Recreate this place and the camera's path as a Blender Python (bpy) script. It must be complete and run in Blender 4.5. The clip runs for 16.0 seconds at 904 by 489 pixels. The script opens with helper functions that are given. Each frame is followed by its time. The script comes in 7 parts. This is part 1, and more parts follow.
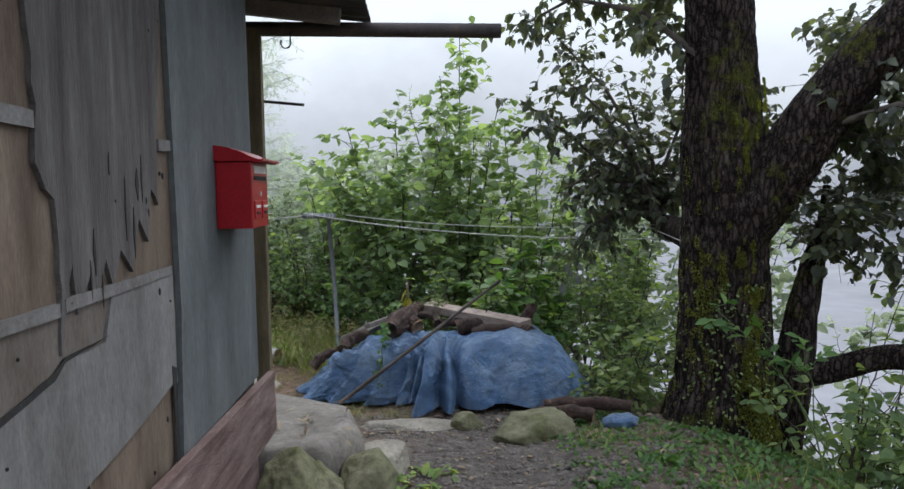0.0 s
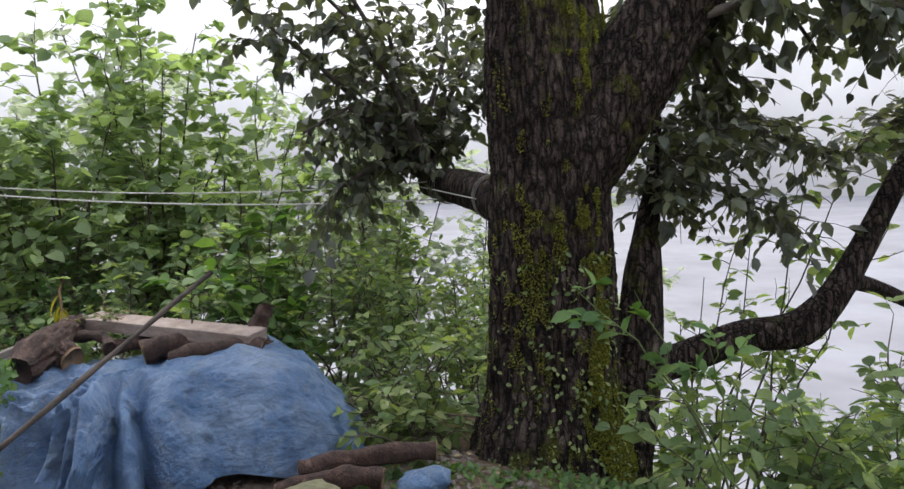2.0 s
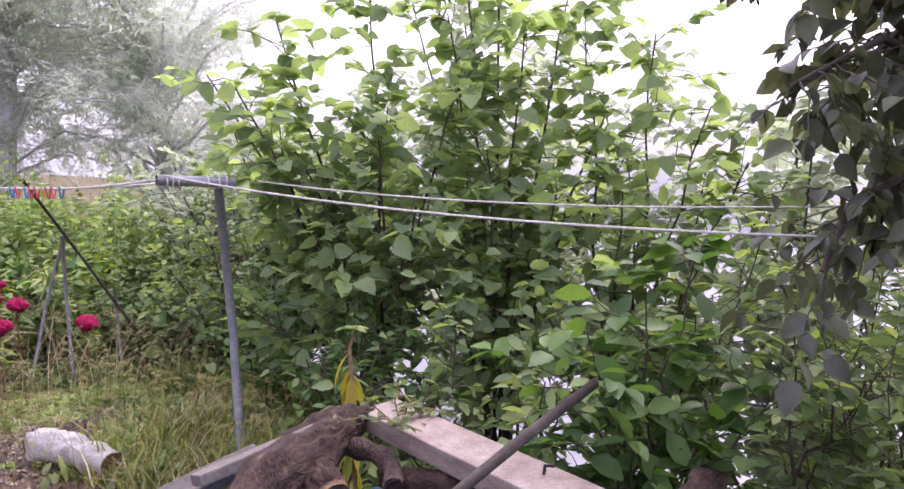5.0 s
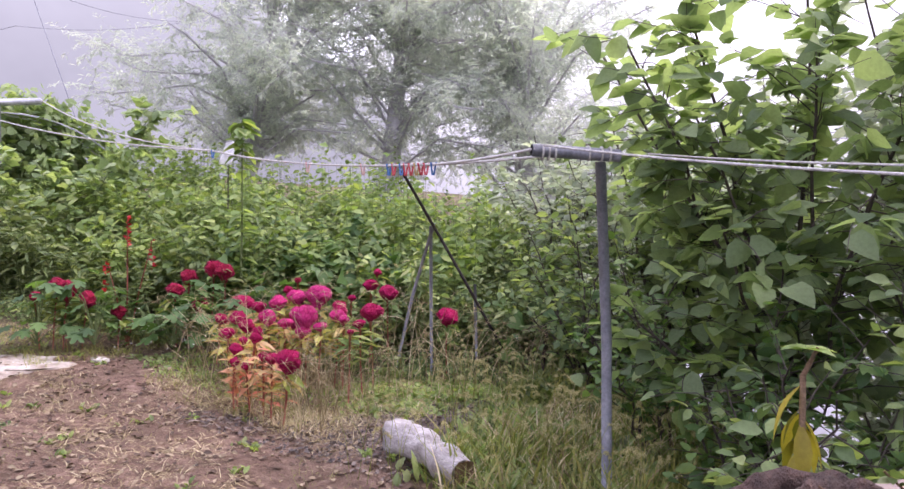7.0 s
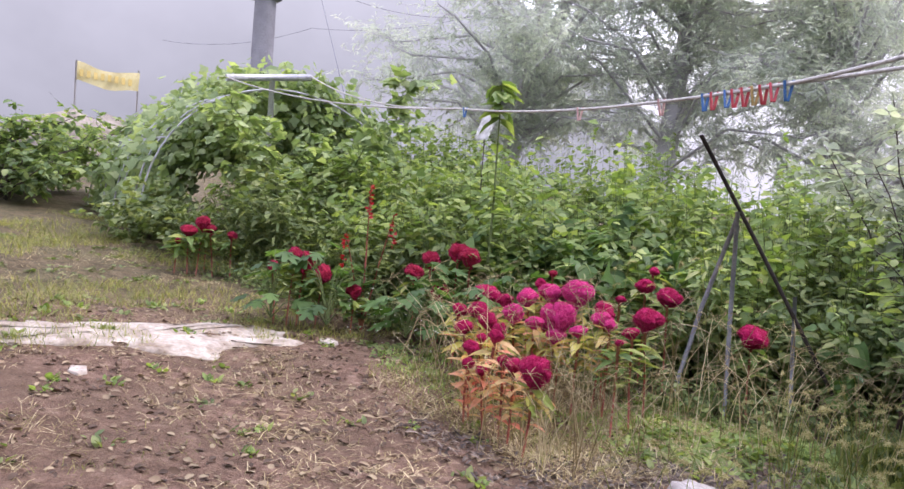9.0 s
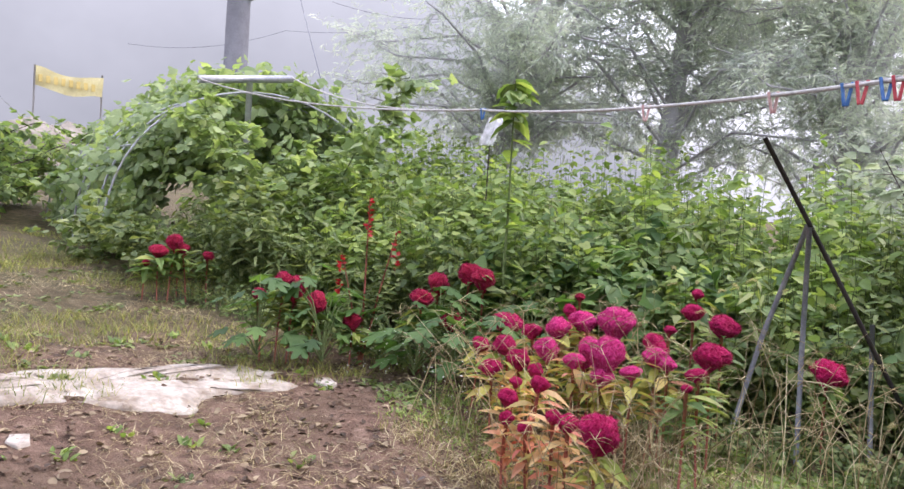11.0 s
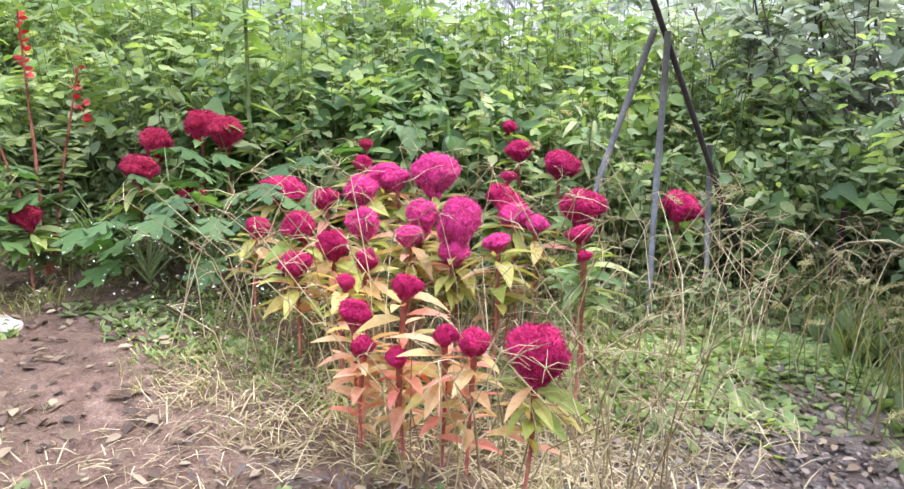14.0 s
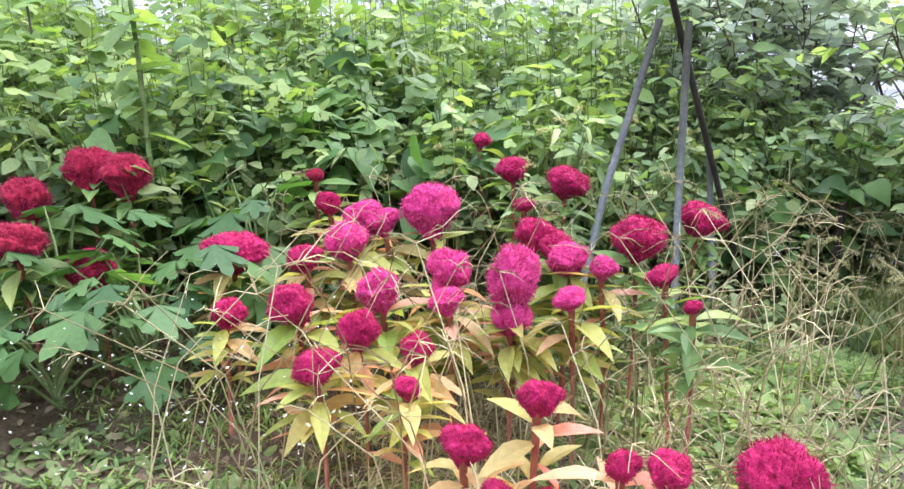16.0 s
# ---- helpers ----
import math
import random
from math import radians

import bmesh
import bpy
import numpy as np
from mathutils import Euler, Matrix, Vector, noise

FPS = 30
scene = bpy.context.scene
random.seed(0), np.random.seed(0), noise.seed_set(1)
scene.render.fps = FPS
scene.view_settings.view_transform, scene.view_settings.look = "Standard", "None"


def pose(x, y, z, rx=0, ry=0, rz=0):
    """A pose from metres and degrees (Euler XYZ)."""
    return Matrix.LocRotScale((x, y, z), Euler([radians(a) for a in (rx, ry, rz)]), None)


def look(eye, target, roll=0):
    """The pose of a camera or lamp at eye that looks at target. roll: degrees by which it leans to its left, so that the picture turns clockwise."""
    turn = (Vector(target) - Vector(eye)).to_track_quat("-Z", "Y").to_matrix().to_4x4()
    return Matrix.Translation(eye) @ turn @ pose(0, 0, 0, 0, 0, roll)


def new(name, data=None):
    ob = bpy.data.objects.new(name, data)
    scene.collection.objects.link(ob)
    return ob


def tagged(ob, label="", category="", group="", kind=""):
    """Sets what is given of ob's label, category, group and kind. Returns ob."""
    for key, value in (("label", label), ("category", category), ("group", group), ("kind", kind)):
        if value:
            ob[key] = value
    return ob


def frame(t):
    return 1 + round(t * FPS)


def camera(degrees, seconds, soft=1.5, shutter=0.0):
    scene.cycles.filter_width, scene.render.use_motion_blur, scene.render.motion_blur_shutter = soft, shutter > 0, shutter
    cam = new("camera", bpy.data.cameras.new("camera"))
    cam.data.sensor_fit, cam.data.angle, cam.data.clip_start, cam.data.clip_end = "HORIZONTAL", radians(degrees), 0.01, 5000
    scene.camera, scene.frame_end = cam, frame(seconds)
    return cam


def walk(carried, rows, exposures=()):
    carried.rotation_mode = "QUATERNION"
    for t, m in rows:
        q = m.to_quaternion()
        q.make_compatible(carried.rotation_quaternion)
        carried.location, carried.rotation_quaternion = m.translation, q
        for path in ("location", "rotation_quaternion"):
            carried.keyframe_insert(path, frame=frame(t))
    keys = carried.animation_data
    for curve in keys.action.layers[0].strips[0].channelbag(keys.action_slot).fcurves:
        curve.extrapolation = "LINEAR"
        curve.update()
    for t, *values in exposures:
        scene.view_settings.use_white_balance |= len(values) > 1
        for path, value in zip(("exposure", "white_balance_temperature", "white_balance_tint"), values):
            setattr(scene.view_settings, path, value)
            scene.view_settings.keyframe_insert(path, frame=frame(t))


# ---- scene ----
cam = camera(65.6, 16.0)
PATH = [
    (0, (-0.265, 0.26, 2.379), (-0.172, 2.253, 2.231), -0.8),
    (0.5, (-0.206, 0.761, 2.265), (0.065, 2.736, 2.11), -1.4),
    (1, (-0.186, 1.258, 2.192), (0.34, 3.18, 2.024), -1.8),
    (1.5, (-0.073, 1.973, 2.11), (0.694, 3.808, 1.899), -2.2),
    (2, (0.033, 2.686, 2.088), (0.888, 4.481, 1.87), -1.8),
    (2.5, (0.168, 3.309, 2.06), (1.024, 5.103, 1.841), -1.7),
    (3, (0.331, 3.835, 2.031), (1.18, 5.633, 1.819), -1.5),
    (3.5, (0.33, 4.321, 2.055), (1.148, 6.135, 1.853), -0.8),
    (4, (0.297, 4.706, 2.108), (1.014, 6.566, 1.938), -0.7),
    (4.5, (0.304, 5.099, 2.068), (0.58, 7.073, 1.901), -0.5),
    (4.7, (0.279, 5.263, 2.046), (0.399, 7.253, 1.884), -0.4),
    (6.8, (-0.263, 6.259, 1.804), (-1.112, 8.067, 1.722), 1.6),
    (7, (-0.316, 6.377, 1.752), (-1.295, 8.118, 1.647), 1.5),
    (7.5, (-0.544, 6.688, 1.64), (-1.871, 8.18, 1.524), 3.4),
    (8, (-0.881, 6.884, 1.597), (-2.295, 8.294, 1.485), 4.1),
    (8.5, (-1.178, 7.302, 1.425), (-2.666, 8.633, 1.303), 3.8),
    (9, (-1.343, 7.49, 1.434), (-2.87, 8.777, 1.326), 4.5),
    (9.2, (-1.436, 7.526, 1.426), (-2.97, 8.805, 1.323), 4.8),
    (11.3, (-2.297, 7.81, 1.497), (-3.746, 9.186, 1.408), 3.2),
    (11.5, (-2.353, 7.829, 1.49), (-3.767, 9.24, 1.387), 2.9),
    (12, (-2.406, 7.946, 1.412), (-3.693, 9.471, 1.279), 2.2),
    (12.5, (-2.582, 8.127, 1.277), (-3.612, 9.82, 1.013), 2.3),
    (13, (-2.925, 8.195, 1.302), (-3.831, 9.931, 0.893), 2.5),
    (13.5, (-3.283, 8.305, 1.341), (-4.088, 10.074, 0.869), 1.9),
    (14, (-3.638, 8.558, 1.359), (-4.332, 10.368, 0.868), 1.3),
    (14.5, (-3.931, 8.603, 1.4), (-4.481, 10.469, 0.934), 0.8),
    (15, (-4.137, 8.646, 1.462), (-4.557, 10.544, 0.99), -0.4),
    (15.5, (-4.417, 8.92, 1.43), (-4.742, 10.826, 0.917), -0.5),
    (16, (-4.651, 9.112, 1.416), (-4.874, 11.033, 0.907), -1.2),
]
walk(cam, [(t, look(eye, target, roll)) for t, eye, target, roll in PATH],
     [(0, -0.30, 5920, 8), (1.0, -0.24, 6100, 9), (1.5, -0.26, 6150, 9), (2.1, 0.26, 6350, 14), (3.0, 0.78, 6450, 25), (4.5, 0.66, 6150, 38), (7.0, 0.45, 6050, 36), (9.0, 0.38, 6050, 29), (11.5, 0.45, 6050, 24), (12.5, 0.84, 5950, 25), (14.5, 1.18, 5720, 18), (16.0, 1.17, 5700, 12)])

# ---- light ----
wd = bpy.data.worlds.new("overcast_sky")
wd.use_nodes = True
scene.world = wd
wn, wl = wd.node_tree.nodes, wd.node_tree.links
wn.clear()
w_out = wn.new("ShaderNodeOutputWorld")
w_sky = wn.new("ShaderNodeTexSky")
w_sky.sky_type = "NISHITA"
w_sky.sun_disc = False
w_sky.sun_elevation, w_sky.sun_rotation = radians(48), radians(35)
w_sky.dust_density, w_sky.air_density = 6.0, 1.5
w_clear = wn.new("ShaderNodeBackground")
w_clear.inputs["Strength"].default_value = 0.05
w_cloud = wn.new("ShaderNodeBackground")
w_cloud.inputs["Color"].default_value = (0.92, 0.94, 1.0, 1)
w_cloud.inputs["Strength"].default_value = 1.75
w_add = wn.new("ShaderNodeAddShader")
wl.new(w_sky.outputs["Color"], w_clear.inputs["Color"])
wl.new(w_clear.outputs[0], w_add.inputs[0])
wl.new(w_cloud.outputs[0], w_add.inputs[1])
wl.new(w_add.outputs[0], w_out.inputs["Surface"])

sun_data = bpy.data.lights.new("sun", "SUN")
sun_data.energy, sun_data.angle, sun_data.color = 2.0, radians(25), (1.0, 0.96, 0.88)
sun_lamp = new("sun", sun_data)
sun_lamp.matrix_world = look((0, 0, 60), (-22, -32, 0))

# ---- materials ----
def mat_new(name):
    m = bpy.data.materials.new(name)
    m.use_nodes = True
    nt = m.node_tree
    nt.nodes.clear()
    return m, nt.nodes, nt.links


def ramp(nodes, links, fac, stops):
    r = nodes.new("ShaderNodeValToRGB")
    els = r.color_ramp.elements
    while len(els) < len(stops):
        els.new(0.5)
    for e, (p, c) in zip(els, stops):
        e.position, e.color = p, (*c, 1)
    links.new(fac, r.inputs["Fac"])
    return r.outputs["Color"]


def tex_noise(nodes, links, scale, detail=4, rough=0.6, coord=None, stretch=None):
    n = nodes.new("ShaderNodeTexNoise")
    n.inputs["Scale"].default_value, n.inputs["Detail"].default_value, n.inputs["Roughness"].default_value = scale, detail, rough
    if coord is None:
        c = nodes.new("ShaderNodeNewGeometry")
        coord = c.outputs["Position"]
    if stretch:
        mp = nodes.new("ShaderNodeMapping")
        mp.inputs["Scale"].default_value = stretch
        links.new(coord, mp.inputs["Vector"])
        coord = mp.outputs["Vector"]
    links.new(coord, n.inputs["Vector"])
    return n.outputs["Fac"]


def blend(nodes, links, fac, a, b, mode="MIX"):
    m = nodes.new("ShaderNodeMix")
    m.data_type, m.blend_type = "RGBA", mode
    if isinstance(fac, (int, float)):
        m.inputs[0].default_value = fac
    else:
        links.new(fac, m.inputs[0])
    for sock, v in ((m.inputs[6], a), (m.inputs[7], b)):
        if isinstance(v, tuple):
            sock.default_value = (*v, 1)
        else:
            links.new(v, sock)
    return m.outputs[2]


def finish(nodes, links, color, rough=0.7, metal=0.0, bump=None, bump_dist=0.01, bump_str=0.6, sheen=0.0, spec=0.4):
    p = nodes.new("ShaderNodeBsdfPrincipled")
    o = nodes.new("ShaderNodeOutputMaterial")
    if isinstance(color, tuple):
        p.inputs["Base Color"].default_value = (*color, 1)
    else:
        links.new(color, p.inputs["Base Color"])
    if isinstance(rough, (int, float)):
        p.inputs["Roughness"].default_value = rough
    else:
        links.new(rough, p.inputs["Roughness"])
    p.inputs["Metallic"].default_value = metal
    p.inputs["Specular IOR Level"].default_value = spec
    p.inputs["Sheen Weight"].default_value = sheen
    if bump is not None:
        b = nodes.new("ShaderNodeBump")
        b.inputs["Distance"].default_value, b.inputs["Strength"].default_value = bump_dist, bump_str
        links.new(bump, b.inputs["Height"])
        links.new(b.outputs["Normal"], p.inputs["Normal"])
    links.new(p.outputs[0], o.inputs["Surface"])
    return p, o


def surface(name, c1, c2, c3=None, scale=8.0, rough=0.8, metal=0.0, fine=60.0, bump=0.004, stretch=None, spec=0.35, big=1.0):
    """Two-scale mottled surface: broad patches and fine grain, with relief."""
    m, n, l = mat_new(name)
    big_f = tex_noise(n, l, scale, 5, 0.65, stretch=stretch)
    fine_f = tex_noise(n, l, fine, 3, 0.7, stretch=stretch)
    stops = [(0.32, c1), (0.62, c2)] + ([(0.78, c3)] if c3 else [])
    col = ramp(n, l, big_f, stops)
    grain = ramp(n, l, fine_f, [(0.3, (0.6, 0.6, 0.6)), (0.7, (1.15, 1.15, 1.15))])
    col = blend(n, l, 0.7, col, grain, "MULTIPLY")
    finish(n, l, col, rough, metal, fine_f, bump, 0.7, spec=spec)
    return m


def leaf_mat(name, dark, mid, light, trans=0.35, rough=0.5, tcol=None, spec=0.35, single=False):
    """Leaf blades: each island its own shade, veined relief, light passing through."""
    m, n, l = mat_new(name)
    g = n.new("ShaderNodeNewGeometry")
    pick = n.new("ShaderNodeObjectInfo").outputs["Random"] if single else g.outputs["Random Per Island"]
    col = ramp(n, l, pick, [(0.0, dark), (0.5, mid), (0.93, light)])
    patch = tex_noise(n, l, 1.3, 3, 0.6)
    col = blend(n, l, 0.6, col, ramp(n, l, patch, [(0.3, (0.52, 0.56, 0.52)), (0.7, (1.3, 1.28, 1.12))]), "MULTIPLY")
    spots = tex_noise(n, l, 55, 2, 0.6)
    col = blend(n, l, 0.5, col, ramp(n, l, spots, [(0.3, (0.75, 0.75, 0.7)), (0.65, (1.1, 1.1, 1.1))]), "MULTIPLY")
    p = n.new("ShaderNodeBsdfPrincipled")
    l.new(col, p.inputs["Base Color"])
    p.inputs["Roughness"].default_value = rough
    p.inputs["Specular IOR Level"].default_value = spec
    t = n.new("ShaderNodeBsdfTranslucent")
    tc = blend(n, l, 1.0, col, tcol or (1.25, 1.3, 0.55), "MULTIPLY")
    l.new(tc, t.inputs["Color"])
    mx = n.new("ShaderNodeMixShader")
    mx.inputs[0].default_value = trans
    l.new(p.outputs[0], mx.inputs[1])
    l.new(t.outputs[0], mx.inputs[2])
    o = n.new("ShaderNodeOutputMaterial")
    l.new(mx.outputs[0], o.inputs["Surface"])
    return m


LEAF_DARK = leaf_mat("persimmon_leaf", (0.062, 0.07, 0.062), (0.105, 0.12, 0.098), (0.17, 0.19, 0.125), 0.4, 0.38, spec=0.5)
# Mulberry green raised beyond its own tone to imitate haze over the bushes.
LEAF_MULB = leaf_mat("hazed_mulberry_leaf", (0.185, 0.26, 0.155), (0.265, 0.355, 0.20), (0.37, 0.47, 0.25), 0.6, 0.7, (1.3, 1.32, 0.7))
LEAF_SHRUB = leaf_mat("shrub_leaf", (0.142, 0.209, 0.110), (0.213, 0.304, 0.152), (0.369, 0.446, 0.211), 0.5, 0.7)
LEAF_BROAD = leaf_mat("broad_leaf", (0.055, 0.115, 0.04), (0.095, 0.18, 0.06), (0.17, 0.27, 0.09), 0.42, tcol=(1.3, 1.4, 0.5))
LEAF_HOP = leaf_mat("hop_leaf", (0.147, 0.230, 0.078), (0.231, 0.330, 0.111), (0.378, 0.460, 0.169), 0.45)
LEAF_WEED = leaf_mat("weed_leaf", (0.110, 0.160, 0.065), (0.176, 0.240, 0.098), (0.308, 0.350, 0.156), 0.4)
# Willow leaves far above natural green: distance haze painted into the base colour.
LEAF_WILLOW_HAZE = leaf_mat("hazed_willow_leaf", (0.62, 0.66, 0.64), (0.70, 0.74, 0.71), (0.78, 0.80, 0.77), 0.55, 0.85, (1.05, 1.1, 0.95))
# Grey-green lifted well above real foliage; the paleness paints in mist.
LEAF_FAR_HAZE = leaf_mat("hazed_far_leaf", (0.34, 0.40, 0.32), (0.44, 0.49, 0.39), (0.54, 0.58, 0.45), 0.55, 0.7, (1.05, 1.1, 0.9))
LEAF_YEL = leaf_mat("wilting_leaf", (0.16, 0.20, 0.03), (0.36, 0.30, 0.04), (0.5, 0.42, 0.07), 0.4)
LEAF_BLUSH = leaf_mat("cockscomb_blushed_leaf", (0.48, 0.45, 0.16), (0.66, 0.44, 0.27), (0.72, 0.27, 0.22), 0.5, tcol=(1.2, 1.0, 0.7), single=True)
LEAF_COMB = leaf_mat("cockscomb_leaf", (0.24, 0.33, 0.07), (0.50, 0.48, 0.14), (0.70, 0.34, 0.26), 0.5, tcol=(1.2, 1.1, 0.7), single=True)
LEAF_COMB_GREEN = leaf_mat("cockscomb_green_leaf", (0.10, 0.17, 0.05), (0.17, 0.26, 0.08), (0.32, 0.36, 0.11), 0.35, single=True)
# Vine leaves brightened towards the far-leaf tone, mist mixed into the colour.
LEAF_VINE = leaf_mat("hazed_vine_leaf", (0.221, 0.304, 0.171), (0.320, 0.410, 0.236), (0.463, 0.546, 0.328), 0.5, 0.7)
GRASS = leaf_mat("green_grass", (0.13, 0.17, 0.04), (0.24, 0.27, 0.08), (0.42, 0.38, 0.15), 0.4)
STRAW = leaf_mat("dry_straw", (0.24, 0.18, 0.09), (0.42, 0.34, 0.19), (0.68, 0.60, 0.40), 0.25, 0.7, (1.05, 1.0, 0.8))
SEED = leaf_mat("foxtail_seed", (0.36, 0.33, 0.15), (0.50, 0.46, 0.24), (0.64, 0.60, 0.36), 0.4, 0.8, (1, 1, 0.8))
LITTER = leaf_mat("fallen_leaf", (0.06, 0.04, 0.03), (0.14, 0.09, 0.06), (0.34, 0.27, 0.18), 0.1, 0.75, (1, 0.9, 0.7))
LEAF_DEAD = leaf_mat("rotting_leaf", (0.055, 0.044, 0.042), (0.125, 0.098, 0.088), (0.28, 0.225, 0.19), 0.05, 0.7, (1, 0.9, 0.7))
MOSS = leaf_mat("moss_tuft", (0.085, 0.10, 0.016), (0.175, 0.19, 0.028), (0.34, 0.33, 0.065), 0.3, 0.8)
PETAL_RED = leaf_mat("scarlet_petal", (0.28, 0.012, 0.018), (0.42, 0.02, 0.028), (0.55, 0.05, 0.05), 0.3, tcol=(1.2, 0.7, 0.6))
PETAL_WHITE = leaf_mat("white_petal", (0.6, 0.6, 0.55), (0.75, 0.75, 0.7), (0.85, 0.85, 0.8), 0.3, tcol=(1, 1, 1))

STEM_GREEN = surface("green_stem", (0.10, 0.15, 0.05), (0.17, 0.22, 0.08), scale=6)
STEM_RED = surface("red_stem", (0.28, 0.06, 0.06), (0.42, 0.16, 0.10), scale=14)
TWIG = surface("twig_bark", (0.05, 0.04, 0.035), (0.11, 0.09, 0.075), scale=9)
# Willow bark paled the same way, so the trunks sink into painted haze.
WILLOW_BARK_HAZE = surface("hazed_willow_bark", (0.46, 0.45, 0.47), (0.56, 0.55, 0.57), scale=5)
WOOD_LOG = surface("weathered_log", (0.018, 0.010, 0.008), (0.085, 0.048, 0.036), (0.27, 0.19, 0.14), 15, 0.7, fine=75, bump=0.05, stretch=(1.3, 0.4, 1))
WOOD_CUT = surface("cut_wood", (0.16, 0.09, 0.05), (0.33, 0.22, 0.13), (0.46, 0.34, 0.22), 9, 0.8, fine=60, bump=0.02)
WOOD_PLANK = surface("sawn_plank", (0.19, 0.14, 0.115), (0.33, 0.27, 0.235), (0.44, 0.39, 0.35), 4, 0.8, fine=55, stretch=(1.5, 1.5, 6))
WOOD_OLD = surface("old_grey_board", (0.10, 0.09, 0.08), (0.20, 0.18, 0.16), (0.29, 0.26, 0.23), 4, 0.85, fine=45)
WOOD_BASE = surface("red_brown_board", (0.085, 0.045, 0.04), (0.22, 0.155, 0.145), (0.42, 0.36, 0.34), 4.5, 0.85, fine=46, stretch=(1, 0.45, 3), bump=0.012)
PLY_TAN = surface("tan_plywood", (0.09, 0.062, 0.045), (0.19, 0.148, 0.112), (0.28, 0.24, 0.19), 2.6, 0.8, fine=50, stretch=(1, 3, 0.6))
PLY_GREY = surface("weathered_grey_ply", (0.06, 0.053, 0.052), (0.155, 0.145, 0.143), (0.30, 0.285, 0.28), 2.6, 0.85, fine=34, stretch=(1, 5, 0.45), bump=0.012)
PLY_TAN_PALE = surface("stained_pale_ply", (0.10, 0.08, 0.066), (0.175, 0.155, 0.14), (0.25, 0.235, 0.22), 2.2, 0.8, fine=40, stretch=(1, 2.2, 0.8), bump=0.003)
PLY_SMOOTH = surface("blue_grey_panel", (0.075, 0.083, 0.088), (0.135, 0.147, 0.152), (0.20, 0.205, 0.203), 1.9, 0.75, fine=30, stretch=(1, 2.5, 0.6), bump=0.002)
PLY_PALE = surface("pale_grey_ply", (0.12, 0.115, 0.11), (0.215, 0.212, 0.208), (0.29, 0.286, 0.28), 2.1, 0.8, fine=40, stretch=(1, 2.2, 0.8), bump=0.003)
STRIP = surface("whitish_strip", (0.13, 0.12, 0.115), (0.20, 0.195, 0.19), (0.27, 0.265, 0.255), 9, 0.8, fine=60)
POST_WOOD = surface("porch_post_wood", (0.075, 0.06, 0.035), (0.15, 0.125, 0.075), (0.21, 0.18, 0.115), 3, 0.85, fine=40, stretch=(4, 4, 0.6))
ROOF_TIN = surface("rusty_tin", (0.045, 0.04, 0.04), (0.09, 0.075, 0.07), (0.16, 0.10, 0.07), 5, 0.6, 0.3)
STEEL = surface("galvanised_steel", (0.40, 0.41, 0.44), (0.55, 0.56, 0.59), (0.62, 0.63, 0.66), 9, 0.42, 0.5, bump=0.001)
STEEL_DARK = surface("dull_steel_pipe", (0.19, 0.20, 0.23), (0.29, 0.30, 0.33), (0.36, 0.37, 0.40), 7, 0.5, 0.25, bump=0.001)
IRON = surface("dark_iron_rod", (0.025, 0.022, 0.02), (0.06, 0.05, 0.045), (0.11, 0.07, 0.05), 10, 0.7, 0.3)
CONCRETE = surface("pole_concrete", (0.20, 0.20, 0.225), (0.27, 0.27, 0.30), scale=3, rough=0.9)
CORD = surface("pale_cord", (0.44, 0.43, 0.41), (0.62, 0.61, 0.58), scale=40, rough=0.9)
CORD_OLD = surface("old_grey_cord", (0.13, 0.115, 0.105), (0.24, 0.22, 0.20), scale=30, rough=0.9)
STONE = surface("field_stone", (0.20, 0.18, 0.15), (0.33, 0.30, 0.25), (0.43, 0.40, 0.34), 4, 0.9, fine=34, bump=0.01)
STONE_MOSS = surface("mossy_stone", (0.09, 0.095, 0.04), (0.20, 0.19, 0.12), (0.30, 0.28, 0.22), 5, 0.9, fine=30, bump=0.01)
SLAB_WHITE = surface("white_slab", (0.22, 0.17, 0.12), (0.50, 0.46, 0.40), (0.62, 0.60, 0.56), 4.5, 0.85, fine=26, bump=0.012)
SLAB_CONC = surface("porch_slab", (0.13, 0.115, 0.10), (0.24, 0.22, 0.195), (0.33, 0.305, 0.27), 4.5, 0.85, fine=30, bump=0.004)
PEBBLE = surface("pebble", (0.10, 0.085, 0.075), (0.20, 0.175, 0.155), (0.32, 0.29, 0.26), 20, 0.85)
LOG_WHITE = surface("bleached_log", (0.30, 0.27, 0.245), (0.58, 0.555, 0.53), (0.72, 0.70, 0.68), 8, 0.85, fine=40, bump=0.02, stretch=(0.7, 2.2, 1.5))
RED_PAINT = surface("red_enamel", (0.30, 0.004, 0.010), (0.36, 0.007, 0.016), scale=5, rough=0.32, fine=90, bump=0.0006, spec=0.5)
# Near-black for knots and bars, and shade painted for splits, slot and bore.
BLACK_GAP = surface("black_knot_and_gap_shade", (0.015, 0.015, 0.015), (0.03, 0.03, 0.03), scale=8)
WHITE_PAINT = surface("white_lettering", (0.62, 0.60, 0.58), (0.74, 0.72, 0.70), scale=30)
PIN_RED = surface("red_clothespin", (0.45, 0.05, 0.07), (0.56, 0.09, 0.10), scale=20, rough=0.4)
PIN_BLUE = surface("blue_clothespin", (0.04, 0.13, 0.36), (0.07, 0.20, 0.46), scale=20, rough=0.4)
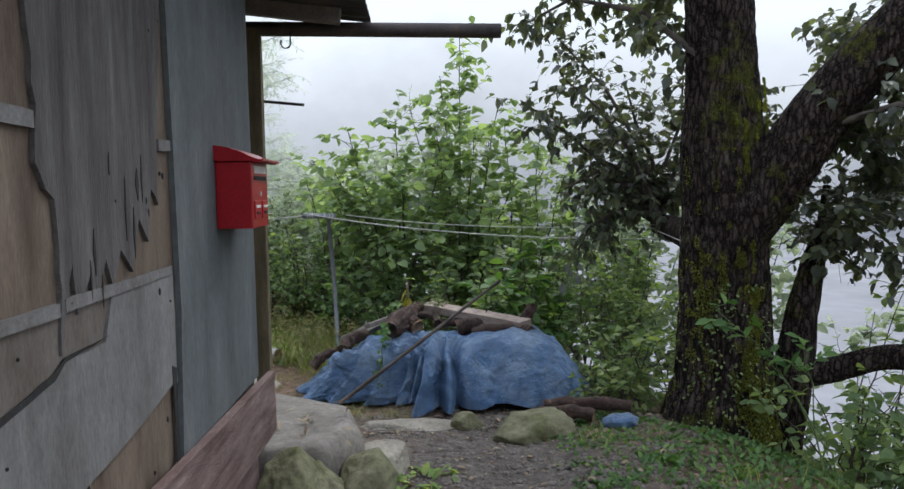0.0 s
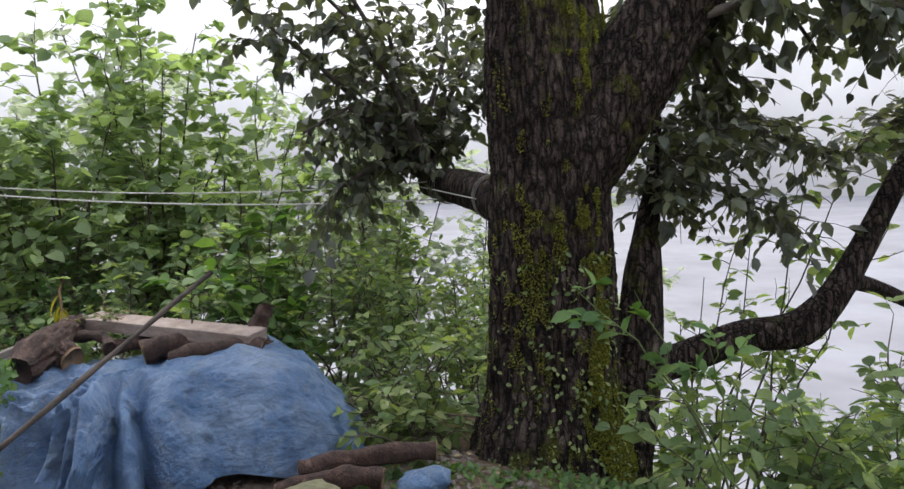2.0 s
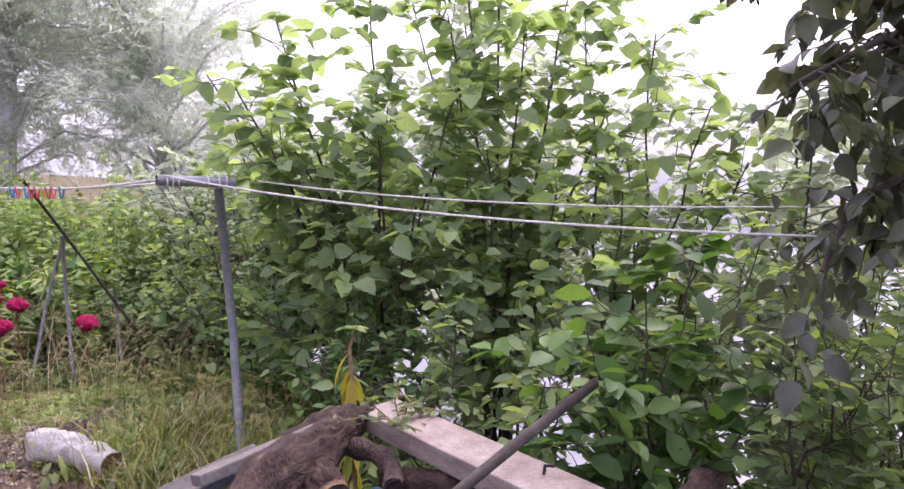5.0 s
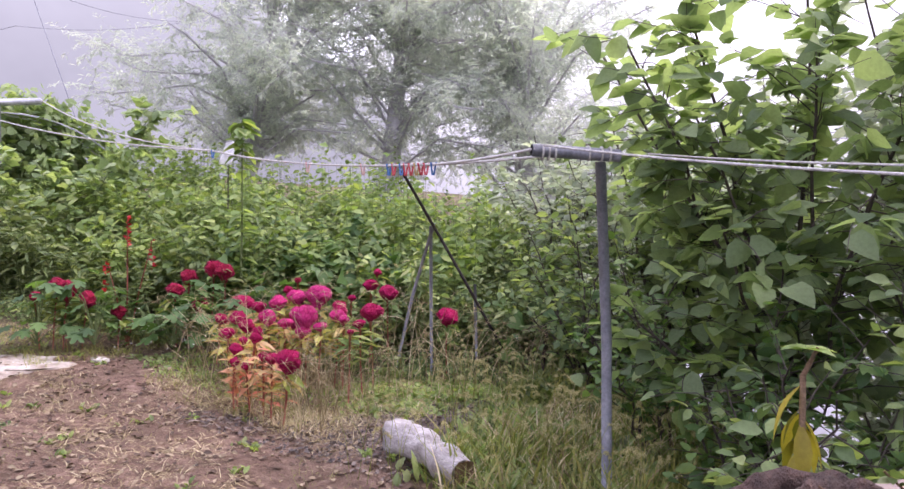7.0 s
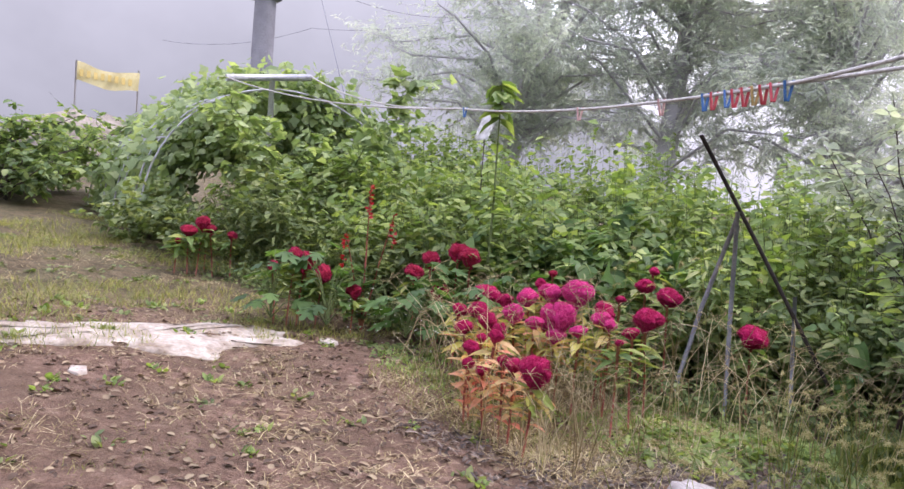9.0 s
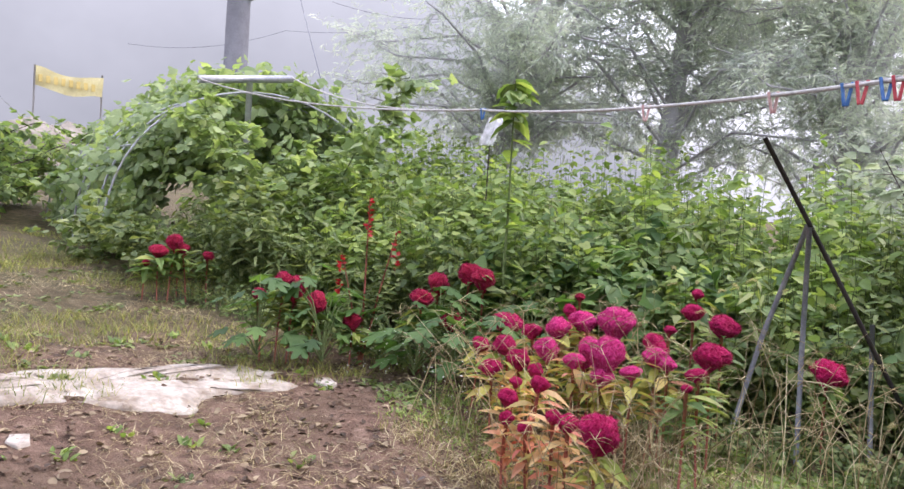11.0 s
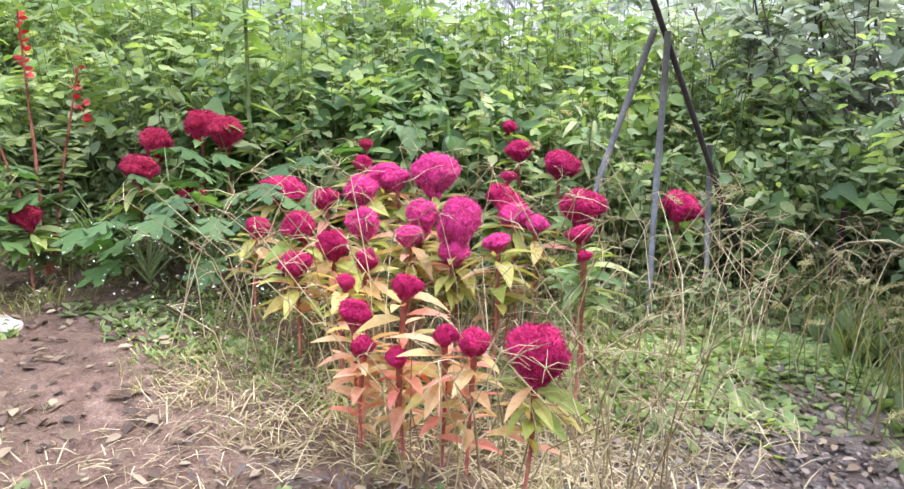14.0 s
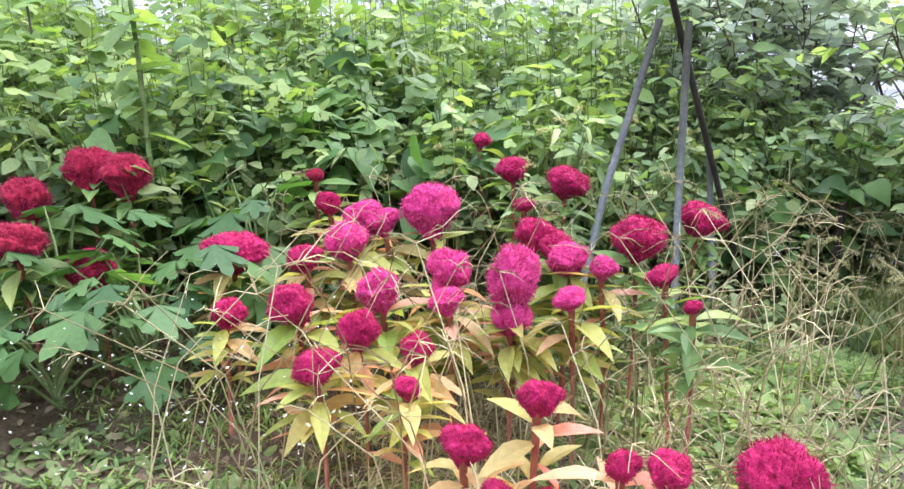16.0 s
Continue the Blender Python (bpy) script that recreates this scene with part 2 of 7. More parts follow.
PIN_YEL = surface("yellow_clothespin", (0.50, 0.36, 0.12), (0.60, 0.46, 0.2), scale=20, rough=0.4)
PIN_PINK = surface("faded_pink_clothespin", (0.52, 0.30, 0.28), (0.66, 0.46, 0.42), scale=20, rough=0.5)
BAG = surface("white_plastic", (0.70, 0.71, 0.72), (0.80, 0.81, 0.82), scale=9, rough=0.4)
# Banner yellow is paled further so that it seems to hang in mist.
BANNER = surface("mist_paled_banner_cloth", (0.62, 0.56, 0.27), (0.68, 0.63, 0.35), (0.72, 0.68, 0.44), 3, 0.8)
BANNER_INK = surface("banner_lettering", (0.56, 0.44, 0.14), (0.62, 0.50, 0.18), scale=6)
# Pale water base stands in for fog and sky reflection on the river.
WATER_MAT = surface("mist_paled_river", (0.205, 0.208, 0.232), (0.235, 0.238, 0.26), scale=0.05, rough=0.6, fine=0.25, bump=0.01, spec=0.3)


def bark_mat():
    m, n, l = mat_new("furrowed_mossy_bark")
    geo = n.new("ShaderNodeNewGeometry")
    mp = n.new("ShaderNodeMapping")
    mp.inputs["Scale"].default_value = (1.0, 1.0, 0.24)
    l.new(geo.outputs["Position"], mp.inputs["Vector"])
    v = n.new("ShaderNodeTexVoronoi")
    v.feature = "DISTANCE_TO_EDGE"
    v.inputs["Scale"].default_value = 22
    warp = tex_noise(n, l, 7, 4, 0.6)
    add = n.new("ShaderNodeVectorMath")
    add.operation = "MULTIPLY_ADD"
    add.inputs[1].default_value = (0.12, 0.12, 0.06)
    l.new(warp, add.inputs[0])
    l.new(mp.outputs[0], add.inputs[2])
    l.new(add.outputs[0], v.inputs["Vector"])
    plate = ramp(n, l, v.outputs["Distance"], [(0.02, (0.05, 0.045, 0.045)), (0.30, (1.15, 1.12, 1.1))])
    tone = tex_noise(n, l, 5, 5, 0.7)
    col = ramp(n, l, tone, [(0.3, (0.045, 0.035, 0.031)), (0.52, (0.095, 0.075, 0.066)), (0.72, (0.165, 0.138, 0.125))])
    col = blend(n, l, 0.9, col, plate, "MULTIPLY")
    patch = tex_noise(n, l, 2.6, 6, 0.72)
    mask = ramp(n, l, patch, [(0.56, (0, 0, 0)), (0.66, (1, 1, 1))])
    green = ramp(n, l, tex_noise(n, l, 60, 3), [(0.3, (0.05, 0.06, 0.012)), (0.7, (0.15, 0.16, 0.03))])
    col = blend(n, l, mask, col, green)
    fine = n.new("ShaderNodeTexVoronoi")
    fine.inputs["Scale"].default_value = 62
    l.new(add.outputs[0], fine.inputs["Vector"])
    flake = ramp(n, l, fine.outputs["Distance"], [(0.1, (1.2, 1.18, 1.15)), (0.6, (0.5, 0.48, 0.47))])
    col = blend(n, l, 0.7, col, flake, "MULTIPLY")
    h = blend(n, l, 0.3, v.outputs["Distance"], tex_noise(n, l, 50, 4, 0.75))
    h = blend(n, l, 0.35, h, ramp(n, l, fine.outputs["Distance"], [(0.0, (1, 1, 1)), (0.7, (0, 0, 0))]))
    finish(n, l, col, 0.92, 0, h, 0.06, 1.0, spec=0.12)
    return m


def tarp_mat():
    m, n, l = mat_new("blue_tarpaulin")
    base = tex_noise(n, l, 2.2, 6, 0.7)
    col = ramp(n, l, base, [(0.28, (0.08, 0.15, 0.30)), (0.48, (0.13, 0.24, 0.44)), (0.68, (0.29, 0.40, 0.57))])
    dirt = tex_noise(n, l, 5.5, 6, 0.75)
    col = blend(n, l, ramp(n, l, dirt, [(0.52, (0, 0, 0)), (0.72, (0.8, 0.8, 0.8))]), col, (0.20, 0.25, 0.29))
    grime = tex_noise(n, l, 1.6, 5, 0.7)
    col = blend(n, l, ramp(n, l, grime, [(0.54, (0, 0, 0)), (0.74, (0.6, 0.6, 0.6))]), col, (0.065, 0.085, 0.11))
    pale = tex_noise(n, l, 22, 4, 0.8)
    col = blend(n, l, ramp(n, l, pale, [(0.56, (0, 0, 0)), (0.74, (0.45, 0.45, 0.45))]), col, (0.40, 0.50, 0.61))
    geo = n.new("ShaderNodeNewGeometry")
    w = n.new("ShaderNodeTexWave")
    w.inputs["Scale"].default_value = 60
    l.new(geo.outputs["Position"], w.inputs["Vector"])
    crinkle = tex_noise(n, l, 14, 5, 0.7)
    ridge = tex_noise(n, l, 2.6, 5, 0.55)
    ridge.node.noise_type = "RIDGED_MULTIFRACTAL"
    streak = tex_noise(n, l, 9, 5, 0.7, stretch=(2.2, 2.2, 0.5))
    col = blend(n, l, ramp(n, l, streak, [(0.54, (0, 0, 0)), (0.72, (0.45, 0.45, 0.45))]), col, (0.075, 0.10, 0.14))
    finish(n, l, col, 0.30, 0, blend(n, l, 0.4, blend(n, l, 0.06, crinkle, w.outputs["Fac"]), blend(n, l, 0.5, tex_noise(n, l, 5, 6, 0.72), ridge)), 0.13, 1.0, spec=0.55)
    return m


def comb_mat(name, c1, c2, c3):
    m, n, l = mat_new(name)
    ob = n.new("ShaderNodeObjectInfo")
    f = tex_noise(n, l, 45, 4, 0.7)
    col = ramp(n, l, f, [(0.3, c1), (0.55, c2), (0.75, c3)])
    col = blend(n, l, 0.5, col, ramp(n, l, ob.outputs["Random"], [(0.0, (0.7, 0.7, 0.7)), (1.0, (1.15, 1.1, 1.1))]), "MULTIPLY")
    finish(n, l, col, 0.8, 0, f, 0.012, 1.0, sheen=0.06, spec=0.15)
    return m


def ground_mat():
    m, n, l = mat_new("garden_soil")
    at = n.new("ShaderNodeAttribute")
    at.attribute_name = "green"
    gr = n.new("ShaderNodeAttribute")
    gr.attribute_name = "gravel"
    broad = tex_noise(n, l, 1.1, 5, 0.65)
    mid = tex_noise(n, l, 9, 5, 0.7)
    fine = tex_noise(n, l, 70, 4, 0.75)
    soil = ramp(n, l, mid, [(0.3, (0.085, 0.055, 0.038)), (0.52, (0.235, 0.152, 0.11)), (0.72, (0.40, 0.29, 0.22))])
    soil = blend(n, l, ramp(n, l, broad, [(0.4, (0, 0, 0)), (0.6, (0.7, 0.7, 0.7))]), soil, (0.17, 0.118, 0.08))
    stone = ramp(n, l, mid, [(0.3, (0.085, 0.07, 0.062)), (0.55, (0.17, 0.15, 0.135)), (0.75, (0.26, 0.235, 0.21))])
    soil = blend(n, l, gr.outputs["Fac"], soil, stone)
    turf = ramp(n, l, mid, [(0.3, (0.07, 0.065, 0.036)), (0.52, (0.135, 0.118, 0.064)), (0.74, (0.22, 0.19, 0.11))])
    sm = n.new("ShaderNodeMath")
    sm.operation = "MULTIPLY_ADD"
    sm.inputs[1].default_value = 1.6
    l.new(broad, sm.inputs[0])
    sub = n.new("ShaderNodeMath")
    sub.operation = "MULTIPLY_ADD"
    sub.inputs[1].default_value, sub.inputs[2].default_value = 1.9, -1.25
    l.new(at.outputs["Fac"], sub.inputs[0])
    l.new(sub.outputs[0], sm.inputs[2])
    sm.use_clamp = True
    col = blend(n, l, sm.outputs[0], soil, turf)
    col = blend(n, l, 0.75, col, ramp(n, l, fine, [(0.3, (0.55, 0.55, 0.55)), (0.68, (1.25, 1.22, 1.2))]), "MULTIPLY")
    finish(n, l, col, 0.92, 0, blend(n, l, 0.5, mid, fine), 0.06, 1.0, spec=0.2)
    return m


# Mist as pure emission, brighter with height; the surface glows by itself.
def mist_glow_mat(name, low, high, z0, z1):
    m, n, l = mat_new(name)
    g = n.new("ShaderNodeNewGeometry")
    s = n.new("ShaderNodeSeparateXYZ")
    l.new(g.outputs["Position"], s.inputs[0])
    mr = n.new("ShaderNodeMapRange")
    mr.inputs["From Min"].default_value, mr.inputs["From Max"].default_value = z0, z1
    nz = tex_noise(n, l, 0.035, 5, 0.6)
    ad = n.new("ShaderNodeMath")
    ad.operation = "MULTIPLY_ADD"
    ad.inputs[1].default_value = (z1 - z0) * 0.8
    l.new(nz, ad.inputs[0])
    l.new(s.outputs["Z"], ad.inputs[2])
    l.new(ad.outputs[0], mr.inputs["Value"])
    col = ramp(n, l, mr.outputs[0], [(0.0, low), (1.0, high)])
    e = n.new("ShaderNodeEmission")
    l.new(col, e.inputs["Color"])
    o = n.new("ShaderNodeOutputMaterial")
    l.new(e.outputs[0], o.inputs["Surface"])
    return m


BARK = bark_mat()
TARP = tarp_mat()
COMB = comb_mat("cockscomb_crimson", (0.20, 0.004, 0.040), (0.38, 0.009, 0.085), (0.52, 0.028, 0.15))
COMB_PINK = comb_mat("cockscomb_pink", (0.36, 0.012, 0.10), (0.54, 0.035, 0.19), (0.66, 0.10, 0.30))
COMB_DEEP = comb_mat("cockscomb_deep_red", (0.14, 0.004, 0.018), (0.30, 0.012, 0.04), (0.44, 0.03, 0.07))
COMB_FIBRE = leaf_mat("cockscomb_fibre", (0.26, 0.005, 0.05), (0.40, 0.012, 0.095), (0.52, 0.035, 0.155), 0.3, 0.8, (1.1, 0.6, 0.8))
COMB_FIBRE_PINK = leaf_mat("cockscomb_pink_fibre", (0.46, 0.025, 0.15), (0.60, 0.06, 0.24), (0.74, 0.18, 0.38), 0.3, 0.8, (1.1, 0.7, 0.9))
SOIL = ground_mat()

# ---- mesh tools ----
RNG = np.random.default_rng(7)


def link_mesh(name, verts, faces, material, parent=None, label="", smooth=True):
    """One mesh object from vertex and face arrays (faces: lists, or one integer array of equal faces)."""
    me = bpy.data.meshes.new(name)
    verts = np.asarray(verts, np.float32)
    if isinstance(faces, np.ndarray):
        k = faces.shape[1]
        me.vertices.add(len(verts))
        me.vertices.foreach_set("co", verts.ravel())
        me.loops.add(faces.size)
        me.loops.foreach_set("vertex_index", faces.astype(np.int32).ravel())
        me.polygons.add(len(faces))
        me.polygons.foreach_set("loop_start", np.arange(0, faces.size, k, dtype=np.int32))
        me.update(calc_edges=True)
        me.validate()
    else:
        me.from_pydata([tuple(map(float, v)) for v in verts], [], [tuple(int(i) for i in f) for f in faces])
    if smooth:
        me.polygons.foreach_set("use_smooth", np.ones(len(me.polygons), bool))
    if material:
        me.materials.append(material)
    ob = new(name, me)
    if parent is not None:
        ob.parent = parent
    if label:
        ob["label"] = label
    return ob


def thing(name, place, label, category, group="", kind=""):
    """An Empty at a thing's base, that carries its parts."""
    e = new(name)
    e.empty_display_size = 0.05
    e.matrix_basis = pose(*place) if len(place) < 7 else place
    return tagged(e, label, category, group, kind)


def part(name, bm, material, parent, label="", smooth=False):
    """Links a bmesh as one mesh object under a thing or a part."""
    me = bpy.data.meshes.new(name)
    bm.to_mesh(me)
    bm.free()
    if smooth:
        me.polygons.foreach_set("use_smooth", np.ones(len(me.polygons), bool))
    me.materials.append(material)
    ob = new(name, me)
    if parent is not None:
        ob.parent = parent
    if label:
        ob["label"] = label
    return ob


def box_bm(size, at=(0, 0, 0), bevel=0.0, turn=(0, 0, 0), cuts=0, jitter=0.0, seed=0):
    """A bevelled, slightly uneven box: size, centre, turn in degrees."""
    bm = bmesh.new()
    bmesh.ops.create_cube(bm, size=1.0)
    bmesh.ops.scale(bm, vec=size, verts=bm.verts)
    if cuts:
        bmesh.ops.subdivide_edges(bm, edges=bm.edges[:], cuts=cuts, use_grid_fill=True)
    if bevel:
        sharp = [e for e in bm.edges if len(e.link_faces) == 2 and e.calc_face_angle() > 0.8]
        bmesh.ops.bevel(bm, geom=sharp, offset=bevel, segments=2, affect="EDGES", profile=0.6)
    if jitter:
        for v in bm.verts:
            v.co += noise.noise_vector(v.co * 9 + Vector((seed, seed * 2, 3))) * jitter
    bm.transform(pose(*at, *turn))
    return bm


def tube_arrays(points, radii, sides=8, ends=True, bumpy=0.0, seed=0.0):
    """A tapered tube along a polyline: vertices and faces."""
    pts = np.asarray(points, float)
    n = len(pts)
    radii = np.broadcast_to(np.asarray(radii, float), (n,))
    tang = np.gradient(pts, axis=0)
    tang /= np.linalg.norm(tang, axis=1)[:, None] + 1e-9
    ref = np.array([0.0, 0.0, 1.0]) if abs(tang[0][2]) < 0.9 else np.array([1.0, 0.0, 0.0])
    a = np.cross(tang, ref)
    a /= np.linalg.norm(a, axis=1)[:, None] + 1e-9
    b = np.cross(tang, a)
    ang = np.linspace(0, 2 * np.pi, sides, endpoint=False)
    r = radii[:, None] * np.ones(sides)[None]
    if bumpy:
        for i in range(n):
            for j in range(sides):
                r[i, j] *= 1 + bumpy * noise.noise(Vector((math.cos(ang[j]) * 1.6, math.sin(ang[j]) * 1.6, i * 0.5 + seed)))
    v = pts[:, None] + r[..., None] * (np.cos(ang)[None, :, None] * a[:, None] + np.sin(ang)[None, :, None] * b[:, None])
    v = v.reshape(-1, 3)
    f = []
    for i in range(n - 1):
        for j in range(sides):
            k = (j + 1) % sides
            f.append((i * sides + j, i * sides + k, (i + 1) * sides + k, (i + 1) * sides + j))
    if ends:
        f.append(tuple(range(sides)))
        f.append(tuple(range((n - 1) * sides, n * sides))[::-1])
    return v, f


def tube(name, points, radii, material, parent=None, sides=8, label="", bumpy=0.0, seed=0.0):
    v, f = tube_arrays(points, radii, sides, True, bumpy, seed)
    return link_mesh(name, v, f, material, parent, label)


class Bundle:
    """Gathers many tubes into one mesh."""

    def __init__(self):
        self.v, self.f, self.n = [], [], 0

    def add(self, points, radii, sides=5):
        v, f = tube_arrays(points, radii, sides, False)
        self.v.append(v)
        self.f += [tuple(i + self.n for i in q) for q in f]
        self.n += len(v)

    def link(self, name, material, parent=None, label=""):
        return link_mesh(name, np.concatenate(self.v), np.array(self.f), material, parent, label)


# Leaf outlines: along, across, out of plane; and their triangles.
def fold_leaf(stations, fold=0.12, curl=0.1):
    v, f = [(0, 0, 0)], []
    for u, w in stations:
        z = -curl * u * u
        v += [(u, -w, z + fold * w), (u, 0, z), (u, w, z + fold * w)]
    v.append((1, 0, -curl))
    last = len(v) - 1
    f += [(0, 2, 1), (0, 3, 2)]
    for i in range(len(stations) - 1):
        a, b = 1 + 3 * i, 4 + 3 * i
        f += [(a, a + 1, b + 1), (a, b + 1, b), (a + 1, a + 2, b + 2), (a + 1, b + 2, b + 1)]
    a = last - 3
    f += [(a, a + 1, last), (a + 1, a + 2, last)]
    return np.array(v, float), np.array(f)


def lobed_leaf(lobes=5, depth=0.5):
    """A palmate leaf: pointed lobes with swollen sides and rounded notches."""
    v = [(0.0, 0, 0)]
    steps = 4 * lobes
    for i in range(steps + 1):
        ang = math.radians(-140 + 280 * i / steps)
        beat = (1.0, 0.80, depth, 0.80)[(i + 2) % 4]
        r = (1.0 - 0.26 * abs(ang) / 2.4) * beat
        v.append((0.33 + r * math.cos(ang) * 0.67, r * math.sin(ang) * 0.62, -0.16 * r * r + 0.05 * (beat == 1.0)))
    return np.array(v, float), np.array([(0, i, i + 1) for i in range(1, steps + 1)])


DROOP_WIDE = fold_leaf([(0.2, 0.26), (0.55, 0.33), (0.85, 0.14)], 0.4, 0.28)
OVAL = fold_leaf([(0.25, 0.24), (0.6, 0.27), (0.85, 0.12)], 0.3, 0.18)
DROOP = fold_leaf([(0.25, 0.20), (0.6, 0.24), (0.85, 0.10)], 0.5, 0.30)
HEART = fold_leaf([(0.08, 0.36), (0.42, 0.40), (0.78, 0.2)], 0.25, 0.15)
HEART_BIG = fold_leaf([(0.02, 0.18), (0.08, 0.34), (0.22, 0.43), (0.42, 0.40), (0.62, 0.28), (0.82, 0.12)], 0.28, 0.34)
LANCE = fold_leaf([(0.3, 0.10), (0.7, 0.08)], 0.4, 0.25)
COMBLEAF = fold_leaf([(0.12, 0.05), (0.3, 0.115), (0.5, 0.14), (0.72, 0.10), (0.88, 0.045)], 0.35, 0.30)
BLADE = (np.array([(0, -0.016, 0), (0, 0.016, 0), (0.5, 0.013, 0.04), (0.5, -0.013, 0.04), (1, 0, -0.12)]), np.array([(0, 1, 2), (0, 2, 3), (3, 2, 4)]))
DIAMOND = (np.array([(0, 0, 0), (0.5, -0.24, 0.05), (1, 0, -0.05), (0.5, 0.24, 0.05)]), np.array([(0, 2, 1), (0, 3, 2)]))
THIN = (np.array([(0, 0, 0), (0.45, -0.085, 0.03), (1, 0, -0.1), (0.45, 0.085, 0.03)]), np.array([(0, 2, 1), (0, 3, 2)]))
LOBED = lobed_leaf(5, 0.5)
LOBED3 = lobed_leaf(3, 0.55)


def unit(a):
    return a / (np.linalg.norm(a, axis=-1, keepdims=True) + 1e-9)


def leaf_arrays(pos, tip, up, size, shape):
    """Leaves of one outline at many places: tip and up give each blade's way and face."""
    pos, tip, up = np.asarray(pos, float), unit(np.asarray(tip, float)), np.asarray(up, float)
    side = unit(np.cross(up, tip))
    nor = np.cross(tip, side)
    tv, tf = shape
    s = np.asarray(size, float).reshape(-1, 1, 1)
    v = pos[:, None] + s * (tv[None, :, 0:1] * tip[:, None] + tv[None, :, 1:2] * side[:, None] + tv[None, :, 2:3] * nor[:, None])
    f = tf[None] + (np.arange(len(pos)) * len(tv))[:, None, None]
    return v.reshape(-1, 3), f.reshape(-1, 3)


def leaves(name, pos, tip, up, size, shape, material, parent=None, label=""):
    v, f = leaf_arrays(pos, tip, up, size, shape)
    return link_mesh(name, v, f, material, parent, label, smooth=False)


def rand_dirs(n, flat=0.4, droop=0.0):
    """Random ways, mostly level."""
    a = RNG.uniform(0, 2 * np.pi, n)
    z = RNG.normal(0, flat, n) - droop
    return unit(np.stack([np.cos(a), np.sin(a), z], 1))


def curve_pts(a, b, sag=0.0, n=10):
    t = np.linspace(0, 1, n)[:, None]
    p = np.asarray(a, float) * (1 - t) + np.asarray(b, float) * t
    p[:, 2] -= sag * 4 * (t * (1 - t))[:, 0]
    return p


def wander(a, way, length, n=6, bend=0.25, rise=0.0):
    """A crooked twig: points from a along way."""
    p, d = [np.asarray(a, float)], unit(np.asarray(way, float))
    for _ in range(n - 1):
        d = unit(d + RNG.normal(0, bend, 3) + np.array([0, 0, rise]))
        p.append(p[-1] + d * length / (n - 1))
    return np.array(p)


# ---- ground shape ----
EDGE = np.array([(6.0, -12), (3.6, -2), (2.75, 3), (2.45, 5.5), (2.5, 7.5), (1.7, 9.6), (-0.8, 12.0), (-3.0, 14.6), (-8, 21), (-16, 36), (-40, 90)], float)


def bank(x, y):
    """Metres past the top of the river bank (negative: on the land)."""
    x, y = np.broadcast_arrays(np.asarray(x, float), np.asarray(y, float))
    ex = np.interp(y, EDGE[:, 1], EDGE[:, 0])
    slope = np.interp(y, EDGE[:, 1], np.hypot(1, np.gradient(EDGE[:, 0], EDGE[:, 1])))
    return (x - ex) / slope


def gz(x, y):
    """The ground's height."""
    x, y = np.broadcast_arrays(np.asarray(x, float), np.asarray(y, float))
    z = np.interp(y, [-30, 0, 2, 5.3, 7.0, 8.2, 9.6, 11, 40], [1.2, 0.78, 0.66, 0.43, 0.27, 0.13, 0.02, 0.0, 0.2])
    left = np.clip(-4.6 - x, 0, 60)
    z = z + 0.085 * left * np.clip((y - 4) / 4, 0, 1)
    b = np.clip((bank(x, y) + 0.6) / 6.0, 0, 1)
    z = z - 3.6 * b * b * (3 - 2 * b)
    return z + 0.03 * np.sin(x * 2.1 + 1) * np.cos(y * 1.7) + 0.015 * np.sin(x * 5.3) * np.sin(y * 6.1 + x)


def on_ground(x, y, dz=0.0):
    return np.stack([x, y, gz(x, y) + dz], 1)

